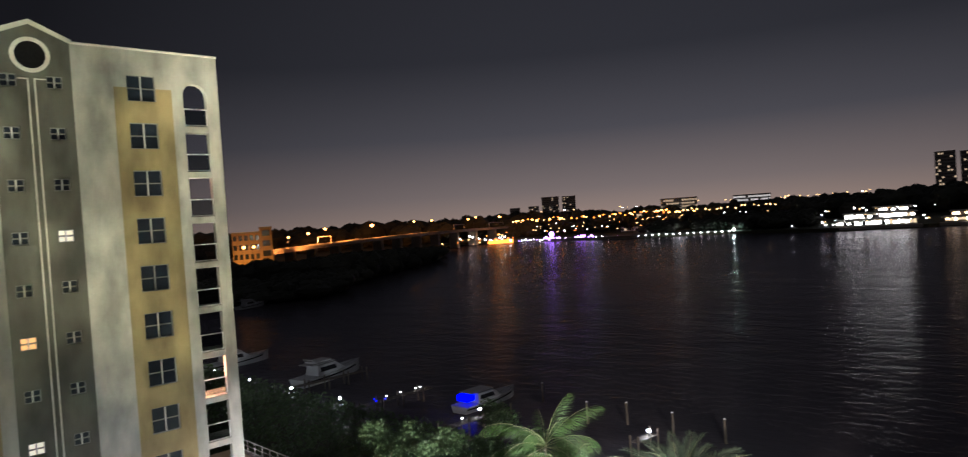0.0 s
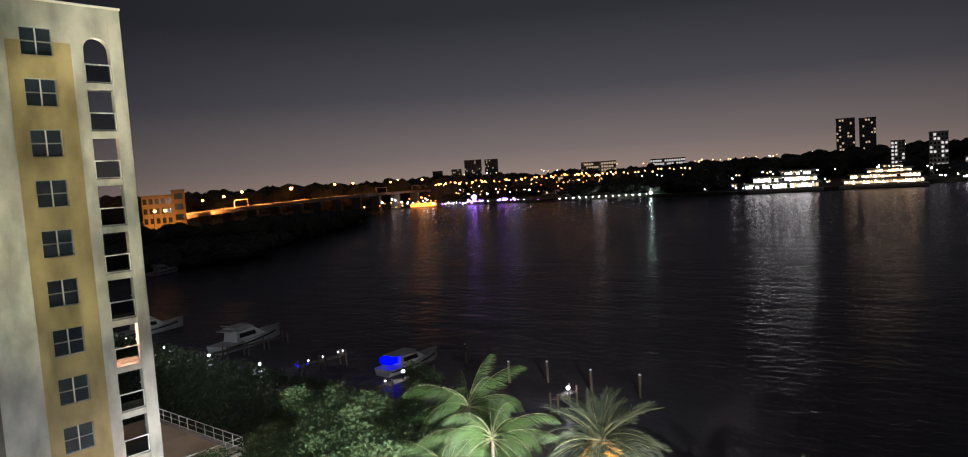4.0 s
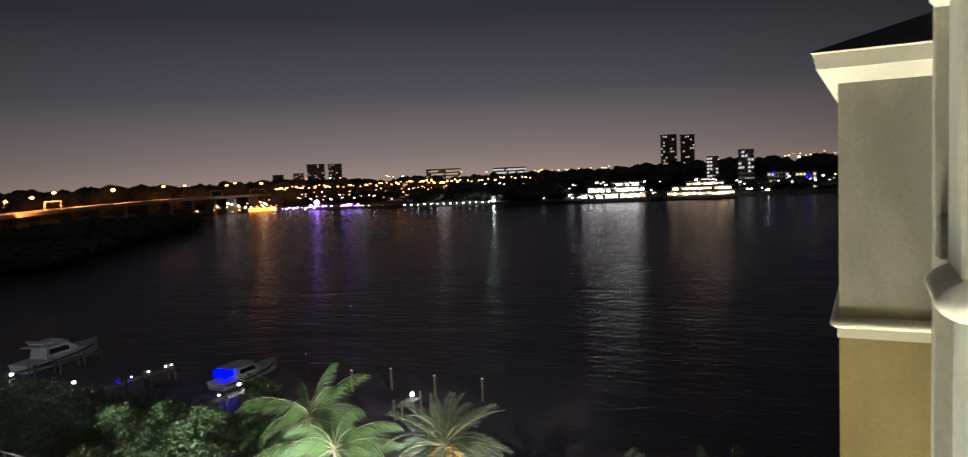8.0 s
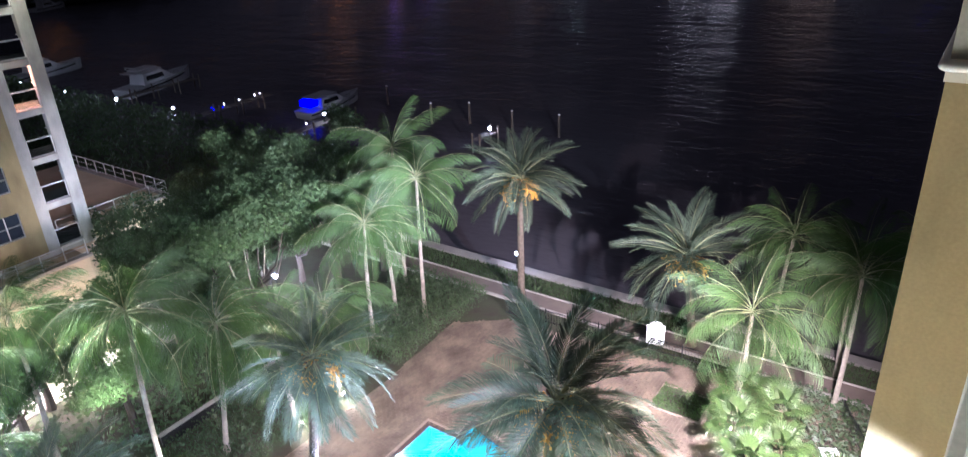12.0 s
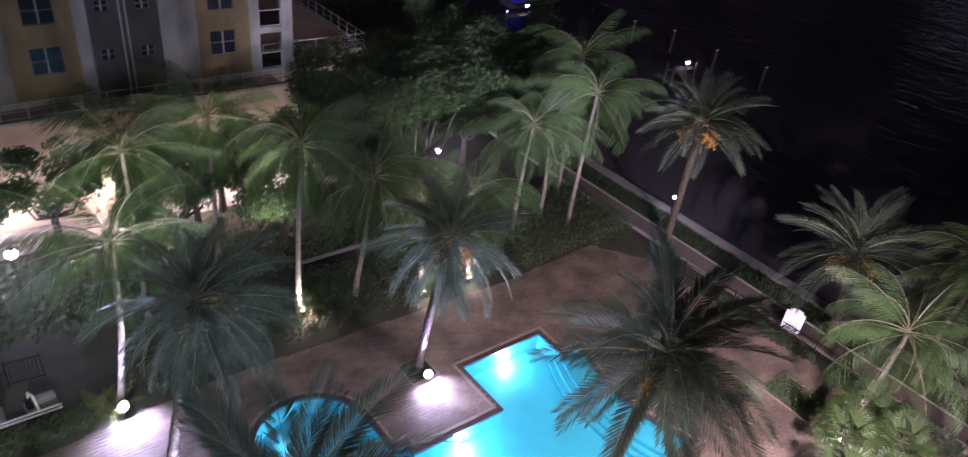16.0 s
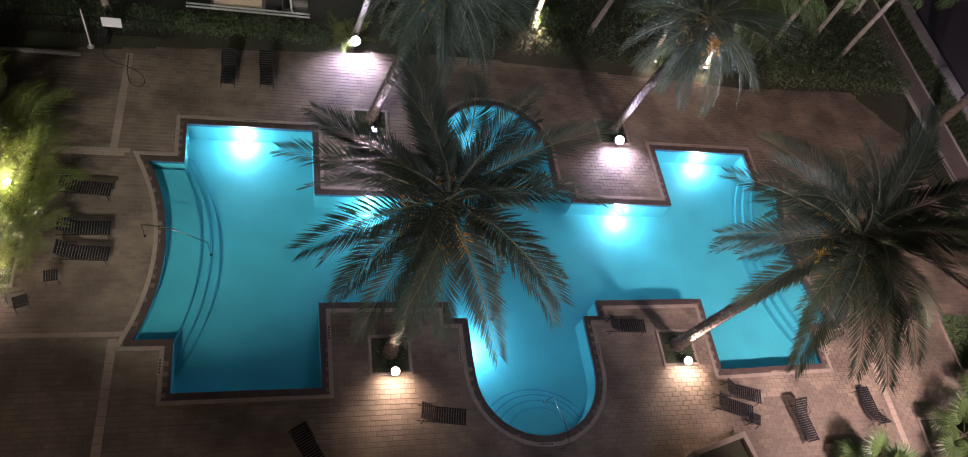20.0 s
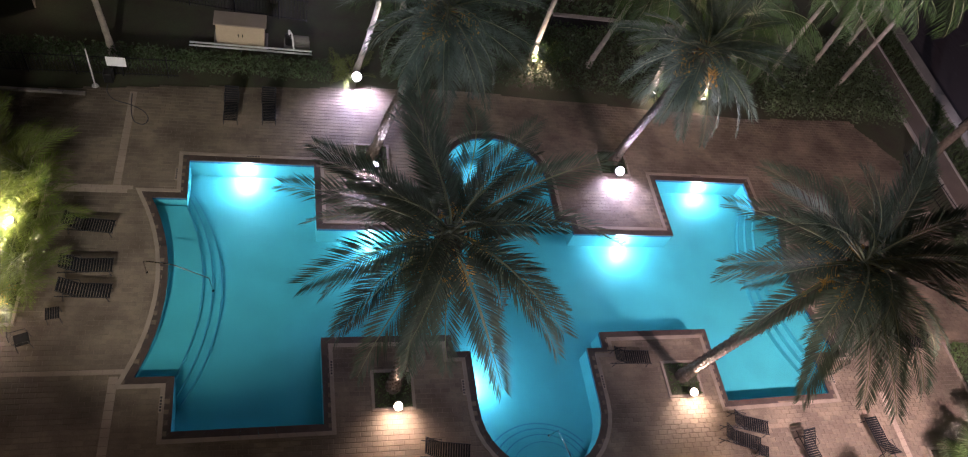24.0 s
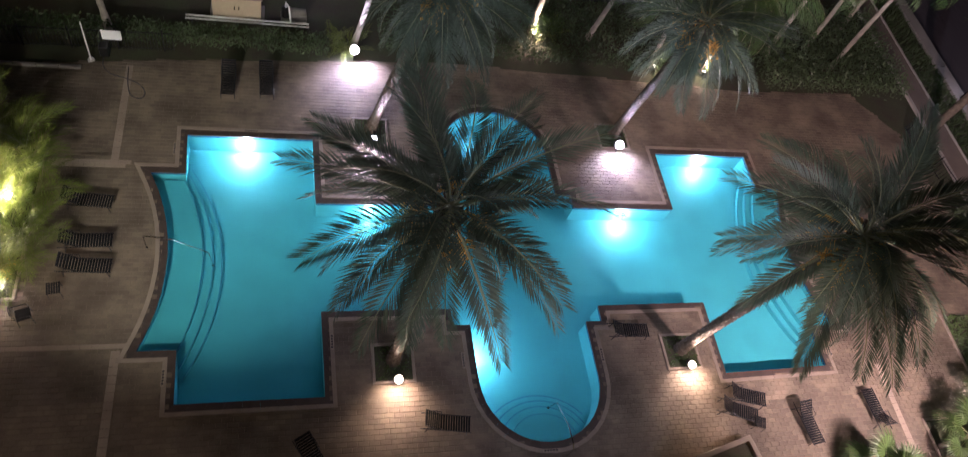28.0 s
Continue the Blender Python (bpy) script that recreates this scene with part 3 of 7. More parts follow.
# coping stones all round
n_rim = len(RIM)
for i in range(n_rim):
    a0, a1, b0, b1 = Vector(RIM[i]), Vector(RIM[(i + 1) % n_rim]), Vector(OUTER[i]), Vector(OUTER[(i + 1) % n_rim])
    count = max(1, round((a1 - a0).length / 0.62))
    for k in range(count):
        f0, f1 = k / count, (k + 1) / count
        gap = 0.004 / max((a1 - a0).length, 0.1)
        f0, f1 = f0 + gap, f1 - gap
        q = [a0.lerp(a1, f0), a0.lerp(a1, f1), b0.lerp(b1, f1), b0.lerp(b1, f0)]
        outer = [q[0].lerp(q[3], 0.62), q[1].lerp(q[2], 0.62), q[2], q[3]]
        slab_, lip_ = [(*p, 0.045) for p in outer], [(*p, -0.02) for p in outer]
        og = Mesh()
        og.face(slab_[::-1])
        for j in range(4):
            og.face([slab_[j], slab_[(j + 1) % 4], lip_[(j + 1) % 4], lip_[j]])
        part("coping_stone", og, M_COPING, basin)
        q[2], q[3] = q[1].lerp(q[2], 0.615), q[0].lerp(q[3], 0.615)
        nose = [p + (p - w).normalized() * 0.03 for p, w in ((q[0], q[3]), (q[1], q[2]))]
        st = Mesh()
        up_in, up_out = 0.012, 0.018
        top = [(*nose[0], up_in), (*nose[1], up_in), (*q[2], up_out), (*q[3], up_out)]
        low = [(x, y, -0.05) for x, y, _ in top]
        st.face(top[::-1])
        for j in range(4):
            st.face([top[j], top[(j + 1) % 4], low[(j + 1) % 4], low[j]])
        st.face(low)
        part("edge_tile", st, M_COPEDGE, basin)

# underwater lamps
for px, py, dx, dy in ((-1.87, 21.75, 0, -1), (21.5, 21.75, 0, -1), (3.6, 18.2, 0, -1), (16.1, 18.2, 0, -1), (7.35, 11.2, 1, 0)):
    lens, ring = Mesh(), Mesh()
    side = Vector((dy, dx, 0))
    c = Vector((px + dx * 0.03, py + dy * 0.03, -0.55))
    circ = lambda r, o: [c + Vector((dx, dy, 0)) * o + (side * math.cos(a) + Vector((0, 0, 1)) * math.sin(a)) * r for a in (2 * math.pi * k / 16 for k in range(16))]
    lens.face(circ(0.13, 0.02))
    ring.grid([circ(0.13, 0.0), circ(0.13, 0.03), circ(0.17, 0.03), circ(0.17, 0.0)], 0, True)
    pl = thing("pool_light", "round glowing underwater pool light set in the wall", "pool light", "underwater pool lights")
    part("lens", lens, G_POOL, pl, "glowing lens")
    part("bezel", ring, M_STEEL, pl, "steel bezel")


# thin bent handrails by the steps
def handrail(pts):
    h = thing("pool_handrail", "thin bent stainless steel handrail by the pool steps", "handrail", "pool handrails", at=Matrix.Translation(pts[0]))
    loc = [Vector(p) - Vector(pts[0]) for p in pts]
    tube = Mesh()
    tube.tube(loc, 0.024, 8)
    part("rail", tube, M_STEEL, h, smooth=True)
    for p in (loc[0], loc[-1]):
        fl = Mesh()
        fl.tube([p, p + Vector((0, 0, 0.02))], 0.06, 10)
        part("flange", fl, M_STEEL, h)


handrail([(-5.4, 15.9, 0.0), (-5.4, 15.9, 0.85), (-5.2, 15.85, 0.95), (-4.3, 15.7, 0.95), (-3.0, 15.4, 0.45), (-2.9, 15.35, -0.5)])
handrail([(25.3, 15.9, 0.0), (25.3, 15.9, 0.85), (25.1, 15.85, 0.95), (24.3, 15.7, 0.95), (23.0, 15.4, 0.45), (22.9, 15.35, -0.5)])
handrail([(10.6, 6.5, 0.0), (10.6, 6.5, 0.85), (10.6, 6.7, 0.95), (10.55, 7.4, 0.95), (10.45, 8.5, 0.45), (10.4, 8.6, -0.5)])

# ---- terrace ----
DECK = [(-30, -1.9), (37.5, -1.9), (37.2, 10), (36.0, 14.0), (36.0, 18.5), (35.6, 24.0), (33.4, 27.0), (26, 26.6), (8, 27.2), (-5, 26.2), (-13, 25.2), (-30, 24.6)]
PLANTERS = [(-10.9, 17.2, 1.3, 3.6), (4.1, 10.6, 0.85, 0.85), (16.8, 10.6, 0.85, 0.85), (3.8, 22.3, 0.85, 0.85), (16.45, 22.7, 0.85, 0.85), (33.1, 10.5, 1.2, 1.5), (30.2, 5.2, 2.2, 1.7), (27.0, 2.6, 1.6, 1.3)]
holes = [OUTER]
slab = sheet(DECK[::-1], holes, 0.0)
structure("pool_deck", slab, M_JOINT, "brown brick-paved pool terrace with lighter dividing bands", "pavement")
deck_ob = bpy.data.objects["pool_deck"]

PW, PH = 0.40, 0.20
BANDS_X, BANDS_Y = ((-7.05, 19.9, 25.4), (-6.0, -1.6, 11.4), (26.9, -1.6, 9.4)), ((11.7, -22, -5.6), (20.0, -22, -6.6), (20.0, 26.6, 36))


def paver(mesh, x, y, w, h, z, lift):
    g = 0.006
    x0, x1, y0, y1, b = x + g, x + w - g, y + g, y + h - g, 0.008
    t, lo = z + lift, z - 0.01
    mesh.grid([[(x0, y0, lo), (x1, y0, lo), (x1, y1, lo), (x0, y1, lo)], [(x0, y0, t - b), (x1, y0, t - b), (x1, y1, t - b), (x0, y1, t - b)],
               [(x0 + b, y0 + b, t), (x1 - b, y0 + b, t), (x1 - b, y1 - b, t), (x0 + b, y1 - b, t)]], 0, True)
    mesh.face([(x0 + b, y0 + b, t), (x1 - b, y0 + b, t), (x1 - b, y1 - b, t), (x0 + b, y1 - b, t)])


def planter_at(x, y):
    return any(abs(x - px) < pw and abs(y - py) < ph for px, py, pw, ph in PLANTERS)


rng = random.Random(5)
field, bandm, single = Mesh(), Mesh(), []
one = Mesh()
paver(one, 0, 0, PW, PH, 0.0, 0.02)
one_me = one.data("paver", M_PAVER)
PLAIN = offset(RIM, COPE - 0.16)
j = 0
y = -1.6
while y < 27:
    x = -22.0 + (PW / 2 if j % 2 else 0)
    while x < 37:
        c = (x + PW / 2, y + PH / 2)
        if inside(c, DECK) and not planter_at(*c) and not inside(c, PLAIN):
            if any(abs(c[1] - by) < 0.12 and bx0 < c[0] < bx1 for by, bx0, bx1 in BANDS_Y):
                paver(bandm, x, y, PW, PH, 0, 0.022)
            elif 20.0 < x < 24.6 and 4.4 < y < 8.2 and len(single) < 300:
                single.append((x, y, rng.uniform(-0.003, 0.004)))
            else:
                paver(field, x, y, PW, PH, 0, 0.02 + rng.uniform(-0.003, 0.003))
        x += PW
    y += PH
    j += 1
for bx, by0, by1 in BANDS_X:
    y = by0
    while y < by1:
        paver(bandm, bx - 0.16, y, 0.32, 0.32, 0.0, 0.027)
        y += 0.32
tagged(part("paver_field", field, M_PAVER, deck_ob, "brown brick pavers in running bond"), kind="stuff")
tagged(part("paver_band", bandm, M_BAND, deck_ob, "lighter paver band"), kind="stuff")
PAVER_SPOTS = single

# pale lane between the garden and the garage
lane = Mesh()
for k in range(14):
    lane.box(-16 + k * 3, -13.02 + k * 3, 42.6, 45.35, -0.3, 0.03, bevel=0.02)
structure("service_lane", lane, M_CONC, "pale concrete slabs of a lane along the garage wall", "pavement")

# ---- promenade and seawall ----
M_WALK = mat("promenade_paving", (0.16, 0.125, 0.10), 0.8, var=0.3, scale=0.6, fine=20, bump=0.3)
prom = Mesh()
prom.box(38.1, 39.6, -60, 46, -0.5, 0.06)
structure("promenade", prom, M_WALK, "pale concrete walk along the seawall", "pavement")
cap = Mesh()
for k in range(18):
    cap.box(SHORE_X - 0.75, SHORE_X + 0.15, -60 + k * 6, -60 + k * 6 + 5.98, -0.25, 0.16, bevel=0.03)
structure("seawall", cap, M_SEAWALL, "grey concrete seawall cap along the water", "seawall")
kerb = Mesh()
kerb.box(37.9, 38.1, -60, 46, -0.4, 0.14, bevel=0.02)
kerb.box(39.6, 39.75, -60, 46, -0.4, 0.12, bevel=0.02)
structure("kerb", kerb, M_CONC, "low concrete kerbs beside the promenade", "kerb")


def blades(mesh, x0, x1, y0, y1, count, h, seed, z=0.0):
    r = random.Random(seed)
    for _ in range(count):
        x, y, a = r.uniform(x0, x1), r.uniform(y0, y1), r.uniform(0, 6.28)
        hh, w = h * r.uniform(0.5, 1.2), 0.05
        lean = (math.cos(a + 1) * hh * 0.5, math.sin(a + 1) * hh * 0.5)
        mesh.face([(x - w * math.cos(a), y - w * math.sin(a), z), (x + w * math.cos(a), y + w * math.sin(a), z), (x + lean[0], y + lean[1], z + hh)])


strip = Mesh()
blades(strip, 39.8, 41.8, -10, 46, 9000, 0.28, 3)
tagged(part("grass", strip, M_GRASS, None), "rough green grass strip beside the seawall", "grass", "", "stuff")


# ---- tower across the garden ----
def wall_front(mesh, x0, x1, z0, z1, holes, y, depth, m=0):
    """A wall facing -y with rectangular openings cut through it, reveals included."""
    xs = sorted({x0, x1, *[h[0] for h in holes], *[h[1] for h in holes]})
    zs = sorted({z0, z1, *[h[2] for h in holes], *[h[3] for h in holes]})
    xs, zs = [v for v in xs if x0 <= v <= x1], [v for v in zs if z0 <= v <= z1]
    for i in range(len(xs) - 1):
        for k in range(len(zs) - 1):
            cx, cz = (xs[i] + xs[i + 1]) / 2, (zs[k] + zs[k + 1]) / 2
            if any(h[0] < cx < h[1] and h[2] < cz < h[3] for h in holes):
                continue
            mesh.face([(xs[i], y, zs[k]), (xs[i + 1], y, zs[k]), (xs[i + 1], y, zs[k + 1]), (xs[i], y, zs[k + 1])], m)
            mesh.face([(xs[i + 1], y + depth, zs[k]), (xs[i], y + depth, zs[k]), (xs[i], y + depth, zs[k + 1]), (xs[i + 1], y + depth, zs[k + 1])], m)
    for a, b, c, d in holes:
        for p, q in (((a, c), (b, c)), ((b, c), (b, d)), ((b, d), (a, d)), ((a, d), (a, c))):
            mesh.face([(p[0], y, p[1]), (p[0], y + depth, p[1]), (q[0], y + depth, q[1]), (q[0], y, q[1])], m)
    for p, q in (((x0, z0), (x1, z0)), ((x1, z0), (x1, z1)), ((x1, z1), (x0, z1)), ((x0, z1), (x0, z0))):
        mesh.face([(p[0], y, p[1]), (q[0], y, q[1]), (q[0], y + depth, q[1]), (p[0], y + depth, p[1])], m)


TY, TOP, S, BASE = 47.2, 38.8, 2.97, 7.0
tower = thing("apartment_tower", "pale stucco apartment tower with yellow panels and corner balconies", "apartment building", at=Matrix.Translation((0, 0, 0)))
MID = 10.16
M_RAILGLASS = water_mat("rail_glass", (0.55, 0.58, 0.58), 0.05, ((1.0, 1.0),), 0.0, 0.01, True)
M_BLIND = mat("lit_blind", (0.7, 0.5, 0.4), 0.6, var=0.2, emit=0.35, glow=(1.0, 0.38, 0.2))
rows_z = [36.45 - S * k for k in range(10)]


def tower_window(cx, cz, w, h, glass, y=TY):
    win = part("window", box_frame(cx, cz, w, h, y + 0.10), M_FRAME, tower, "four-pane window in a light frame")
    mu = Mesh()
    mu.box(cx - 0.04, cx + 0.04, y + 0.075, y + 0.098, cz - h / 2 + 0.05, cz + h / 2 - 0.05, bevel=0.008)
    part("mullion", mu, M_RAIL, win, "pale upright mullion")
    for i in (0, 1):
        for k in (0, 1):
            g = Mesh()
            x0, z0 = cx - w / 2 + i * w / 2 + 0.05, cz - h / 2 + k * h / 2 + 0.05
            g.box(x0, x0 + w / 2 - 0.1, y + 0.125, y + 0.14, z0, z0 + h / 2 - 0.1)
            part("pane", g, glass, win, "warmly lit pane" if glass in (M_LITGLASS, M_LITWHITE, M_BLIND) else "dark pane")


def box_frame(cx, cz, w, h, y):
    m, t = Mesh(), 0.05
    for x0, x1, z0, z1 in ((-w / 2, w / 2, -h / 2, -h / 2 + t), (-w / 2, w / 2, h / 2 - t, h / 2), (-w / 2, -w / 2 + t, -h / 2 + t, h / 2 - t),
                           (w / 2 - t, w / 2, -h / 2 + t, h / 2 - t), (-t / 2, t / 2, -h / 2 + t, h / 2 - t), (-w / 2 + t, -t / 2, -t / 2, t / 2), (t / 2, w / 2 - t, -t / 2, t / 2)):
        m.box(cx + x0, cx + x1, y, y + 0.06, cz + z0, cz + z1)
    return m


for sgn in (1, -1):
    X = lambda v: MID + sgn * (v - MID)
    big = (15.23, 16.93) if sgn > 0 else (4.82, 6.52)
    holes_w = [(big[0], big[1], z - 0.81, z + 0.81) for z in rows_z]
    wm = Mesh()
    a, b = sorted((12.2 if sgn > 0 else 8.15, X(18.63)))
    wall_front(wm, a, b, BASE, TOP, holes_w, TY, 0.3)
    part("wall", wm, M_WHITE, tower, "weathered cream-white stucco wall with palm shadow painted into its blotches")
    ym = Mesh()
    a, b = (14.45, 17.91) if sgn > 0 else (3.7, 7.38)
    wall_front(ym, a, b, BASE + 0.3, 36.46, [h if h[3] < 36.46 else (h[0], h[1], h[2], 36.46) for h in holes_w], TY - 0.03, 0.028)
    part("wall_panel", ym, M_YELLOW, tower, "yellow stucco panel round the windows")
    for k, z in enumerate(rows_z):
        lit = M_BLIND if sgn < 0 and k == 3 else M_LITGLASS if sgn < 0 and k == 5 else M_GLASS
        tower_window((big[0] + big[1]) / 2, z, 1.7, 1.62, lit)
    # corner balconies
    x0, x1, x2 = X(18.63), X(20.19), X(21.01)
    lo, hi = sorted((x0, x2))
    cm = Mesh()
    c0, c1 = sorted((x1, x2))
    cm.box(c0, c1, TY, TY + 0.45, BASE, TOP, bevel=0.03)
    part("corner_column", cm, M_WHITE, tower, "tall cream stucco corner column")
    # takes the bay's darker grey, so the recess shade sits in the colour
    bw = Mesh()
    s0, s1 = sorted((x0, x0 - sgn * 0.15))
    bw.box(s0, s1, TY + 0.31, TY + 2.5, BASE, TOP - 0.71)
    part("balcony_side_wall", bw, M_GREY, tower, "stucco wall beside the open balconies, its shade put into the grey")
    o0, o1 = sorted((x0, x1))
    for k in range(10):
        fz = 34.2 - S * k
        sl = Mesh()
        sl.box(lo, hi - (0.001 if sgn > 0 else 0), TY + 0.46, TY + 2.3, fz - 0.22, fz)
        sl.box(o0, o1, TY + 0.02, TY + 0.46, fz - 0.42, fz, bevel=0.02)
        bal = part("balcony", sl, M_WHITE, tower, "recessed balcony with a thin white rail")
        rail = Mesh()
        rail.box(o0, o1, TY + 0.08, TY + 0.14, fz + 1.1, fz + 1.17)
        rail.box(o0, o1, TY + 0.09, TY + 0.13, fz + 0.06, fz + 0.1)
        for px_ in (o0, o1 - 0.06):
            rail.box(px_, px_ + 0.06, TY + 0.08, TY + 0.14, fz + 0.1, fz + 1.1)
        xs = hi - 0.12 if sgn > 0 else lo + 0.07
        rail.box(xs, xs + 0.05, TY + 0.46, TY + 2.28, fz + 1.1, fz + 1.16)
        part("rail", rail, M_RAIL, bal, "white rail")
        gl = Mesh()
        gl.box(o0 + 0.02, o1 - 0.02, TY + 0.115, TY + 0.13, fz + 0.1, fz + 1.08)
        part("rail_panel", gl, M_RAILGLASS, bal, "tinted clear glass rail panel")
        dr = Mesh()
        d0, d1 = sorted((x0 + sgn * 0.003, x0 + sgn * 0.04))
        dr.box(d0, d1, TY + 0.8, TY + 2.2, fz + 0.03, fz + 2.1)
        part("balcony_door", dr, M_GLASS, bal, "dark glazed balcony door")
    head = Mesh()
    arch = [(o0 + (o1 - o0) * (0.5 - 0.5 * math.cos(a)), 36.2 + 0.75 * math.sin(a)) for a in (math.pi * i / 14 for i in range(15))]
    for (xa, za), (xb, zb) in zip(arch, arch[1:]):
        head.face([(xa, TY, za), (xb, TY, zb), (xb, TY, TOP), (xa, TY, TOP)])
        head.face([(xa, TY, za), (xa, TY + 0.45, za), (xb, TY + 0.45, zb), (xb, TY, zb)])
    part("arch_head", head, M_WHITE, tower, "arched stucco head over the top balcony")

# grey gabled middle bay
gm = Mesh()
small_x = (9.0, 11.3)
holes_g = [(x - 0.42, x + 0.42, z - 0.36, z + 0.36) for x in small_x for z in rows_z]
wall_front(gm, 8.151, 12.199, BASE, TOP, holes_g, TY - 0.02, 0.3)
gm.face([(8.151, TY - 0.02, TOP), (12.199, TY - 0.02, TOP), (MID, TY - 0.02, 39.7)])
part("wall", gm, M_GREY, tower, "stained grey stucco middle bay with palm shadow painted into its blotches")
for i, x in enumerate(small_x):
    for k, z in enumerate(rows_z):
        lit = M_LITWHITE if (i, k) in ((1, 3), (0, 7)) else M_LITGLASS if (i, k) == (0, 5) else M_GLASS
        tower_window(x, z, 0.84, 0.72, lit, TY - 0.02)
gab = Mesh()
for sx, ex in ((7.85, MID), (12.31, MID)):
    p, q = (sx, TOP - 0.05), (ex, 39.72)
    gab.grid([[(p[0], TY - 0.16, p[1]), (q[0], TY - 0.16, q[1])], [(p[0], TY - 0.16, p[1] + 0.24), (q[0], TY - 0.16, q[1] + 0.24)],
              [(p[0], TY + 0.3, p[1] + 0.24), (q[0], TY + 0.3, q[1] + 0.24)], [(p[0], TY + 0.3, p[1]), (q[0], TY + 0.3, q[1])]])
part("gable_coping", gab, M_TRIM, tower, "pale gable coping")
vent, ringm = Mesh(), Mesh()
vc = lambda r, y: [(MID + r * math.cos(a), y, 37.95 + r * math.sin(a)) for a in (2 * math.pi * k / 28 for k in range(28))]
vent.face(vc(0.78, TY - 0.03)[::-1])
ringm.grid([vc(0.78, TY - 0.03), vc(0.80, TY - 0.09), vc(1.0, TY - 0.09), vc(1.02, TY - 0.02)], 0, True)
rv = part("round_vent", ringm, M_TRIM, tower, "round louvred gable vent in a pale ring")
part("vent_louvre", vent, M_DARKMETAL, rv, "dark vent opening")
pipe = Mesh()
for dx in (-0.22, 0.12):
    pipe.tube([(MID + dx, TY - 0.1, BASE), (MID + dx, TY - 0.1, 36.6)], 0.045, 8)
pipe.box(9.45, 9.9, TY - 0.1, TY - 0.03, 36.54, 36.6)
pipe.box(10.33, 10.86, TY - 0.1, TY - 0.03, 36.54, 36.6)
part("downpipe", pipe, M_TRIM, tower, "pale twin downpipe")
core = Mesh()
core.box(1.75, 18.4, TY + 2.52, TY + 22, BASE, TOP - 0.6)
core.box(1.6, 18.55, TY + 0.32, TY + 2.5, TOP - 0.7, TOP - 0.5)
part("core", core, M_WHITE, tower)
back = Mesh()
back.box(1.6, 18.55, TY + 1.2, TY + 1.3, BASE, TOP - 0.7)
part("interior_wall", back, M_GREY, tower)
parp = Mesh()
for a, b in ((-0.85, 7.9), (12.26, 21.05)):
    parp.box(a, b, TY - 0.06, TY + 0.34, TOP + 0.002, TOP + 0.14, bevel=0.02)
part("parapet_cap", parp, M_TRIM, tower, "pale parapet cap")

# podium with its railings
pod = thing("parking_podium", "beige stucco garage podium with white rails on its roof", "parking garage")
pm = Mesh()
pm.box(-60, 19.4, 45.4, 90, -0.5, 6.9)
pm.box(19.4, 28.4, 50.2, 66, -0.5, 6.9)
part("wall", pm, M_BEIGE, pod, "beige stucco podium wall")
lip = Mesh()
lip.box(-60, 19.6, 45.2, 45.6, 6.902, 7.1, bevel=0.02)
lip.box(19.6, 28.6, 50.0, 50.4, 6.902, 7.1, bevel=0.02)
lip.box(28.2, 28.6, 50.4, 66, 6.902, 7.1, bevel=0.02)
part("roof_kerb", lip, M_CONC, pod, "concrete roof kerb")


def white_fence(p, q, z, name="roof_rail"):
    p, q = Vector(p), Vector(q)
    d, n = (q - p).normalized(), round((q - p).length / 1.4)
    f = Mesh()
    for h in (1.02, 0.55, 0.12):
        f.tube([(*p, z + h), (*q, z + h)], 0.035 if h > 1 else 0.02, 6)
    fence = part(name, f, M_RAIL, pod, "white metal roof rail")
    for i in range(n + 1):
        c = p.lerp(q, i / n)
        pp = Mesh()
        pp.box(c.x - 0.03, c.x + 0.03, c.y - 0.03, c.y + 0.03, z, z + 1.0)
        part("post", pp, M_RAIL, fence)


white_fence((-20, 45.4), (19.4, 45.4), 7.1)
white_fence((28.4, 50.2), (28.4, 66), 7.1)
white_fence((20, 50.2), (28.4, 50.2), 7.1)

# ---- the camera's own building ----
own = thing("own_building", "cream stucco building with a yellow lower wall beside the balcony", "apartment building")
BX, BY = 9.6, 0.35
om = Mesh()
om.box(BX, BX + 7, -9, BY, 25.06, 28.05)
part("wing_wall", om, M_WHITE, own, "cream-white stucco wing wall")
# lower wall drawn on out of view to carry the floods
oy = Mesh()
oy.box(BX, BX + 21, -9, BY, -0.5, 24.82)
part("wing_wall", oy, M_YELLOW, own, "yellow stucco lower wing wall")
ob_ = Mesh()
ob_.box(BX - 0.02, BX + 7, -9, BY + 0.02, 24.82, 24.935)
part("wing_band", ob_, M_TRIM, own, "cream band under the cornice")
co_ = Mesh()
prof = [(0.0, 24.936), (0.05, 24.94), (0.09, 24.965), (0.105, 25.0), (0.09, 25.04), (0.05, 25.065), (0.0, 25.075)]
co_.grid([[(BX - o, -9, z), (BX - o, BY + o * 0.3, z), (BX - o * 0.3, BY + o, z), (BX + 7, BY + o, z)] for o, z in prof])
part("wing_cornice", co_, M_TRIM, own, "rounded cream cornice", smooth=True)
ev = Mesh()
ev.grid([[(BX - o, -9, z), (BX - o, BY + o, z), (BX + 7, BY + o, z)] for o, z in ((0.0, 27.86), (0.22, 28.02), (0.24, 28.19), (0.27, 28.21), (-0.2, 28.22))])
part("eave", ev, M_TRIM, own, "cream eave fascia and soffit")
rf = Mesh()
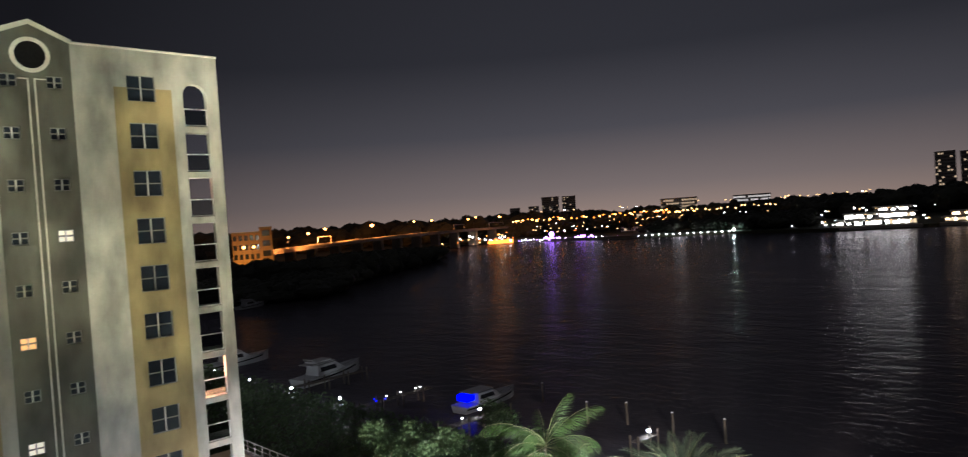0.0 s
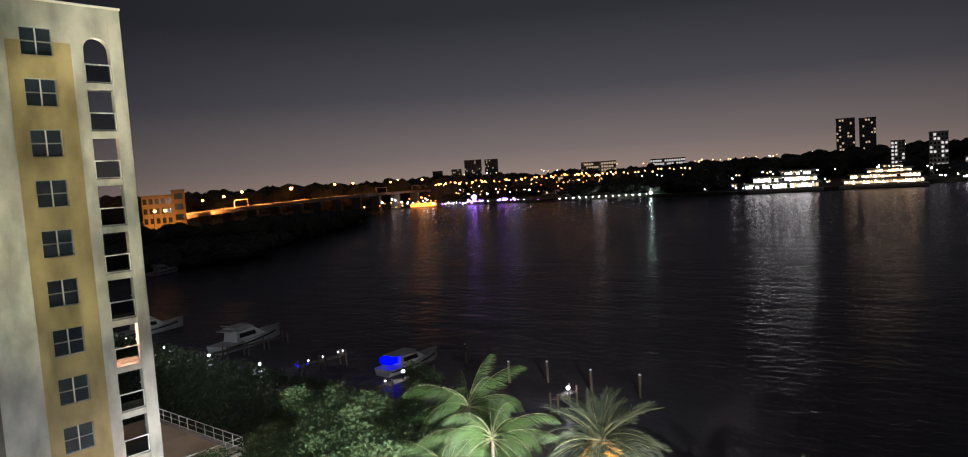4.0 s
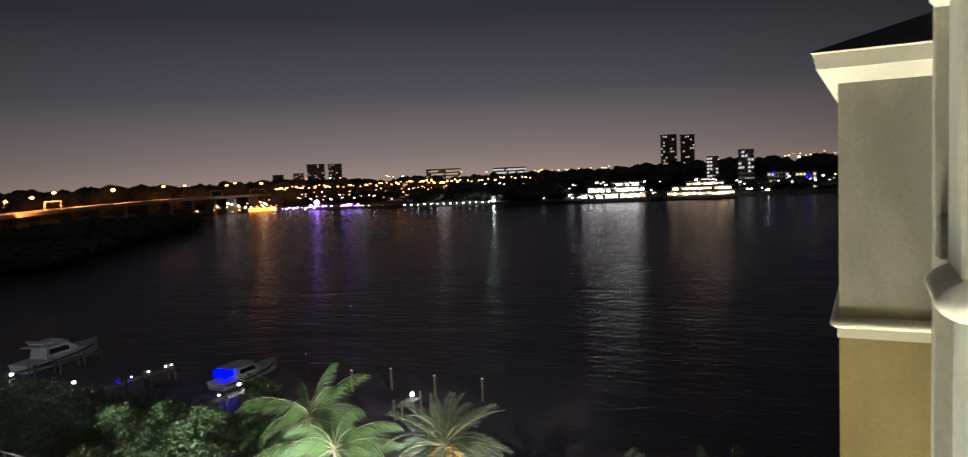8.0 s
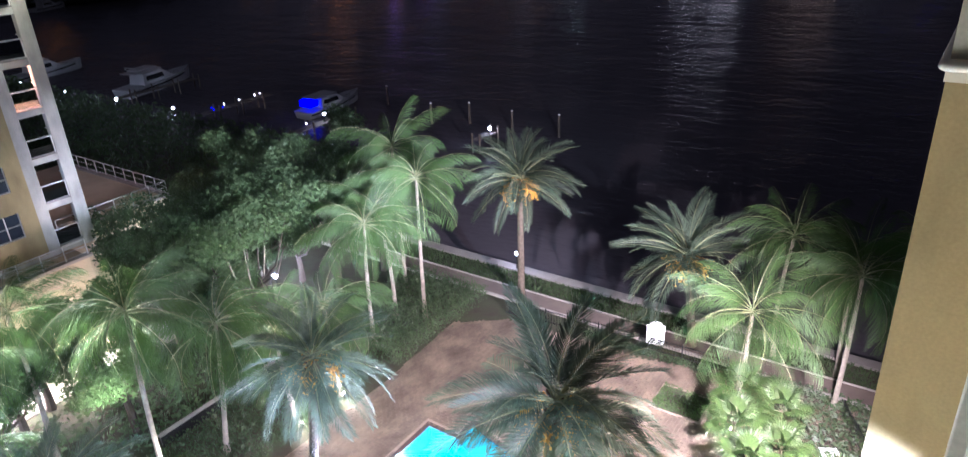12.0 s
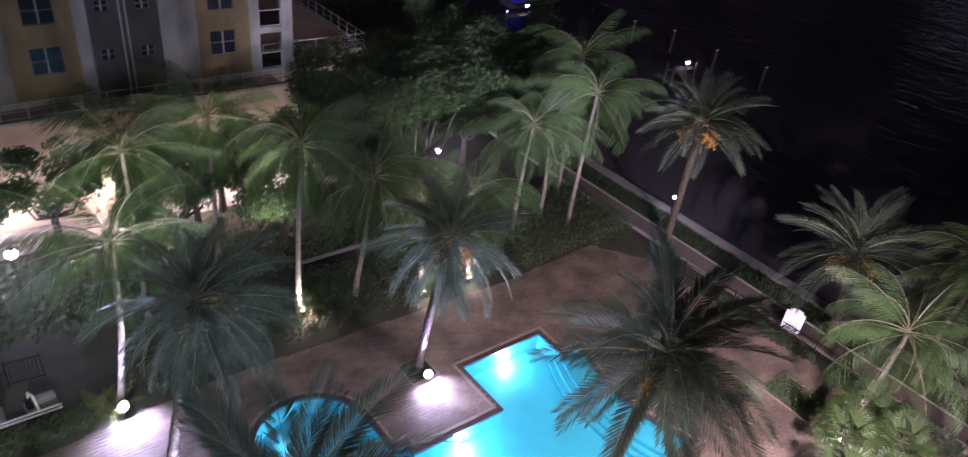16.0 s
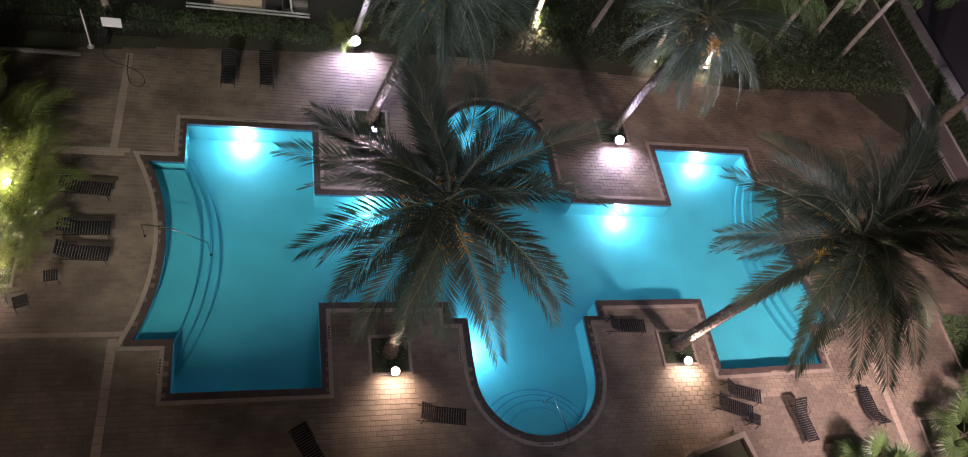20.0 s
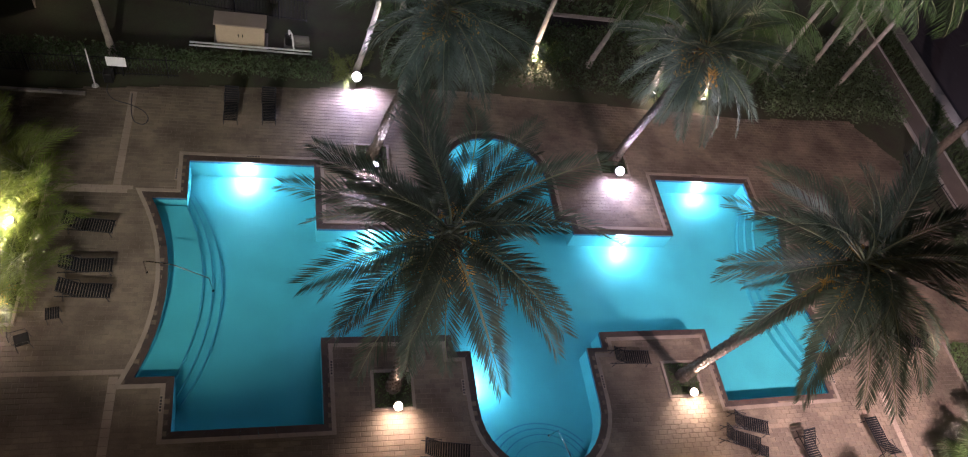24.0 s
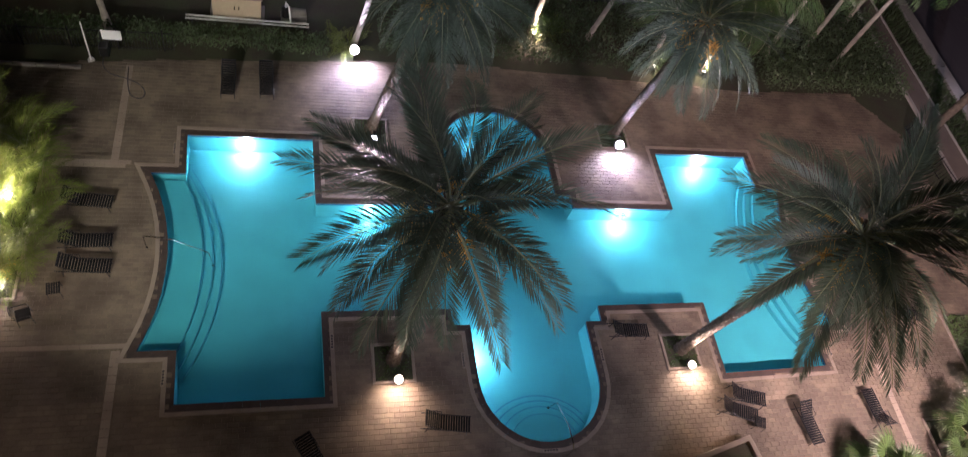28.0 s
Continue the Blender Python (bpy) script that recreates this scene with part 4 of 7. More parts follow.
e = 0.3
A, B, C_, D_ = (BX - e, BY + e, 28.21), (BX + 7 + e, BY + e, 28.21), (BX + 7 + e, -9, 28.21), (BX - e, -9, 28.21)
R0, R1 = (BX + 3.5, BY - 3.5, 29.7), (BX + 3.5, -9, 29.7)
rf.face([A, R0, B][::-1])
rf.face([A, D_, R1, R0][::-1])
rf.face([B, R0, R1, C_][::-1])
part("hip_roof", rf, M_ROOF, own, "dark tiled hip roof")
# nearer pillar and parapet of the next balcony
NX, NY = 4.0, -0.37
pi_ = Mesh()
pi_.box(NX, NX + 0.7, NY - 0.75, NY, 26.39, 28.9, bevel=0.015)
part("balcony_pillar", pi_, M_WHITE, own, "cream balcony pillar")
pe = Mesh()
pe.box(NX - 0.02, NX + 0.72, NY - 2.1, NY - 0.03, 22.3, 26.19)
part("balcony_parapet", pe, M_WHITE, own, "cream stucco parapet wall")
pc = Mesh()
prof = [(0.11 * math.sin(math.pi * k / 10) ** 0.8, 26.19 + 0.2 * k / 10) for k in range(11)]
pc.grid([[(NX - o, -2.3, z), (NX - o, NY + o * 0.3, z), (NX - o * 0.75, NY + o * 0.75, z), (NX - o * 0.3, NY + o, z), (NX + 0.7, NY + o, z)] for o, z in prof])
pc.face([(NX, -2.3, 26.392), (NX + 0.7, -2.3, 26.392), (NX + 0.7, NY, 26.392), (NX, NY, 26.392)])
part("parapet_cap", pc, M_TRIM, own, "rounded cream parapet cap", smooth=True)
sp = Mesh()
sp.box(NX + 0.72, NX + 0.84, NY - 0.06, NY + 0.05, 26.4, 26.66, bevel=0.02)
part("wall_fixture", sp, M_CONC, own, "small grey wall fixture")
br = Mesh()
br.box(NX - 0.1, NX + 0.82, NY - 0.75, NY + 0.09, 27.8, 28.9, bevel=0.03)
part("pillar_capital", br, M_TRIM, own, "cream pillar capital")
pil = Mesh()
pil.box(NX + 0.86, NX + 0.96, NY - 0.7, NY + 0.06, 22.3, 27.9, bevel=0.01)
part("pilaster", pil, M_WHITE, own, "narrow cream pilaster behind the pillar")
mb_ = Mesh()
mb_.box(-30, BX, -12, -2.4, -0.5, 30.0)
part("main_wall", mb_, M_YELLOW, own, "yellow stucco main wall")
fl_ = Mesh()
fl_.box(-2.2, 1.2, -2.4, -0.45, 25.15, 25.4)
part("balcony_floor", fl_, M_CONC, own, "concrete balcony floor")


# ---- palms ----
def frond(name, L, bend, leaf, n, width, lift, sag, material, seed, twist=0.0):
    """One feather leaf along +x: a bent rib with leaflets on both sides."""
    r = random.Random(seed)
    m = Mesh()
    steps = 12
    pts, x, z, y = [], 0.0, 0.0, 0.0
    for i in range(steps + 1):
        s = i / steps
        pts.append(Vector((x, y, z)))
        a = -bend * s ** 1.3
        x += math.cos(a) * L / steps
        z += math.sin(a) * L / steps
        y += twist * s * L / steps
    m.tube(pts, [0.04 * (1 - 0.85 * i / steps) for i in range(steps + 1)], 3, 1, False)
    for side in (-1, 1):
        for i in range(n):
            s = 0.16 + 0.83 * (i + r.uniform(-0.2, 0.2)) / n
            f = min(max(s, 0), 0.999) * steps
            k = int(f)
            p = pts[k].lerp(pts[k + 1], f - k)
            T = (pts[k + 1] - pts[k]).normalized()
            B = Vector((0, side, 0))
            N = B.cross(T) * side
            if N.z < 0:
                N = -N
            ahead = 0.45 + 0.75 * s
            d = (T * ahead + B * (1.0 - 0.35 * s) + N * (lift + r.uniform(-0.18, 0.18))).normalized()
            l = leaf * (0.55 + 0.85 * math.sin(math.pi * min(s * 0.92 + 0.06, 1.0))) * r.uniform(0.85, 1.1) * 0.75
            w = T * width
            mid = p + d * l * 0.55 - Vector((0, 0, sag * l * 0.12))
            tip = p + d * l - Vector((0, 0, sag * l * 0.5))
            m.face([p - w * 0.4, mid - w, tip, mid + w])
    return m.data(name, [material, M_RACHIS])


DATE_FRONDS = [frond("frond", 4.0, b, 0.74, 50, 0.036, 0.32, sg, M_FROND, 10 + i, tw) for i, (b, sg, tw) in enumerate(((0.6, 0.2, 0.05), (0.85, 0.3, -0.06), (1.1, 0.4, 0.08), (0.7, 0.3, -0.1), (1.35, 0.5, 0.0), (0.95, 0.35, 0.12)))]
COCO_FRONDS = [frond("frond", 4.9, b, 1.05, 62, 0.018, -0.58, sg * 1.45, M_COCO, 40 + i, tw) for i, (b, sg, tw) in enumerate(((0.9, 0.9, 0.1), (1.3, 1.1, -0.1), (1.7, 1.2, 0.15), (1.1, 1.0, -0.15), (2.0, 1.3, 0.0)))]


ARECA_FRONDS = [frond("leaf", 4.6, b, 1.1, 26, 0.05, 0.25, 0.5, M_ARECA, 80 + i, tw) for i, (b, tw) in enumerate(((0.8, 0.1), (1.2, -0.1), (1.6, 0.1), (1.0, 0.0), (1.4, -0.12)))]


def palm(name, label, base, crown, seed, fronds, count, r0, r1, material, size=1.0, rings=26, hi=78, lo=-48, fruit=0, boots=True, group="", curve=0.0):
    r = random.Random(seed)
    base, crown = Vector(base), Vector(crown)
    t = thing(name, label, "palm tree", group, Matrix.Translation(base))
    top = crown - base
    side = Vector((math.cos(seed * 2.4), math.sin(seed * 2.4), 0))
    pts, rad = [], []
    for i in range(rings * 2 + 1):
        s = i / (rings * 2)
        bow = side * curve * math.sin(math.pi * s)
        pts.append(Vector((top.x * s ** 1.15, top.y * s ** 1.15, top.z * s - (0.25 if i == 0 else 0))) + bow)
        flare = 1 + 0.35 * max(0, 1 - s * 8)
        rad.append((r0 + (r1 - r0) * s) * flare * (1.0 if i % 2 else 0.93) * r.uniform(0.97, 1.03))
    tm = Mesh()
    tm.tube(pts, rad, 11)
    part("trunk", tm, material, t, "ringed palm trunk")
    if boots:
        sc_ = Mesh()
        turns = int(top.z * 46)
        for i in range(turns):
            s = i / turns
            f = s * (len(pts) - 1)
            k = min(int(f), len(pts) - 2)
            p = pts[k].lerp(pts[k + 1], f - k)
            a, rr = i * 2.399963, (r0 + (r1 - r0) * s) * (1 + 0.35 * max(0, 1 - s * 8)) * 0.95
            o = Vector((math.cos(a), math.sin(a), 0))
            w = Vector((-o.y, o.x, 0)) * 0.055
            sc_.face([p + o * rr - w, p + o * rr + w, p + o * (rr + 0.038) + w * 0.6 + Vector((0, 0, 0.075)), p + o * (rr + 0.038) - w * 0.6 + Vector((0, 0, 0.075))])
            sc_.face([p + o * (rr + 0.038) - w * 0.6 + Vector((0, 0, 0.075)), p + o * (rr + 0.038) + w * 0.6 + Vector((0, 0, 0.075)), p + o * rr * 0.9 + w * 0.8 + Vector((0, 0, 0.1)), p + o * rr * 0.9 - w * 0.8 + Vector((0, 0, 0.1))])
        tagged(part("leaf_scar_bark", sc_, M_TRUNK, t, "rough cut leaf scars on the trunk"), kind="stuff")
        bm_ = Mesh()
        for i in range(46):
            a, z = i * 2.4, top.z - 1.0 + 1.15 * i / 46
            rr = r1 * (1.1 + 0.3 * i / 46)
            c = Vector((top.x, top.y, z)) + Vector((math.cos(a), math.sin(a), 0)) * rr
            o = Vector((math.cos(a), math.sin(a), 1.1)).normalized()
            s_ = Vector((-math.sin(a), math.cos(a), 0)) * 0.09
            bm_.face([c - s_, c + s_, c + s_ * 0.5 + o * 0.34, c - s_ * 0.5 + o * 0.34])
        part("crown_shaft", bm_, M_TRUNK, t, "cut brown leaf bases")
    for i in range(count):
        f = (i + 0.5) / count
        pitch = radians(hi + (lo - hi) * f ** 0.85 + r.uniform(-7, 7))
        az = i * 2.399963 + r.uniform(-0.25, 0.25)
        sc = size * r.uniform(0.86, 1.08) * (0.82 if f < 0.15 else 1.0)
        me = fronds[r.randrange(len(fronds))]
        at = Matrix.Translation(top + Vector((0, 0, 0.25 * (1 - f)))) @ Matrix.Rotation(az, 4, "Z") @ Matrix.Rotation(-pitch, 4, "Y") @ Matrix.Rotation(r.uniform(-0.5, 0.5), 4, "X") @ Matrix.Scale(sc, 4)
        part("frond", me, None, t, at=at)
    for i in range(fruit):
        a = i * 6.283 / fruit + r.uniform(-0.3, 0.3)
        fm = Mesh()
        out = Vector((math.cos(a), math.sin(a), 0))
        c0, c1 = top + Vector((0, 0, 0.05)), top + out * 1.0 + Vector((0, 0, -0.2))
        fm.tube([c0, top + out * 0.5 + Vector((0, 0, 0.075)), c1], 0.025, 5)
        for _ in range(46):
            q = c1 + Vector((r.gauss(0, 0.2), r.gauss(0, 0.2), -abs(r.gauss(0, 0.5))))
            fm.tube([c1, q], 0.012, 3, 0, False)
            fm.ball(q, 0.07, 5, 3)
        part("fruit_stalk", fm, M_FRUIT, t, "hanging orange date cluster")
    return t


DATE = "feathery grey-green date palm"
PG = "date palms round the pool"
palm("date_palm", DATE + " beside the pool", (4.1, 10.7, 0), (4.25, 10.6, 11.0), 1, DATE_FRONDS, 42, 0.24, 0.2, M_TRUNK, 1.16, fruit=5, lo=-38, group=PG)
palm("date_palm", DATE + " leaning over the pool", (16.8, 10.7, 0), (17.35, 9.8, 11.0), 2, DATE_FRONDS, 48, 0.24, 0.2, M_TRUNK, 1.12, fruit=8, lo=-36, group=PG)
palm("date_palm", DATE + " lit from its foot", (16.5, 22.8, 0), (17.5, 22.4, 8.2), 3, DATE_FRONDS, 44, 0.24, 0.2, M_TRUNK, 1.0, fruit=5, group=PG)
palm("date_palm", DATE + " lit from its foot", (3.8, 22.4, 0), (5.7, 22.1, 9.2), 4, DATE_FRONDS, 44, 0.24, 0.2, M_TRUNK, 1.0, fruit=3, group=PG)
palm("date_palm", DATE + " on the promenade by the seawall", (38.3, 24.4, 0), (38.2, 24.2, 9.5), 5, DATE_FRONDS, 46, 0.26, 0.2, M_TRUNK, 1.14, fruit=8, hi=76, lo=-22)
palm("date_palm", DATE + " with orange fruit by the seawall", (39.0, 12.0, 0), (38.7, 12.6, 6.3), 6, DATE_FRONDS, 46, 0.28, 0.22, M_TRUNK, 1.2, fruit=12, hi=76, lo=-18)
COCO_L = "slender coconut palm with a pale curved trunk and drooping fronds"
CG = "coconut palms in the garden"
COCOS = [((13.25, 30.2), (13.6, 30.0, 10.4)), ((16.7, 30.0), (17.5, 29.5, 7.9)), ((28.7, 30.0), (29.0, 29.9, 8.6)), ((32.0, 31.0), (31.7, 31.4, 8.2)), ((33.0, 29.1), (33.6, 29.3, 10.2)), ((35.6, 33.0), (35.9, 33.3, 11.0)),
         ((3.2, 27.9), (4.2, 28.2, 8.6)), ((-8.2, 27.9), (-9.2, 28.6, 9.2)), ((6.0, 33.0), (6.2, 33.5, 10.0)), ((-1.0, 33.0), (-1.6, 33.5, 9.6)), ((20.24, 28.15), (20.9, 29.6, 5.4)),
         ((33.3, 7.7), (33.8, 7.4, 6.6)), ((40.3, 7.3), (40.5, 7.1, 8.2)), ((36.8, 3.2), (36.9, 3.0, 8.4)), ((38.6, 0.6), (39.0, 0.2, 9.0)), ((40.2, 3.6), (40.4, 3.4, 7.4)), ((23.42, 28.02), (24.6, 29.6, 5.0)), ((11.0, 36.5), (11.3, 36.8, 9.5)), ((8.0, 37.5), (7.6, 37.8, 9.0))]
for i, (b, c) in enumerate(COCOS):
    palm("coconut_palm", COCO_L, (*b, 0), c, 20 + i, COCO_FRONDS, 25, 0.16, 0.10, M_COCOTRUNK, 0.95, rings=16, hi=75, lo=-30, boots=False, group=CG, curve=0.25 if i % 3 == 0 else 0.12)


# ---- broadleaf trees, hedges, shrubs ----
def leaf_cloud(mesh, centres, per, leaf, r, flat=0.75):
    for c, rad in centres:
        for _ in range(int(per * rad * rad)):
            d = Vector((r.gauss(0, 1), r.gauss(0, 1), r.gauss(0, 1))).normalized()
            p = Vector(c) + Vector((d.x, d.y, d.z * flat)) * rad * r.uniform(0.55, 1.08)
            u = Vector((r.gauss(0, 1), r.gauss(0, 1), r.gauss(0, 0.7))).normalized()
            w = u.orthogonal().normalized()
            s = leaf * r.uniform(0.6, 1.3)
            mesh.face([p - u * s, p + w * s * 0.42, p + u * s, p - w * s * 0.42])


def tree(name, label, base, height, spread, seed, per=150, leaf=0.16, material=None):
    r = random.Random(seed)
    t = thing(name, label, "tree", at=Matrix.Translation((*base, 0)))
    tm = Mesh()
    fork = height * 0.35
    tm.tube([(0, 0, -0.2), (0.05, 0.02, fork * 0.5), (0, 0.05, fork)], [0.3, 0.22, 0.2], 9)
    centres = []
    for i in range(9):
        a = i * 2.4 + r.uniform(-0.4, 0.4)
        d = spread * (0.25 + 0.75 * math.sqrt((i + 0.5) / 9)) * 0.85
        e = Vector((math.cos(a) * d, math.sin(a) * d, height * r.uniform(0.6, 0.9) - 0.12 * d))
        tm.tube([(0, 0.05, fork - 0.1), e * 0.55 + Vector((0, 0, 0.25)), e], [0.13, 0.07, 0.03], 6)
        centres.append((e, spread * r.uniform(0.30, 0.45)))
        for _ in range(2):
            centres.append((e + Vector((r.uniform(-1, 1), r.uniform(-1, 1), r.uniform(-0.5, 0.7))) * spread * 0.3, spread * r.uniform(0.16, 0.26)))
    part("trunk", tm, M_BARK, t, "grey-brown forked trunk")
    cm = Mesh()
    leaf_cloud(cm, centres, per, leaf, r)
    part("crown", cm, material or M_LEAF, t, "dense dark green leaves")
    return t


TREE_L = "dense broadleaf tree in the dark garden"
for i, (b, h, s) in enumerate((((24.8, 36.5), 12.0, 4.4), ((28.5, 40.0), 12.6, 4.6), ((33.0, 37.5), 12.4, 4.2), ((21.5, 41.0), 11.0, 4.0), ((31.0, 46.0), 12.0, 4.5), ((37.0, 42.0), 12.2, 4.0),
                               ((37.0, 36.5), 11.6, 3.0), ((24.0, 46.5), 9.5, 3.4), ((9.5, 38.5), 7.0, 3.6), ((3.6, 41.8), 7.4, 2.6), ((-4.5, 42.0), 7.8, 3.0), ((19.0, 42.0), 7.8, 2.8), ((8.5, 42.2), 5.6, 2.1), ((-0.6, 42.0), 5.4, 2.0), ((13.4, 42.3), 5.8, 2.0), ((-8.0, 35.5), 8.0, 4.0), ((-15.0, 31.0), 7.5, 3.8), ((15.0, 36.0), 7.0, 3.4), ((-14, 40), 8.5, 4.4), ((26.2, 41.5), 6.6, 3.4), ((29.8, 42.6), 6.8, 3.4), ((22.4, 37.6), 6.4, 3.0), ((32.4, 41.0), 6.4, 3.0), ((25.4, 45.2), 6.4, 3.2), ((16.4, 41.4), 7.6, 2.6), ((11.2, 40.6), 7.2, 2.6))):
    tree("tree", TREE_L, b, h, s, 70 + i, per=270, leaf=0.145)


def hedge(label, x0, x1, y0, y1, h, seed, density=120, leaf=0.11, material=None, name="hedge"):
    r = random.Random(seed)
    m = Mesh()
    for _ in range(int((x1 - x0) * (y1 - y0) * density)):
        p = Vector((r.uniform(x0, x1), r.uniform(y0, y1), h * (0.1 + 0.9 * math.sqrt(r.random())) * r.uniform(0.75, 1.1)))
        u = Vector((r.gauss(0, 1), r.gauss(0, 1), r.gauss(0, 0.8))).normalized()
        w = u.orthogonal().normalized()
        s = leaf * r.uniform(0.6, 1.3)
        m.face([p - u * s, p + w * s * 0.5, p + u * s, p - w * s * 0.5])
    return tagged(part(name, m, material or M_SHRUB), label, "hedge", "", "stuff")


hedge("low dark green hedge along the back of the terrace", -13, 2, 26.9, 28.2, 0.7, 1, 210, 0.08, material=M_LEAF)
hedge("dark planting bed under the palms", 4.5, 26, 27.5, 33, 0.7, 2, 100, 0.09, material=M_LEAF)
hedge("leafy shrubs with pale new leaves by the promenade", 27, 37.2, 26.5, 33.5, 1.5, 3, 230, 0.085, material=M_LEAF)
hedge("dark shrubs behind the pool garden", -14, 27, 33.5, 41, 1.0, 4, 26, 0.16, material=M_LEAF)
for sx, sy, sw in ((14.1, 30.1, 0.75), (20.9, 28.0, 0.5), (24.0, 27.9, 0.5)):
    hedge("bright green shrub beside a garden floodlight", sx - sw, sx + sw, sy - sw * 0.7, sy + sw * 0.7, 1.1, int(sx * 10), 420, 0.1, material=M_SHRUB, name="shrub")
hedge("green planting bed on the terrace", 32.0, 34.2, 9.1, 11.9, 0.3, 5, 260, 0.07, material=M_SHRUB)
hedge("dark shrubs at the corner of the garden", 31, 37.5, -1.5, 8.6, 0.9, 6, 80, 0.12, material=M_LEAF)

# ---- far shore ----
shore = Mesh()
edge = [(20, 900), (24, 640), (28, 620), (34, 660), (40, 760), (44, 780), (46, 745), (50, 700), (54, 668), (58, 655), (62, 640), (66, 610), (69, 592), (75, 594), (80, 640), (85, 650), (90, 645), (98, 640), (110, 700)]
shore.grid([[pol(a, d, WATER_Z - 0.3) for a, d in edge], [pol(a, d, 0.6) for a, d in edge], [pol(a, d + 25, 1.0) for a, d in edge], [pol(a, 3600, 2.0) for a, d in edge]])
structure("far_shore", shore, M_LAWN, "low dark far shore of the bay", "ground")


def woods(name, label, spots, r, seed):
    """A dark wood: crowns of many leaf clumps, too far to count."""
    m, rr = Mesh(), random.Random(seed)
    for (x, y, z), h, w in spots:
        for k in range(5):
            c = (x + rr.gauss(0, w * 0.4), y + rr.gauss(0, w * 0.4), z + h * rr.uniform(0.35, 0.8))
            rows, ph = [], rr.uniform(0, 9)
            for i in range(6):
                a = math.pi * i / 5 - math.pi / 2
                q = max(math.cos(a), 0.05)
                rows.append([(c[0] + w * 0.6 * q * math.cos(b) * (1 + 0.3 * math.sin(3 * b + ph + i)), c[1] + w * 0.6 * q * math.sin(b) * (1 + 0.3 * math.cos(2 * b + ph)),
                              max(c[2] + h * 0.32 * math.sin(a) * (1 + 0.25 * math.sin(5 * b + ph)), z - 1)) for b in (6.283 * j / 8 for j in range(8))])
            m.grid(rows, 0, True)
    return tagged(part(name, m, M_FARTREE), label, "woods", "", "stuff")


R = random.Random(11)
# mangrove spit in front of the bridge
spots = []
for _ in range(230):
    az = R.uniform(18, 39.6)
    near = 300 + max(0, az - 30) * 21 if az > 30 else 300 + (30 - az) * 2
    d = near + R.random() ** 1.5 * 110
    spots.append((pol(az, d, WATER_Z), R.uniform(5.0, 8.0) if d < 370 else max(6.0, (28.8 - d * 0.0345) * R.uniform(0.72, 0.86)), R.uniform(6, 10)))
woods("mangroves", "black mangrove spit reaching into the bay", spots, R, 1)
spit = Mesh()
outl = [(16, 300), (24, 306), (30, 303), (34, 380), (39.5, 505), (40, 540), (38, 640), (26, 620), (16, 600)]
spit.face([pol(a, d, WATER_Z + 0.25) for a, d in outl][::-1])
structure("spit", spit, M_LAWN, "low dark mangrove mud bank", "ground")
# wooded skyline
spots = []
for _ in range(420):
    az = R.uniform(20, 100)
    d = R.uniform(770, 990)
    top = -0.1 if az < 48 else -0.28 if az < 70 else -0.28 + (az - 70) * 0.032 if az < 80 else 0.04
    h = 27 + d * math.tan(radians(top + R.uniform(-0.35, 0.05)))
    spots.append((pol(az, d, 0), max(h * 1.03, 6), R.uniform(12, 22)))
woods("skyline_woods", "dark wooded skyline behind the far shore", spots, R, 2)
spots = []
for _ in range(140):
    az = R.choice((R.uniform(56, 68.5), R.uniform(61, 67.5), R.uniform(82, 100)))
    d = (640 if az < 62 else 620 if az < 69 else 655) + R.uniform(12, 60)
    spots.append((pol(az, d, 0.8), R.uniform(7, 13), R.uniform(7, 12)))
woods("shore_trees", "dark trees along the far waterfront", spots, R, 3)


M_FARPALE = mat("far_pale_wall", (0.62, 0.58, 0.52), 0.85, var=0.15, scale=0.1, fine=2, bump=0.0)
# bridge
bridge = thing("road_bridge", "long low concrete road bridge lit orange by street lamps", "bridge", at=Matrix.Identity(4))
line = [(22, 500, 9), (25, 490, 11.2), (27.2, 500, 13.4), (30.5, 530, 14.4), (34, 580, 14.9), (37, 630, 15.2), (40, 690, 15.0), (43, 760, 14.2), (46, 830, 12.8), (48, 880, 11)]
ctr = [Vector(pol(a, d, z)) for a, d, z in line]
dense = []
for i in range(len(ctr) - 1):
    for k in range(6):
        dense.append(ctr[i].lerp(ctr[i + 1], k / 6))
dense.append(ctr[-1])


def ribbon(mesh, pts, o0, o1, z0, z1):
    rows = [[], [], [], []]
    for i, p in enumerate(pts):
        d = (pts[min(i + 1, len(pts) - 1)] - pts[max(i - 1, 0)])
        n = Vector((d.y, -d.x, 0)).normalized()
        for row, (o, z) in zip(rows, ((o0, z0), (o1, z0), (o1, z1), (o0, z1))):
            row.append(p + n * o + Vector((0, 0, z)))
    mesh.grid([rows[0], rows[1], rows[2], rows[3], rows[0]])


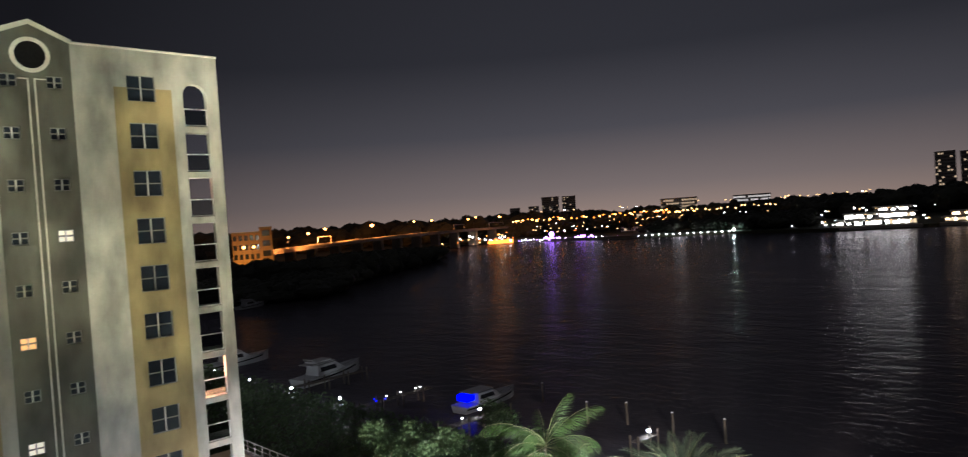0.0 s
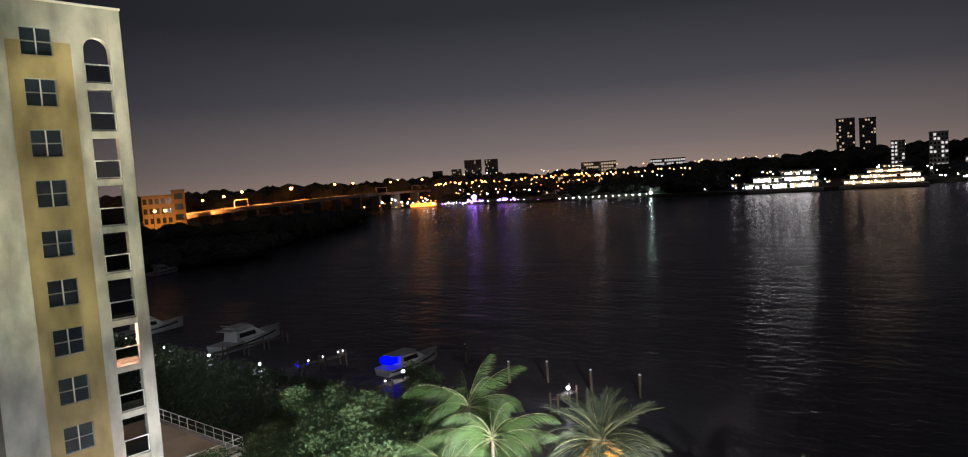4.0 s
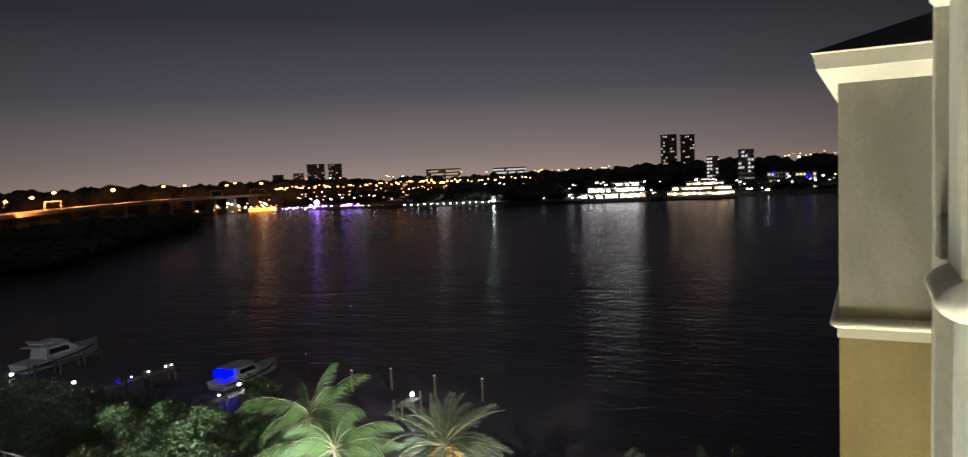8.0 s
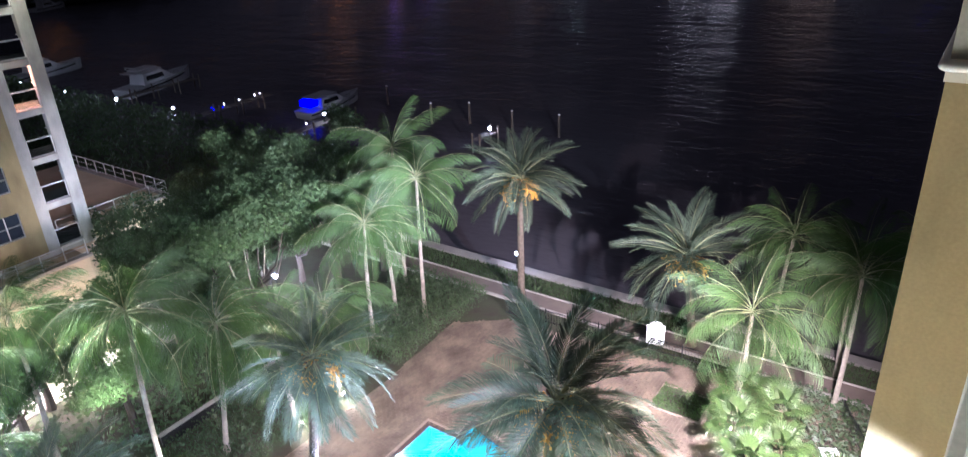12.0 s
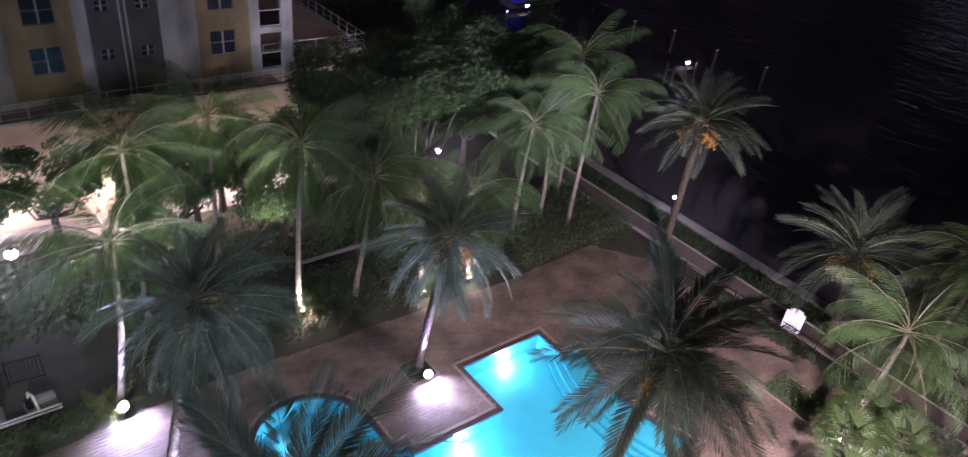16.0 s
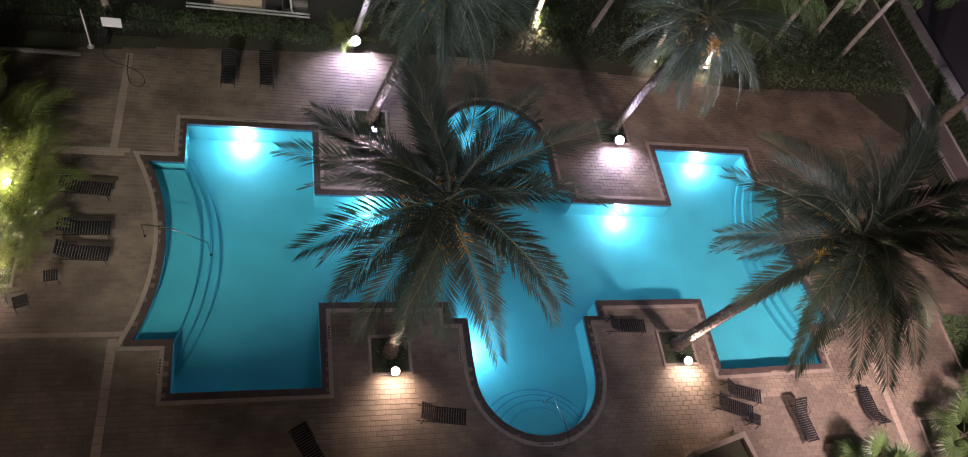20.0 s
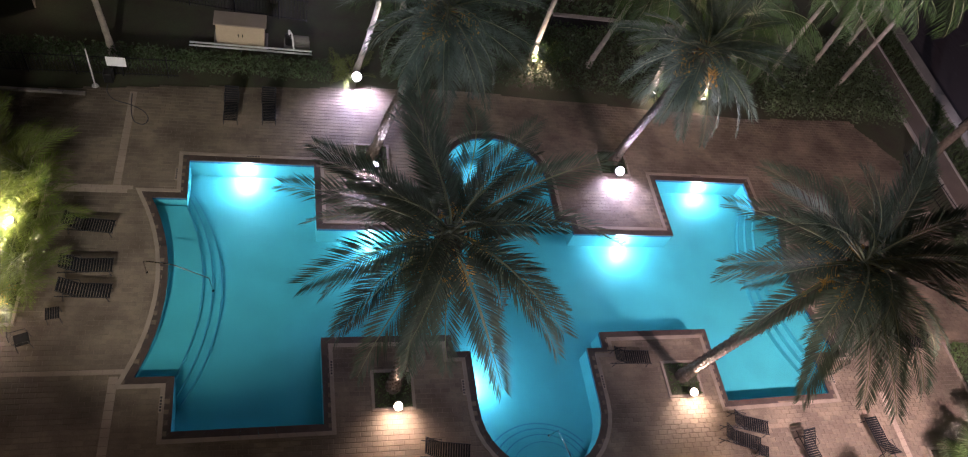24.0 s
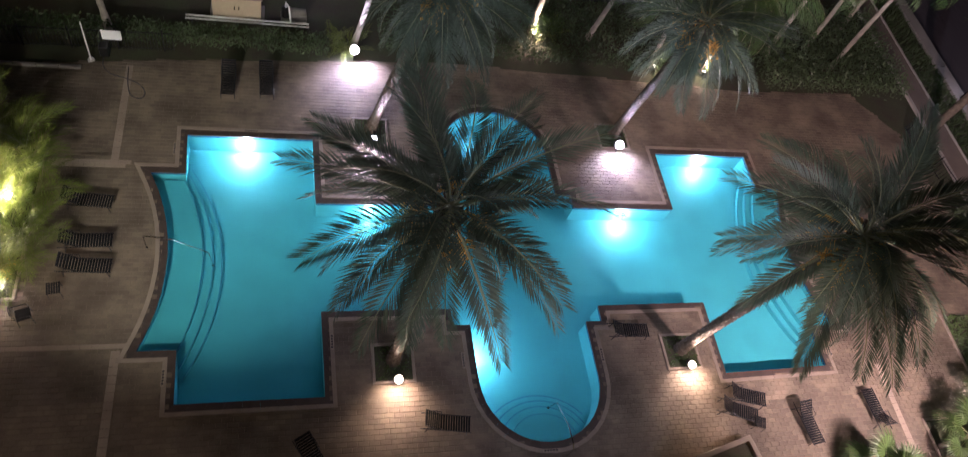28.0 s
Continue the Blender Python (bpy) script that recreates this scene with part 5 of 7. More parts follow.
bm1, bm2, bm3 = Mesh(), Mesh(), Mesh()
ribbon(bm1, dense, -9, 9, -1.4, 0)
part("deck", bm1, M_CONC, bridge, "concrete bridge deck")
ribbon(bm2, dense, 8.6, 9, 0, 1.0)
ribbon(bm2, dense, -9, -8.6, 0, 1.0)
part("parapet", bm2, M_CONC, bridge, "pale concrete parapet")
ribbon(bm3, dense, -8.4, 8.4, 0.02, 0.03)
part("roadway", bm3, M_ASPHALT, bridge, "asphalt roadway")
for i in range(2, len(dense), 3):
    p = dense[i]
    pr_ = Mesh()
    pr_.box(p.x - 1.2, p.x + 1.2, p.y - 6, p.y + 6, WATER_Z - 1, p.z - 1.4)
    part("pier", pr_, M_CONC, bridge)


def street_lamp(place, h, glow, group, r=0.75):
    t = thing("street_lamp", "tall street lamp with a glowing orange head" if glow is G_SODIUM else "street lamp with a glowing white head", "street lamp", group, Matrix.Translation(place))
    pm_, hm = Mesh(), Mesh()
    pm_.tube([(0, 0, 0), (0, 0, h), (0.8, 0, h + 0.4)], [0.16, 0.1, 0.08], 6)
    part("pole", pm_, M_DARKMETAL, t)
    hm.ball((0.9, 0, h + 0.35), r, 8, 6, squash=0.8)
    part("head", hm, glow, t, "glowing lamp head")


def on_bridge(az):
    """The deck's place at a bearing."""
    for (a0, d0, z0), (a1, d1, z1) in zip(line, line[1:]):
        if a0 <= az <= a1:
            f = (az - a0) / (a1 - a0)
            return d0 + (d1 - d0) * f, z0 + (z1 - z0) * f
    return line[-1][1:]


for az, el, r_ in ((28.2, -0.6, 0.9), (29.7, -0.42, 1.1), (31.0, -0.16, 1.1), (34.6, -0.14, 1.5), (37.9, -0.05, 1.1), (39.3, -0.07, 1.1), (42.2, -0.16, 1.1), (42.8, -0.04, 1.0), (44.7, -0.13, 1.4), (46.1, -0.3, 1.1)):
    d, z = on_bridge(az)
    street_lamp(pol(az, d, z), 27 + d * math.tan(radians(el)) - z, G_SODIUM, "bridge lamps", r_)
# sign gantries over the roadway
for a0, a1 in ((30.48, 31.45), (41.1, 41.9), (43.9, 45.0)):
    (d0, z0), (d1, z1) = on_bridge(a0), on_bridge(a1)
    p0, p1, hh = Vector(pol(a0, d0, z0)), Vector(pol(a1, d1, z1)), 6.0
    gt_ = thing("sign_gantry", "pale metal sign gantry over the bridge roadway", "gantry", "bridge gantries", Matrix.Translation(p0))
    for q in (Vector((0, 0, 0)), p1 - p0):
        gp = Mesh()
        gp.tube([q, q + Vector((0, 0, hh))], 0.3, 6)
        part("post", gp, M_FARPALE, gt_)
    gb = Mesh()
    gb.tube([Vector((0, 0, hh)), p1 - p0 + Vector((0, 0, hh))], 0.35, 6)
    part("beam", gb, M_FARPALE, gt_)
# unseen spots hung off the bridge, adding the street lamps' orange to its side
for s in (0.2, 0.28, 0.36, 0.44, 0.52, 0.62):
    p = dense[int(s * (len(dense) - 1))]
    n_ = Vector((-p.x, -p.y, 0)).normalized() * 15
    lamp("bridge_side_spot", "SPOT", (p.x + n_.x, p.y + n_.y, p.z + 6), 50000, (1.0, 0.32, 0.06), 0.4, (p.x, p.y, p.z), 130, 0.6)
for i in range(26):
    az = R.uniform(44, 60)
    d = R.uniform(725, 765)
    street_lamp(pol(az, d, 0.9), R.uniform(17, 20), G_SODIUM, "lamps on the far road", R.uniform(0.8, 1.2))


# buildings on the far shore
def block(az0, az1, dist, z1, label, wall, lit, seed, floors=None, cols=None, glow=None, z0=0.5, depth=14, share=0.3):
    r = random.Random(seed)
    a, b = Vector(pol(az0, dist)), Vector(pol(az1, dist))
    w = (b - a).length
    d = (b - a).normalized()
    n = Vector((d.y, -d.x, 0))
    if n.dot(a) > 0:
        n = -n
    t = thing("far_building", label, "building", at=Matrix.Translation((*a.xy, z0)))
    ang = math.atan2(d.y, d.x)
    rot = Matrix.Rotation(ang, 4, "Z")
    m = Mesh()
    m.box(0, w, 0, depth, 0, z1 - z0)
    flip = -1 if (rot @ Vector((0, 1, 0))).dot(n) > 0 else 1
    part("wall", m, wall, t, at=rot)
    rfm = Mesh()
    rfm.box(-0.3, w + 0.3, -0.3, depth + 0.3, z1 - z0 + 0.01, z1 - z0 + 0.9)
    part("roof", rfm, M_CONC, t, at=rot)
    floors = floors or max(1, int((z1 - z0) / 3.4))
    cols = cols or max(2, int(w / 2.6))
    fh, cw = (z1 - z0) / floors, w / cols
    for i in range(cols):
        for k in range(floors):
            on = r.random() < share
            wm = Mesh()
            wm.box(i * cw + cw * 0.18, (i + 1) * cw - cw * 0.18, -0.12, 0.05, k * fh + fh * 0.25, (k + 1) * fh - fh * 0.2)
            part("window", wm, (glow or G_FARWARM) if on else M_GLASS, t, "lit window" if on else "dark window", at=rot)
    return t


M_ORANGEWALL = mat("ochre_wall", (0.42, 0.30, 0.18), 0.85, var=0.2, scale=0.1, fine=2, bump=0.0)
M_FARWALL = mat("far_wall", (0.30, 0.28, 0.26), 0.85, var=0.2, scale=0.1, fine=2, bump=0.0)
G_DIM = glow_mat("dim_window", (1.0, 0.72, 0.42), 0.3)
block(24.2, 26.2, 455, 26.5, "ochre apartment block lit orange beside the bridge", M_ORANGEWALL, 0, 1, 5, 5, G_DIM, WATER_Z + 0.3, 16, 0.0)
block(26.2, 27.1, 455, 29.0, "tall ochre stair tower of the apartment block", M_ORANGEWALL, 0, 2, 5, 1, G_DIM, WATER_Z + 0.3, 16, 0.0)
for a, pw in ((24.9, 7000), (25.6, 7000)):
    q = pol(a, 440, 6)
    lamp("street_light", "SPOT", q, pw, (1.0, 0.40, 0.06), 0.4, pol(a, 455, 12), 150, 0.8)
    street_lamp((q[0], q[1], WATER_Z), 20, G_SODIUM, "bridge lamps", 1.0)
for a0, a1, d, el, sh in ((48.15, 49.5, 1350, 1.15, 0.12), (49.75, 50.8, 1350, 1.12, 0.12), (45.6, 46.4, 1400, 0.45, 0.1), (47.1, 47.9, 1400, 0.5, 0.1), (75.6, 76.8, 900, 2.2, 0.3), (77.05, 78.1, 930, 2.12, 0.2)):
    block(a0, a1, d, 27 + d * math.tan(radians(el)), "dark distant high-rise with a few lit windows", M_FARWALL, 0, int(a0 * 10), None, None, G_DIM, 1, 22, sh)
for a0, a1, d, el, sh, gl, lb in ((57.3, 60.0, 800, 0.35, 0.7, G_DIM, "pale lit low block behind the trees"), (62.6, 65.2, 900, 0.25, 0.95, G_FARWIN, "long block with a row of bright windows"),
                                  (78.95, 79.8, 760, 0.4, 0.75, G_FARWIN, "brightly lit white mid-rise"), (81.2, 82.3, 720, 0.8, 0.3, G_FARWIN, "white mid-rise with lit balconies"),
                                  (83.2, 84.7, 690, -0.95, 0.25, G_FARWIN, "pale waterfront house with a few lit windows"), (84.9, 86.5, 690, -1.0, 0.35, G_FARWINWARM, "warmly lit pale waterfront house"), (54.2, 56.6, 780, -0.6, 0.6, G_FARWINWARM, "low warmly lit block")):
    block(a0, a1, d, 27 + d * math.tan(radians(el)), lb, M_FARPALE, 0, int(a0 * 10) + 1, None, None, gl, 1, 14, sh)


# waterfront pavilion, brightly lit, and the restaurant beside it
def pavilion(az0, az1, dist, z1, label, glow, seed, tiers):
    a, b = Vector(pol(az0, dist)), Vector(pol(az1, dist))
    w, d = (b - a).length, (b - a).normalized()
    t = thing("waterfront_pavilion", label, "restaurant", at=Matrix.Translation((*a.xy, 0.3)) @ Matrix.Rotation(math.atan2(d.y, d.x), 4, "Z"))
    r = random.Random(seed)
    q = Mesh()
    q.box(-3, w + 3, -6, 22, -1.5, 0.4)
    part("quay", q, M_CONC, t, "concrete quay")
    z = 0.4
    for k, (x0, x1, h) in enumerate(tiers):
        x0, x1 = x0 * w, x1 * w
        core_ = Mesh()
        core_.box(x0, x1, 6, 18, z, z + h)
        part("wall", core_, M_FARPALE, t)
        n = max(4, int((x1 - x0) / 2.4))
        for i in range(n):
            c0, c1 = x0 + (x1 - x0) * i / n, x0 + (x1 - x0) * (i + 1) / n
            g = Mesh()
            g.box(c0 + 0.2, c1 - 0.2, 5.8, 5.95, z + r.choice((0.3, 0.5, 1.3)), z + h * r.uniform(0.6, 0.9))
            pick = r.random()
            part("shopfront", g, glow if pick < 0.7 else G_FARWINWARM if pick < 0.86 else M_GLASS, t, "brightly lit glazing")
            if i % 2 == 0:
                p_ = Mesh()
                p_.box(c0 - 0.15, c0 + 0.15, 1.0, 1.3, z, z + h)
                part("column", p_, M_FARPALE, t)
            if r.random() < 0.6:
                e_ = Mesh()
                e_.ball((c0 + 1.2, 0.6, z + h - 0.35), r.uniform(0.2, 0.4), 6, 4)
                part("canopy_bulb", e_, G_FARWHITE if r.random() < 0.6 else G_FARWARM, t, "glowing bulb under the canopy")
        rl_ = Mesh()
        rl_.box(x0, x1, 0.3, 0.45, z, z + 1.0)
        part("terrace_rail", rl_, M_FARPALE, t, "pale terrace rail")
        roof = Mesh()
        roof.box(x0 - 1.5, x1 + 1.5, 0, 19, z + h, z + h + 0.7, bevel=0.1)
        part("roof", roof, M_FARPALE, t, "pale flat roof")
        z += h + 0.7
    return t


pavilion(69.4, 74.4, 598, 14, "white two-storey waterfront pavilion, brilliantly lit", G_SHOP, 5, ((0.0, 1.0, 4.2), (0.12, 0.98, 4.0), (0.5, 0.95, 3.4)))
pavilion(76.0, 80.9, 600, 10, "waterfront restaurant lit warm yellow", G_SHOPWARM, 6, ((0.0, 1.0, 3.4), (0.08, 0.96, 3.2), (0.3, 0.85, 3.0), (0.5, 0.72, 1.6)))


# unseen wide lamps added off the quays to draw light columns on the water
for az, d, z, pw, col, size in ((71.0, 592, 7, 150, (1.0, 0.95, 0.82), 12), (73.2, 592, 7, 150, (1.0, 0.95, 0.82), 12), (78.4, 594, 4, 130, (1.0, 0.7, 0.42), 8), (44.7, 728, 6, 1000, (1.0, 0.45, 0.1), 6),
                                (48.6, 704, 6, 250, (0.62, 0.42, 1.0), 8), (52.0, 680, 5, 500, (0.9, 0.8, 1.0), 8), (58.5, 650, 4, 600, (1.0, 0.95, 0.85), 6)):
    lamp("water_streak_lamp", "POINT", pol(az, d, z), pw, col, size)


# scattered lamps of the far shore
def far_lights(name, label, spots, glow):
    m = Mesh()
    for p, r_ in spots:
        m.ball(p, r_, 6, 4)
    return tagged(part(name, m, glow), label, "city lights", "", "stuff")


L = {"w": [], "y": [], "o": [], "p": [], "b": []}
for i in range(36):
    az = 46.2 + 8.3 * i / 36
    L["wp"[i % 3 == 0]].append((pol(az + R.uniform(-0.05, 0.05), 738 - (az - 46) * 8.4, WATER_Z + R.uniform(1.2, 2.6)), R.uniform(0.4, 0.62)))
for i in range(26):
    az = R.choice((R.uniform(48.2, 49.4), R.uniform(50.5, 52)))
    L["p"].append((pol(az, 736 - (az - 46) * 8.4, WATER_Z + R.uniform(1.5, 4.5)), R.uniform(0.5, 1.0)))
L["p"].append((pol(48.75, 708, 5.2), 2.2))
for i in range(14):
    L["w"].append((pol(55.5 + 7.2 * i / 14, 657 - i * 1.4, 0.6), R.uniform(0.36, 0.46)))
for i in range(46):
    az = 46.5 + 19.5 * i / 46 + R.uniform(-0.15, 0.15)
    L["o" if az < 58 and i % 4 else "y"].append((pol(az, 735, 27 + 735 * math.tan(radians(-0.55 + R.uniform(-0.12, 0.12)))), R.uniform(0.5, 0.85)))
for i in range(80):
    az = R.uniform(47, 66)
    L[R.choice("wyyo" if az < 58 else "wwyy")].append((pol(az, R.uniform(690, 740), 27 + 715 * math.tan(radians(R.choice((-1.0, -1.25, -1.5)) + R.uniform(-0.12, 0.12)))), R.uniform(0.25, 0.5)))
for i in range(70):
    az = R.uniform(44, 92)
    L[R.choice("wyy")].append((pol(az, 1010, 27 + 1010 * math.tan(radians((0.02 if az < 66 else -0.05 + max(0, az - 78) * 0.05) + R.uniform(-0.12, 0.1)))), R.uniform(0.4, 0.75)))
for i in range(120):
    az = R.uniform(66, 96)
    d = R.uniform(630, 700)
    L[R.choice("wwwy")].append((pol(az, d, R.choice((R.uniform(1, 4), R.uniform(8, 13)))), R.uniform(0.28, 0.6)))
for i in range(40):
    az = R.uniform(60, 96)
    L[R.choice("wyy")].append((pol(az, 990, 27 + 990 * math.tan(radians(-0.35 + (az - 60) * 0.024 + R.uniform(-0.2, 0.12)))), R.uniform(0.5, 0.9)))
for i in range(40):
    az = R.uniform(40, 46)
    L[R.choice("wyo")].append((pol(az, R.uniform(700, 760), R.uniform(0.5, 9)), R.uniform(0.4, 0.8)))
L["b"] += [(pol(86.0, 640, 12), 1.6), (pol(83.6, 660, 16), 1.0)]
L["o"] += [(pol(44.7 + 0.1 * k, 735, 0.3), 1.6) for k in range(-9, 10)]
for k in "wyop":
    L[k] = [(p, r * 1.22) for p, r in L[k]]
far_lights("waterfront_lights", "white lamps along the far waterfront", L["w"], G_FARWHITE)
far_lights("warm_lights", "warm lamps between the far trees", L["y"], G_FARWARM)
far_lights("orange_lights", "orange street lamps on the far shore", L["o"], G_FARORANGE)
far_lights("purple_lights", "purple party lights along the far quay", L["p"], G_PURPLE)
far_lights("blue_lights", "blue signs on the far shore", L["b"], G_BLUE)
g = Mesh()
rg = random.Random(3)
leaf_cloud(g, [((0, 0, 5.5), 4.5), ((1.5, 0, 9), 3.0)], 14, 0.6, rg)
gt = thing("floodlit_tree", "small waterfront tree floodlit bright green", "tree", at=Matrix.Translation(pol(62.5, 648, 0.6)))
part("crown", g, M_SHRUB, gt)
gt_t = Mesh()
gt_t.tube([(0, 0, 0), (0, 0, 6)], [0.4, 0.2], 6)
part("trunk", gt_t, M_BARK, gt)
q = pol(62.5, 640, 3)
lamp("tree_flood", "POINT", q, 1500, (0.6, 1.0, 0.7), 0.5)
far_lights("tree_floodlight", "white floodlight under the green tree", [((q[0], q[1], 1.6), 1.2), (pol(62.3, 645, 6), 0.8)], G_FARWHITE)


# ---- lamps and fittings of the terrace ----
def flood_fixture(x, y, z, glow, tx, ty, size=0.16):
    """A small ground floodlight on a spike, turned to a target."""
    a = math.atan2(ty - y, tx - x)
    t = thing("flood_light", "small ground floodlight with a blazing lens at a palm's foot", "flood light", "palm floodlights", Matrix.Translation((x, y, 0)) @ Matrix.Rotation(a, 4, "Z"))
    st, hd, ln = Mesh(), Mesh(), Mesh()
    st.tube([(0, 0, -0.03), (0, 0, z - size)], 0.025, 6)
    part("stake", st, M_DARKMETAL, t)
    hd.tube([(-size * 1.2, 0, z - size * 1.2), (-size * 0.2, 0, z - size * 0.2)], [size * 0.5, size * 0.95], 12)
    part("housing", hd, M_DARKMETAL, t)
    ln.ball((0, 0, z), size * 0.85, 12, 8)
    bulb = part("lens", ln, glow, t, "blazing lens")
    bulb.visible_shadow = False


for x, y, z, g, tx, ty, s in ((3.85, 21.45, 0.55, G_WHITE, 5, 18, 0.2), (16.45, 21.75, 0.55, G_WHITE, 17, 18, 0.26), (4.2, 9.75, 0.5, G_WARM, 4.3, 8, 0.2), (16.9, 9.8, 0.5, G_WARM, 17, 8, 0.2),
                              (3.2, 27.0, 0.7, G_WHITE, 3.5, 24, 0.27), (13.27, 29.7, 0.3, G_WARM, 13.4, 32, 0.12), (20.24, 27.85, 0.3, G_WARM, 20.3, 29, 0.12), (23.42, 27.72, 0.3, G_WARM, 23.5, 29, 0.12),
                              (-9.9, 17.0, 1.9, G_WARM, -11, 17, 0.16), (31.5, 7.2, 0.8, G_WARM, 32, 8, 0.12), (-10.3, 14.0, 0.6, G_WHITE, -11, 14, 0.12)):
    flood_fixture(x, y, z, g, tx, ty, s)


def post_lamp(x, y, h, glow, label, r=0.22):
    t = thing("post_lamp", label, "lamp post", at=Matrix.Translation((x, y, -0.05)))
    p, c, b = Mesh(), Mesh(), Mesh()
    p.tube([(0, 0, 0), (0, 0, 0.25), (0, 0, 0.3), (0, 0, h - r)], [0.09, 0.08, 0.05, 0.04], 8)
    part("pole", p, M_DARKMETAL, t)
    b.ball((0, 0, h), r, 12, 8)
    part("globe", b, glow, t, "glowing globe").visible_shadow = False
    c.tube([(0, 0, h + r * 0.9), (0, 0, h + r * 1.25)], [r * 0.7, 0.03], 10)
    part("cap", c, M_DARKMETAL, t)


post_lamp(1.0, 38.1, 3.15, G_WHITE, "garden post lamp with a glowing white globe", 0.3)
post_lamp(42.2, 27.2, 1.5, G_WHITE, "low white lamp on the seawall", 0.16)
post_lamp(29.5, 40.4, 2.0, G_WHITE, "white garden lamp among the trees", 0.2)
lamp("post_light", "POINT", (29.5, 40.4, 2.4), 700, WHITE, 0.2)
lamp("post_light", "POINT", (42.2, 27.2, 1.75), 60, WHITE, 0.16)


# ---- loungers, tables, chairs ----
def build_lounger():
    t = thing("sun_lounger", "black metal sun lounger with a woven strap seat", "sun lounger", "sun loungers")
    for sy in (-0.3, 0.3):
        r = Mesh()
        r.tube([(-0.95, sy, 0.36), (0.25, sy, 0.36)], 0.02, 6)
        r.tube([(0.25, sy, 0.36), (0.98, sy, 0.36)], 0.02, 6)
        part("side_rail", r, M_DARKMETAL, t)
        for sx in (-0.8, 0.7):
            g = Mesh()
            g.tube([(sx, sy, 0.36), (sx + (0.05 if sx > 0 else -0.05), sy, 0.0)], 0.018, 6)
            part("leg", g, M_DARKMETAL, t)
        a = Mesh()
        a.tube([(0.2, sy * 1.08, 0.36), (0.22, sy * 1.08, 0.58), (0.62, sy * 1.08, 0.6), (0.66, sy * 1.08, 0.36)], 0.016, 6)
        part("armrest", a, M_DARKMETAL, t)
    for k in range(12):
        s = Mesh()
        x = -0.92 + k * 0.098
        s.box(x, x + 0.075, -0.3, 0.3, 0.362, 0.372)
        part("strap", s, M_STRAP, t)
    back = Mesh()
    for sy in (-0.3, 0.3):
        back.tube([(0.25, sy, 0.37), (0.85, sy, 0.80)], 0.018, 6)
    back.tube([(0.85, -0.3, 0.80), (0.85, 0.3, 0.80)], 0.018, 6)
    b = part("backrest", back, M_DARKMETAL, t)
    for k in range(7):
        s = Mesh()
        f0, f1 = (k + 0.1) / 7, (k + 0.85) / 7
        s.face([(0.25 + 0.6 * f0, -0.3, 0.372 + 0.43 * f0), (0.25 + 0.6 * f1, -0.3, 0.372 + 0.43 * f1), (0.25 + 0.6 * f1, 0.3, 0.372 + 0.43 * f1), (0.25 + 0.6 * f0, 0.3, 0.372 + 0.43 * f0)])
        part("strap", s, M_STRAP, b)
    brace = Mesh()
    for sy in (-0.27, 0.27):
        brace.tube([(0.62, sy, 0.63), (0.72, sy, 0.36)], 0.012, 5)
    part("brace", brace, M_DARKMETAL, t)
    return t


M_STRAP = mat("black_strap", (0.014, 0.014, 0.015), 0.8, var=0.3, scale=8, fine=60, bump=0.3, spec=0.2)
lounger = build_lounger()
LOUNGERS = [(19.1, 8.35, 165), (18.5, 7.75, 160), (29.3, 12.1, -35), (21.75, 7.0, 98), (25.45, 7.4, -85), (14.4, 11.55, 178), (5.9, 8.0, 172), (1.0, 7.0, 120), (-1.0, 24.9, 92), (-2.7, 24.8, 90), (-7.7, 17.9, 175), (-7.5, 16.0, 182), (-7.4, 14.9, 178)]
for i, (x, y, a) in enumerate(LOUNGERS):
    m = pose(x, y, 0.022, 0, 0, a)
    if i:
        copy_thing(lounger, m)
    else:
        lounger.matrix_basis = m


def build_side_table():
    t = thing("side_table", "small square black metal side table", "side table", "side tables")
    for k in range(6):
        top = Mesh()
        top.box(-0.24 + k * 0.08, -0.24 + k * 0.08 + 0.065, -0.24, 0.24, 0.42, 0.435)
        part("slat", top, M_STRAP, t)
    for sx in (-0.21, 0.21):
        for sy in (-0.21, 0.21):
            g = Mesh()
            g.tube([(sx, sy, 0.42), (sx * 1.1, sy * 1.1, 0)], 0.014, 6)
            part("leg", g, M_DARKMETAL, t)
    return t


table = build_side_table()
table.matrix_basis = pose(19.35, 7.15, 0.022, 0, 0, -20)
copy_thing(table, pose(30.6, 12.3, 0.022, 0, 0, 30))
copy_thing(table, pose(-8.3, 13.9, 0.022, 0, 0, 10))


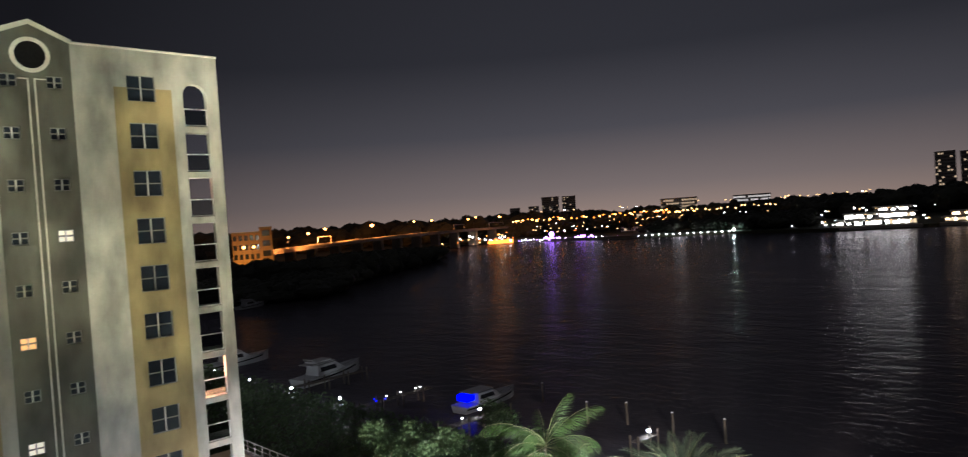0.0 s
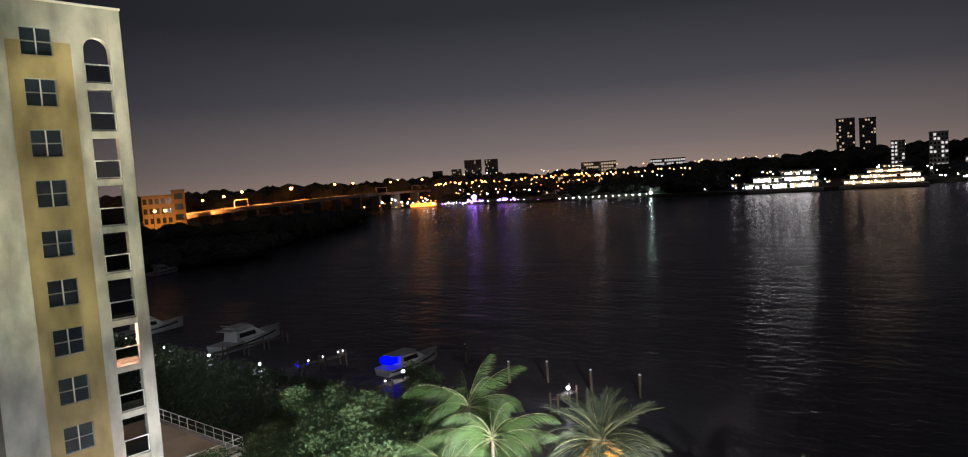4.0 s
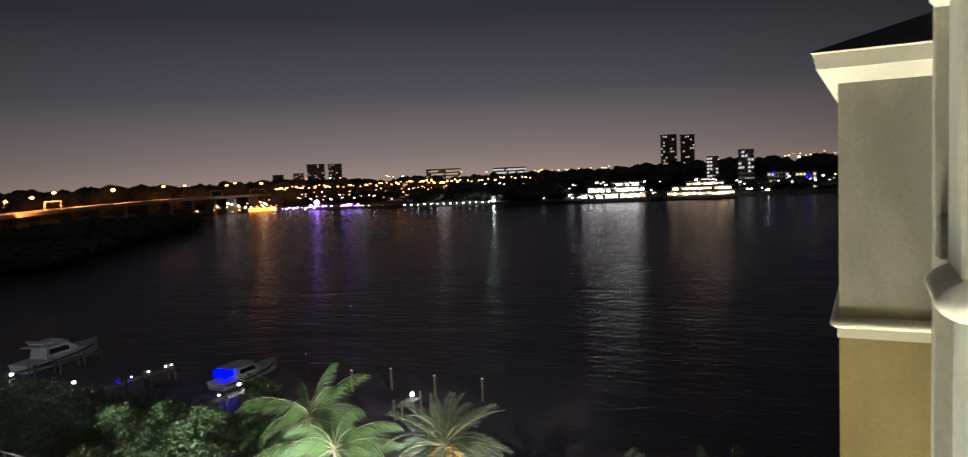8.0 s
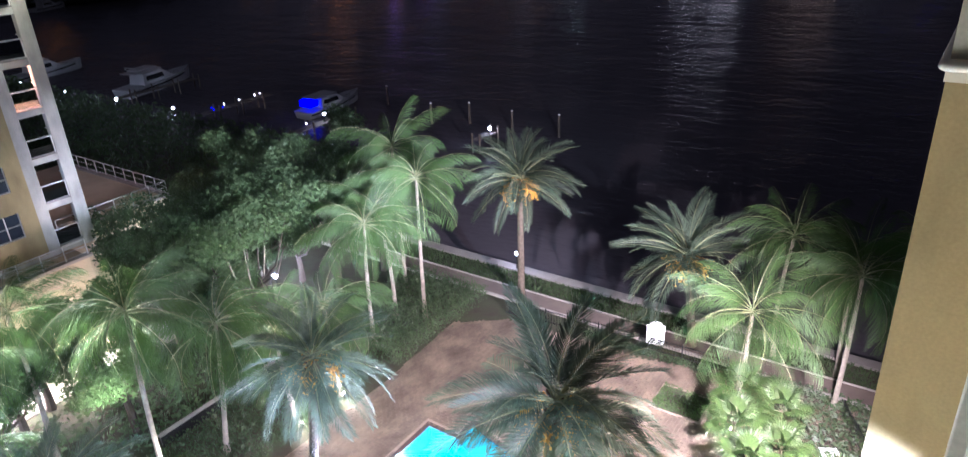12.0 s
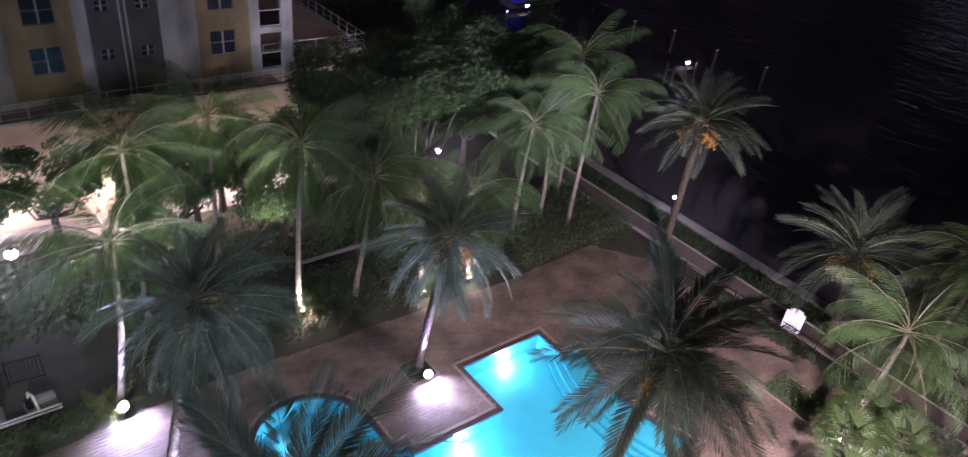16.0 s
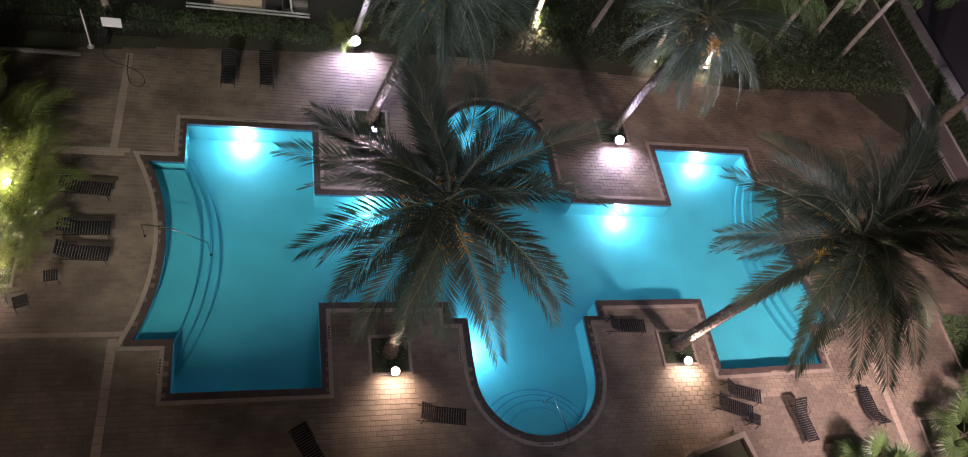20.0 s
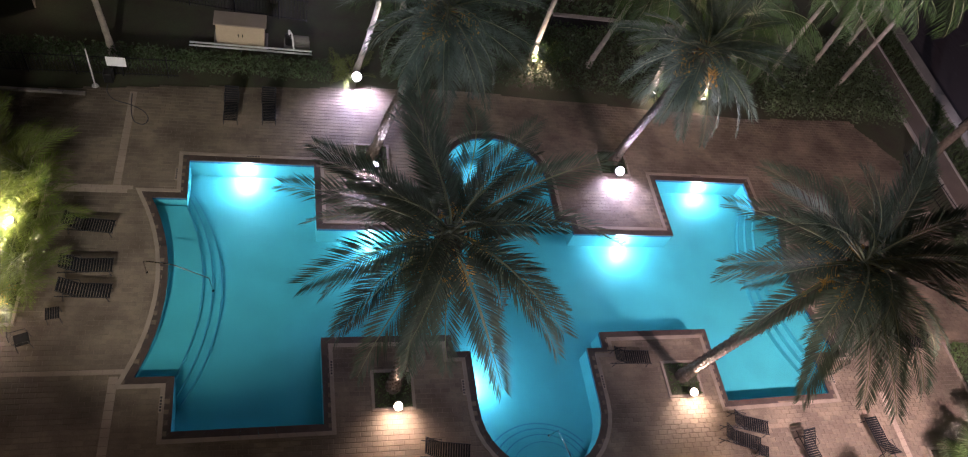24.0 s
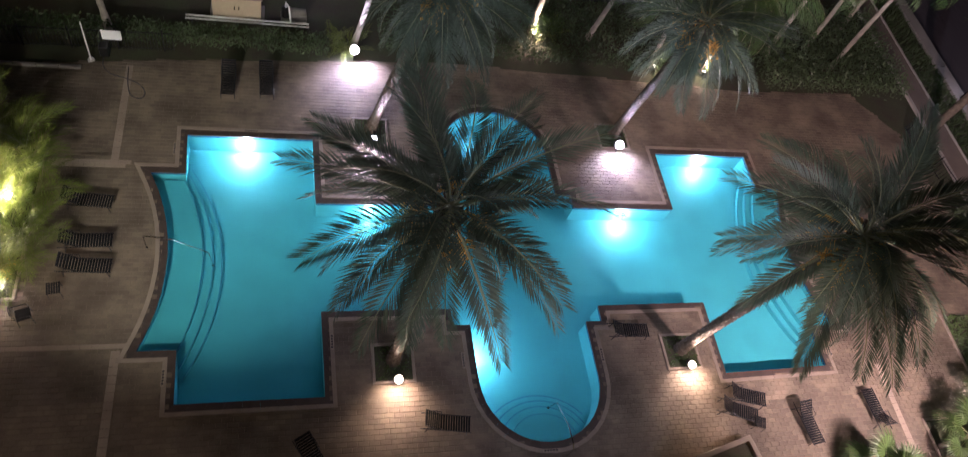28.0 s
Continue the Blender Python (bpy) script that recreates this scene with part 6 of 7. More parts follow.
def build_chair():
    t = thing("patio_chair", "cast metal patio chair with arms", "chair", "patio chairs")
    seat = Mesh()
    seat.box(-0.24, 0.24, -0.24, 0.24, 0.42, 0.45, bevel=0.012)
    part("seat", seat, M_STRAP, t)
    back = Mesh()
    for k in range(6):
        x = -0.22 + k * 0.088
        back.tube([(x, 0.23, 0.45), (x, 0.32, 0.88)], 0.011, 5)
    back.tube([(-0.24, 0.32, 0.88), (0, 0.34, 0.93), (0.24, 0.32, 0.88)], 0.016, 6)
    part("backrest", back, M_DARKMETAL, t)
    for sx in (-0.23, 0.23):
        for sy in (-0.22, 0.22):
            g = Mesh()
            g.tube([(sx, sy, 0.43), (sx * 1.12, sy * 1.15, 0)], 0.015, 6)
            part("leg", g, M_DARKMETAL, t)
        a = Mesh()
        a.tube([(sx * 1.1, 0.28, 0.68), (sx * 1.15, -0.2, 0.66), (sx * 1.1, -0.22, 0.43)], 0.015, 6)
        part("armrest", a, M_DARKMETAL, t)
    return t


chair = build_chair()
chair.matrix_basis = pose(-9.1, 12.85, 0.022, 0, 0, 110)
copy_thing(chair, pose(-10.3, 12.2, 0.022, 0, 0, 200))

# low planters and beds on the terrace
for k, (px, py, pw, ph) in enumerate(PLANTERS):
    t = thing("planter_bed", "low stone-edged planting bed sunk in the terrace", "planter", "terrace beds", Matrix.Translation((px, py, 0)))
    for x0, x1, y0, y1 in ((-pw, pw, -ph, -ph + 0.12), (-pw, pw, ph - 0.12, ph), (-pw, -pw + 0.12, -ph + 0.12, ph - 0.12), (pw - 0.12, pw, -ph + 0.12, ph - 0.12)):
        e_ = Mesh()
        e_.box(x0, x1, y0, y1, -0.02, 0.09, bevel=0.012)
        part("edging", e_, M_COPING, t)
    so = Mesh()
    so.box(-pw + 0.12, pw - 0.12, -ph + 0.12, ph - 0.12, -0.02, 0.045)
    part("soil", so, M_LAWN, t, "dark soil")

# low walled bed by the steps near the loungers
lw = thing("low_wall", "low rendered garden wall with a thin stone cap round dark soil", "wall", at=pose(17.6, 5.9, 0, 0, 0, 14))
for x0, x1, y0, y1 in ((-1.6, 1.1, 0.3, 0.45), (-1.6, 1.1, -1.6, -1.45), (-1.6, -1.45, -1.45, 0.3), (0.95, 1.1, -1.45, 0.3)):
    w1, w2 = Mesh(), Mesh()
    w1.box(x0, x1, y0, y1, -0.02, 0.5)
    side_wall = part("side", w1, M_BEIGE, lw)
    w2.box(x0 - 0.03, x1 + 0.03, y0 - 0.03, y1 + 0.03, 0.502, 0.55, bevel=0.012)
    part("cap", w2, M_COPING, side_wall, "stone cap")
w3 = Mesh()
w3.box(-1.45, 0.95, -1.45, 0.3, -0.02, 0.3)
part("soil", w3, M_LAWN, lw, "dark soil")


# ---- writing on the pool edge: plain bars ----
def depth_mark(x, y, a):
    t = thing("depth_marker", "pale depth marker tile with dark marks in the pool edge", "marker", "depth markers", pose(x, y, 0.024, 0, 0, a))
    b = Mesh()
    b.box(-0.34, 0.34, -0.06, 0.06, 0.02, 0.026)
    part("tile", b, M_BAND, t)
    for k in range(5):
        c = Mesh()
        c.box(-0.28 + k * 0.12, -0.2 + k * 0.12, -0.035, 0.035, 0.0262, 0.029)
        part("bar", c, M_INK, t)


for x, y, a in ((1.75, 11.6, 90), (6.95, 10.6, 90), (13.05, 10.6, 90), (-4.3, 10.4, 90), (-4.75, 20.9, 90), (24.55, 10.4, 90), (10.0, 6.75, 0), (-1.6, 22.05, 0), (21.2, 22.05, 0)):
    depth_mark(x, y, a)

# ---- sign, fence and shrubs at the promenade ----
sg = thing("notice_sign", "white notice board with clipped corners on two posts", "sign", at=pose(37.3, 13.8, 0, 0, 0, -70))
sb = Mesh()
w_, h_ = 0.56, 1.6
outl = [(-w_, 0.12), (-w_ + 0.12, 0), (w_ - 0.12, 0), (w_, 0.12), (w_, h_ - 0.22), (w_ - 0.16, h_ - 0.2), (w_ - 0.2, h_ - 0.04), (0.2, h_), (0, h_ + 0.05), (-0.2, h_), (-w_ + 0.2, h_ - 0.04), (-w_ + 0.16, h_ - 0.2), (-w_, h_ - 0.22)]
sb.face([(x, -0.03, 0.5 + z) for x, z in outl])
sb.face([(x, 0.03, 0.5 + z) for x, z in outl][::-1])
for (xa, za), (xb, zb) in zip(outl, outl[1:] + outl[:1]):
    sb.face([(xa, -0.03, 0.5 + za), (xa, 0.03, 0.5 + za), (xb, 0.03, 0.5 + zb), (xb, -0.03, 0.5 + zb)])
part("board", sb, M_SIGN, sg, "white board")
for k, (x0, x1, z) in enumerate(((-0.3, 0.3, 0.92), (-0.36, 0.36, 0.82), (-0.25, 0.25, 0.72))):
    bar = Mesh()
    bar.box(x0, x1, -0.034, -0.031, z, z + 0.03)
    part("text_bar", bar, M_INK, sg)
for x in (-0.4, 0.4):
    p_ = Mesh()
    p_.box(x - 0.03, x + 0.03, 0.031, 0.09, -0.05, 1.7)
    part("post", p_, M_DARKMETAL, sg)


def iron_fence(p, q, h, step=0.16, label="black iron fence with thin upright bars"):
    p, q = Vector(p), Vector(q)
    d = (q - p)
    n = int(d.length / step)
    t = thing("iron_fence", label, "fence", "iron fences", Matrix.Translation((*p, 0)))
    ang = math.atan2(d.y, d.x)
    rails = Mesh()
    rot = Matrix.Rotation(ang, 4, "Z")
    for z in (0.12, h - 0.12):
        rails.box(0, d.length, -0.018, 0.018, z, z + 0.035)
    part("rail", rails, M_DARKMETAL, t, at=rot)
    picket = Mesh()
    picket.box(-0.01, 0.01, -0.01, 0.01, 0.0, h)
    me = picket.data("picket", M_DARKMETAL)
    for i in range(n + 1):
        part("picket", me, None, t, at=rot @ Matrix.Translation((i * step, 0, 0)))
    for i in range(0, n + 1, 14):
        po = Mesh()
        po.box(-0.03, 0.03, -0.03, 0.03, -0.05, h + 0.08)
        part("post", po, M_DARKMETAL, t, at=rot @ Matrix.Translation((i * step, 0, 0)))


iron_fence((37.35, 9.2), (36.9, 18.6), 1.05, 0.2)
iron_fence((36.9, 18.6), (36.3, 24.5), 1.05, 0.2)
iron_fence((-13.5, 26.45), (-5.2, 26.75), 1.2, 0.14)
hedge("small rounded shrubs along the iron fence", 36.2, 36.8, 10.0, 18.4, 0.45, 11, 240, 0.09, M_LEAF, "shrub_row")

# notice on the iron fence, hose, tan cabinet
nb = thing("notice_plate", "small white notice plate on the iron fence", "sign", at=pose(-7.8, 26.62, 0.9))
n1 = Mesh()
n1.box(-0.42, 0.42, -0.03, 0.0, -0.28, 0.28, bevel=0.008)
part("plate", n1, M_SIGN, nb)
hose = thing("garden_hose", "dark garden hose lying in a loop on the terrace", "hose", at=Matrix.Translation((-7.6, 25.4, 0.04)))
hm_ = Mesh()
hp = [(-0.6, 0.6, 0.01), (-0.55, 0.1, 0.01), (-0.2, -0.35, 0.01), (0.5, -0.6, 0.01), (1.1, -0.95, 0.01), (1.35, -1.4, 0.01), (1.2, -1.75, 0.01), (0.8, -1.6, 0.01), (0.62, -1.1, 0.012), (0.55, -0.55, 0.035), (0.5, 0.2, 0.01)]
fine = []
for i in range(len(hp) - 1):
    for k in range(5):
        s = k / 5
        p0, p1, p2, p3 = (Vector(hp[min(max(i + o, 0), len(hp) - 1)]) for o in (-1, 0, 1, 2))
        fine.append(0.5 * ((2 * p1) + (p2 - p0) * s + (2 * p0 - 5 * p1 + 4 * p2 - p3) * s * s + (3 * p1 - p0 - 3 * p2 + p3) * s ** 3))
hm_.tube(fine, 0.022, 6)
part("hose_line", hm_, M_INK, hose, smooth=True)
hb = Mesh()
hb.box(-0.75, -0.35, 0.65, 1.1, 0.0, 0.55, bevel=0.03)
part("hose_reel", hb, M_DARKMETAL, hose, "dark hose reel box")
cb = thing("service_cabinet", "tan double-door service cabinet on a concrete pad", "cabinet", at=Matrix.Translation((-2.5, 29.6, 0)))
c1, c2 = Mesh(), Mesh()
c1.box(-1.15, 1.15, -0.35, 0.45, 0.1, 1.35, bevel=0.02)
part("body", c1, M_BEIGE, cb)
c2.box(-1.25, 1.25, -0.45, 0.55, 1.352, 1.43, bevel=0.02)
part("lid", c2, M_BAND, cb, "pale lid")
for x0 in (-1.08, 0.02):
    d_ = Mesh()
    d_.box(x0, x0 + 1.06, -0.375, -0.352, 0.18, 1.28)
    dd = part("door", d_, M_BEIGE, cb)
    hd_ = Mesh()
    hd_.box(x0 + (0.96 if x0 < 0 else 0.06), x0 + (1.0 if x0 < 0 else 0.1), -0.40, -0.377, 0.65, 0.85)
    part("handle", hd_, M_STEEL, dd)
pad = Mesh()
pad.box(-1.3, 1.3, -0.5, 0.7, -0.04, 0.1)
part("pad", pad, M_CONC, cb, "pale concrete kerb and pad")
for dy in (-0.12, 0.1):
    pp_ = thing("water_pipe", "white plastic pipe running along the ground by the cabinet", "pipe", "pool pipes", Matrix.Translation((-4.9, 28.95 + dy, 0.24)))
    pm_ = Mesh()
    pm_.tube([(0, 0, 0), (1.6, 0, 0), (4.2, 0, 0), (5.9, 0, 0)], 0.045, 8)
    part("pipe", pm_, M_SIGN, pp_)
    for x in (0.3, 2.4, 4.6):
        sm = Mesh()
        sm.box(x - 0.04, x + 0.04, -0.06, 0.06, -0.26, -0.04)
        part("support", sm, M_DARKMETAL, pp_)
pu = thing("pool_pump", "grey pool pump with a valve stub beside the cabinet", "pump", at=Matrix.Translation((0.1, 29.7, 0)))
pb = Mesh()
pb.tube([(0, 0, 0.35), (0.75, 0.05, 0.35)], [0.24, 0.2], 12)
part("motor", pb, M_SEAWALL, pu)
pb = Mesh()
pb.tube([(-0.25, 0, 0.1), (-0.25, 0, 0.62), (-0.25, 0, 0.66)], [0.22, 0.22, 0.12], 12)
part("strainer", pb, M_DARKMETAL, pu)
pb = Mesh()
pb.box(-0.5, 0.8, -0.3, 0.35, -0.04, 0.1, bevel=0.02)
part("base", pb, M_CONC, pu)
pb = Mesh()
pb.tube([(-0.25, 0, 0.6), (-0.25, 0, 0.95), (-0.1, -0.3, 0.95), (0.0, -0.6, 0.25)], 0.05, 8)
part("riser", pb, M_SIGN, pu)
iron_fence((-7.4, 32.3), (0.8, 31.5), 1.5, 0.16)
um = thing("white_pole", "slim white metal pole standing at the terrace edge", "pole", at=Matrix.Translation((-8.7, 25.85, 0)))
pb = Mesh()
pb.tube([(0, 0, 0.05), (0, 0, 2.2), (0, 0, 2.3)], [0.035, 0.03, 0.008], 8)
part("shaft", pb, M_RAIL, um)
pb = Mesh()
pb.tube([(0, 0, -0.02), (0, 0, 0.06)], [0.16, 0.14], 12)
part("foot", pb, M_RAIL, um)
bk = thing("bed_kerb", "low pale kerb along the planting bed", "kerb", at=Matrix.Translation((-12.6, 25.3, 0)))
for k in range(4):
    pb = Mesh()
    pb.box(k * 0.9, k * 0.9 + 0.88, -0.08, 0.08, -0.03, 0.14, bevel=0.015)
    part("kerbstone", pb, M_CONC, bk)
ks = thing("meter_cabinet", "tan metal meter cabinet with an open lit door", "cabinet", at=pose(-11.7, 31.6, 0, 0, 0, 12))
pb = Mesh()
pb.box(-0.5, 0.5, 0.05, 0.5, -0.03, 1.6, bevel=0.02)
part("body", pb, M_BEIGE, ks)
pb = Mesh()
pb.box(-0.42, 0.42, 0.0, 0.045, 0.2, 1.5, bevel=0.01)
part("panel", pb, M_SIGN, ks, "pale inner panel")
for k in range(3):
    pb = Mesh()
    pb.box(-0.3 + k * 0.22, -0.14 + k * 0.22, -0.05, -0.002, 0.5, 1.2, bevel=0.01)
    part("meter", pb, M_DARKMETAL, ks)
pb = Mesh()
pb.box(-0.56, -0.505, -0.75, 0.05, 0.0, 1.58, bevel=0.01)
part("door", pb, M_BEIGE, ks)
# unseen lamp added to light the cabinet; its real source is unknown
lamp("wall_light", "POINT", (-11.6, 31.1, 1.9), 60, (1.0, 0.82, 0.5), 0.06)
# dark body with a pale cap, made up in place of a fence rail
gw = thing("garden_wall", "low dark panel with a pale cap standing in for a fence rail behind the palms", "wall", at=Matrix.Translation((0, 0, 0)))
gwm, gwc = Mesh(), Mesh()
gwm.box(15.0, 23.6, 33.3, 33.5, -0.05, 0.7)
part("body", gwm, M_DARKMETAL, gw)
gwc.box(14.95, 23.65, 33.24, 33.56, 0.702, 0.78, bevel=0.015)
part("cap", gwc, M_CONC, gw, "pale cap")


# ---- fan palms and low lit plants ----
def fan_leaf(name, n, size, seed):
    r = random.Random(seed)
    m = Mesh()
    m.tube([(0, 0, 0), (size * 0.9, 0, size * 0.15)], [0.014, 0.01], 3, 1, False)
    o = Vector((size * 0.9, 0, size * 0.15))
    for i in range(n):
        a = radians(-125 + 250 * i / (n - 1))
        d = Vector((math.cos(a), math.sin(a), 0.15 - 0.1 * abs(math.sin(a)))).normalized()
        s = Vector((-math.sin(a), math.cos(a), 0.25 if i % 2 else -0.25)) * size * 0.034
        l = size * (0.95 - 0.25 * abs(a) / 2.2) * r.uniform(0.92, 1.05)
        m.face([o, o + d * l * 0.6 - s, o + d * l - Vector((0, 0, l * 0.25)), o + d * l * 0.6 + s])
    return m.data(name, [M_SHRUB, M_RACHIS])


FAN = [fan_leaf("fan_leaf", 30, 1.0, 3), fan_leaf("fan_leaf", 28, 0.88, 4)]


def fan_palm(x, y, h, seed, count=15):
    r = random.Random(seed)
    t = thing("fan_palm", "small lit fan palm with broad pleated green leaves", "palm tree", "fan palms", Matrix.Translation((x, y, 0)))
    tm = Mesh()
    tm.tube([(0, 0, -0.1), (0.03, 0.02, h * 0.5), (0, 0, h)], [0.13, 0.1, 0.09], 8)
    part("trunk", tm, M_TRUNK, t)
    for i in range(count):
        f = i / count
        at = Matrix.Translation((0, 0, h - 0.1)) @ Matrix.Rotation(i * 2.4, 4, "Z") @ Matrix.Rotation(-radians(75 - 100 * f + r.uniform(-8, 8)), 4, "Y") @ Matrix.Scale(r.uniform(0.85, 1.2), 4)
        part("leaf", FAN[i % 2], None, t, at=at)


for i, (x, y, h) in enumerate(((28.3, 5.6, 1.9), (30.2, 6.8, 2.4), (29.6, 4.4, 2.2), (26.6, 2.9, 2.0), (23.6, 4.4, 1.6), (31.8, 5.0, 2.8), (33.0, 7.4, 2.4), (27.6, 1.6, 2.6))):
    fan_palm(x, y, h, 60 + i)


def clump(x, y, h, seed, label, count=26, size=0.42, name="areca_clump"):
    """A clump of arching feather leaves."""
    r = random.Random(seed)
    t = thing(name, label, "shrub", "lit shrubs", Matrix.Translation((x, y, 0)))
    for i in range(count):
        f = (i + 0.5) / count
        at = Matrix.Translation((r.gauss(0, 0.25), r.gauss(0, 0.25), h * r.uniform(0.05, 0.5))) @ Matrix.Rotation(i * 2.4, 4, "Z") @ Matrix.Rotation(-radians(82 - 55 * f), 4, "Y") @ Matrix.Scale(size * r.uniform(0.8, 1.25), 4)
        part("leaf", ARECA_FRONDS[i % 5], None, t, at=at)


for i, (x, y, h, s) in enumerate(((-10.0, 18.0, 1.6, 0.5), (-9.8, 16.0, 1.4, 0.46), (-10.3, 19.8, 2.0, 0.6), (-10.0, 14.9, 0.8, 0.36), (-10.6, 13.9, 0.8, 0.35), (-11.6, 17.2, 2.4, 0.6), (-11.4, 21.0, 1.8, 0.5))):
    clump(x, y, h, 30 + i, "yellow-green areca palm clump lit by a garden lamp", 26, s)
for i, (x, y) in enumerate(((13.9, 30.1), (2.4, 27.6), (21.0, 28.9), (24.9, 29.4), (2.9, 27.9))):
    clump(x, y, 0.5, 50 + i, "small bright green shrub beside a floodlight", 16, 0.22, "floodlit_shrub")
hedge("flowering orange ground plants by the chairs", -11.3, -9.8, 14.3, 15.3, 0.4, 21, 150, 0.07, M_FRUIT, "flower_bed")
hedge("low green plants in the terrace beds", -11.9, -9.9, 15.2, 18.8, 0.5, 22, 130, 0.09, M_SHRUB, "bed_plants")
for k, (px, py, pw, ph) in enumerate(PLANTERS[1:5]):
    hedge("low plants round a palm's foot", px - pw + 0.15, px + pw - 0.15, py - ph + 0.15, py + ph - 0.15, 0.22, 23 + k, 110, 0.06, M_SHRUB, "bed_plants")


hedge("dark shrubs on the bank behind the marina quay", 30, 55, 60, 150, 2.6, 31, 5, 0.42, M_LEAF, "bank_shrubs")

# added white box and lamp standing in for a lit wall behind the trees
sh = thing("garden_shed", "added white block standing in for a brightly lit wall behind the trees", "shed", at=Matrix.Translation((30.4, 51.2, 0)))
sm_ = Mesh()
sm_.box(-1.8, 1.8, 0, 2.6, -0.1, 4.3)
part("wall", sm_, M_TRIM, sh)
sm_ = Mesh()
sm_.box(-2.0, 2.0, -0.25, 2.8, 4.302, 4.5, bevel=0.03)
part("roof", sm_, M_CONC, sh, "flat concrete roof")
sm_ = Mesh()
sm_.box(-0.5, 0.5, -0.05, -0.004, 0.0, 2.05, bevel=0.01)
part("door", sm_, M_WOOD, sh, "dark wooden door")
lamp("wall_light", "POINT", (30.4, 50.0, 3.4), 900, WHITE, 0.1)

# white table and iron fence at the corner of the building
iron_fence((33.0, 0.75), (36.6, 2.7), 1.1, 0.14)
wt = thing("white_table", "white slatted garden table beside the iron fence", "table", at=pose(31.8, 2.3, 0.022, 0, 0, 28))
for k in range(9):
    sm_ = Mesh()
    sm_.box(-0.9, 0.9, -0.45 + k * 0.1, -0.37 + k * 0.1, 0.72, 0.75, bevel=0.006)
    part("slat", sm_, M_SIGN, wt)
for sx in (-0.75, 0.75):
    for sy in (-0.35, 0.35):
        sm_ = Mesh()
        sm_.tube([(sx, sy, 0.0), (sx * 0.96, sy * 0.9, 0.72)], 0.025, 8)
        part("leg", sm_, M_SIGN, wt)

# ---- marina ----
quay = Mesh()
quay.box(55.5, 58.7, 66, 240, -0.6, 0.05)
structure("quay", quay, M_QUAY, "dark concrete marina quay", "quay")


def pier(x0, x1, y0, y1):
    t = thing("finger_pier", "narrow wooden finger pier over the dark water", "pier", "finger piers", Matrix.Translation((x0, y0, 0)))
    n = int((x1 - x0) / 0.5)
    pl = Mesh()
    pl.box(0, 0.47, 0, y1 - y0, -0.12, -0.06)
    me = pl.data("plank", M_WOOD)
    for i in range(n):
        part("plank", me, None, t, at=Matrix.Translation((i * 0.5, 0, 0)))
    for i in range(0, n + 1, 8):
        for yy in (0.05, y1 - y0 - 0.05):
            p_ = Mesh()
            p_.tube([(i * 0.5, yy, -3.0), (i * 0.5, yy, 0.7)], 0.13, 8)
            part("timber_post", p_, M_WOOD, t)


pier(58.7, 72.7, 91.2, 92.8)
pier(58.7, 70.7, 71.6, 73.2)
pier(58.7, 74.7, 113.0, 114.6)
for x, y in ((78, 57.3), (77.1, 49.8), (78, 43.3), (80.5, 74.5), (75.5, 62)):
    t = thing("mooring_pile", "tall weathered timber mooring pile in the water", "mooring pile", "mooring piles", Matrix.Translation((x, y, WATER_Z)))
    p_, c_ = Mesh(), Mesh()
    p_.tube([(0, 0, -1.5), (0.02, 0, 2.9)], [0.2, 0.16], 9)
    part("timber_post", p_, M_WOOD, t)
    c_.tube([(0.02, 0, 2.9), (0.02, 0, 3.05)], [0.2, 0.05], 9)
    part("cap", c_, M_SIGN, t, "pale cap")
for x, y in ((58.07, 95.6), (57.2, 109.0), (56.5, 122.7), (56.2, 137.0), (65.5, 72.4), (52.1, 86.2)):
    post_lamp(x, y, 1.05, G_WHITE, "low glowing white dock lamp", 0.2 if y != 86.2 else 0.1)
    if y != 86.2:
        lamp("dock_light", "POINT", (x, y, 1.4), 6, (1.0, 0.86, 0.70), 0.2)
post_lamp(71.0, 49.2, 0.6, G_WHITE, "small white lamp on a dock post", 0.2)
pier(68.0, 72.0, 48.6, 49.8)
for i, (x, y, g) in enumerate(((61.7, 91.3, G_BLUE), (62.2, 92.6, G_BLUE), (63.3, 91.3, G_BLUE), (64.5, 92.6, G_FARWHITE), (67.2, 92.6, G_FARWHITE), (70.2, 92.6, G_FARWHITE), (71.2, 92.6, G_FARWHITE), (62.7, 73.0, G_FARWHITE))):
    post_lamp(x, y, 0.35, g, "tiny blue pier light" if g is G_BLUE else "tiny white light on the finger pier", 0.11)


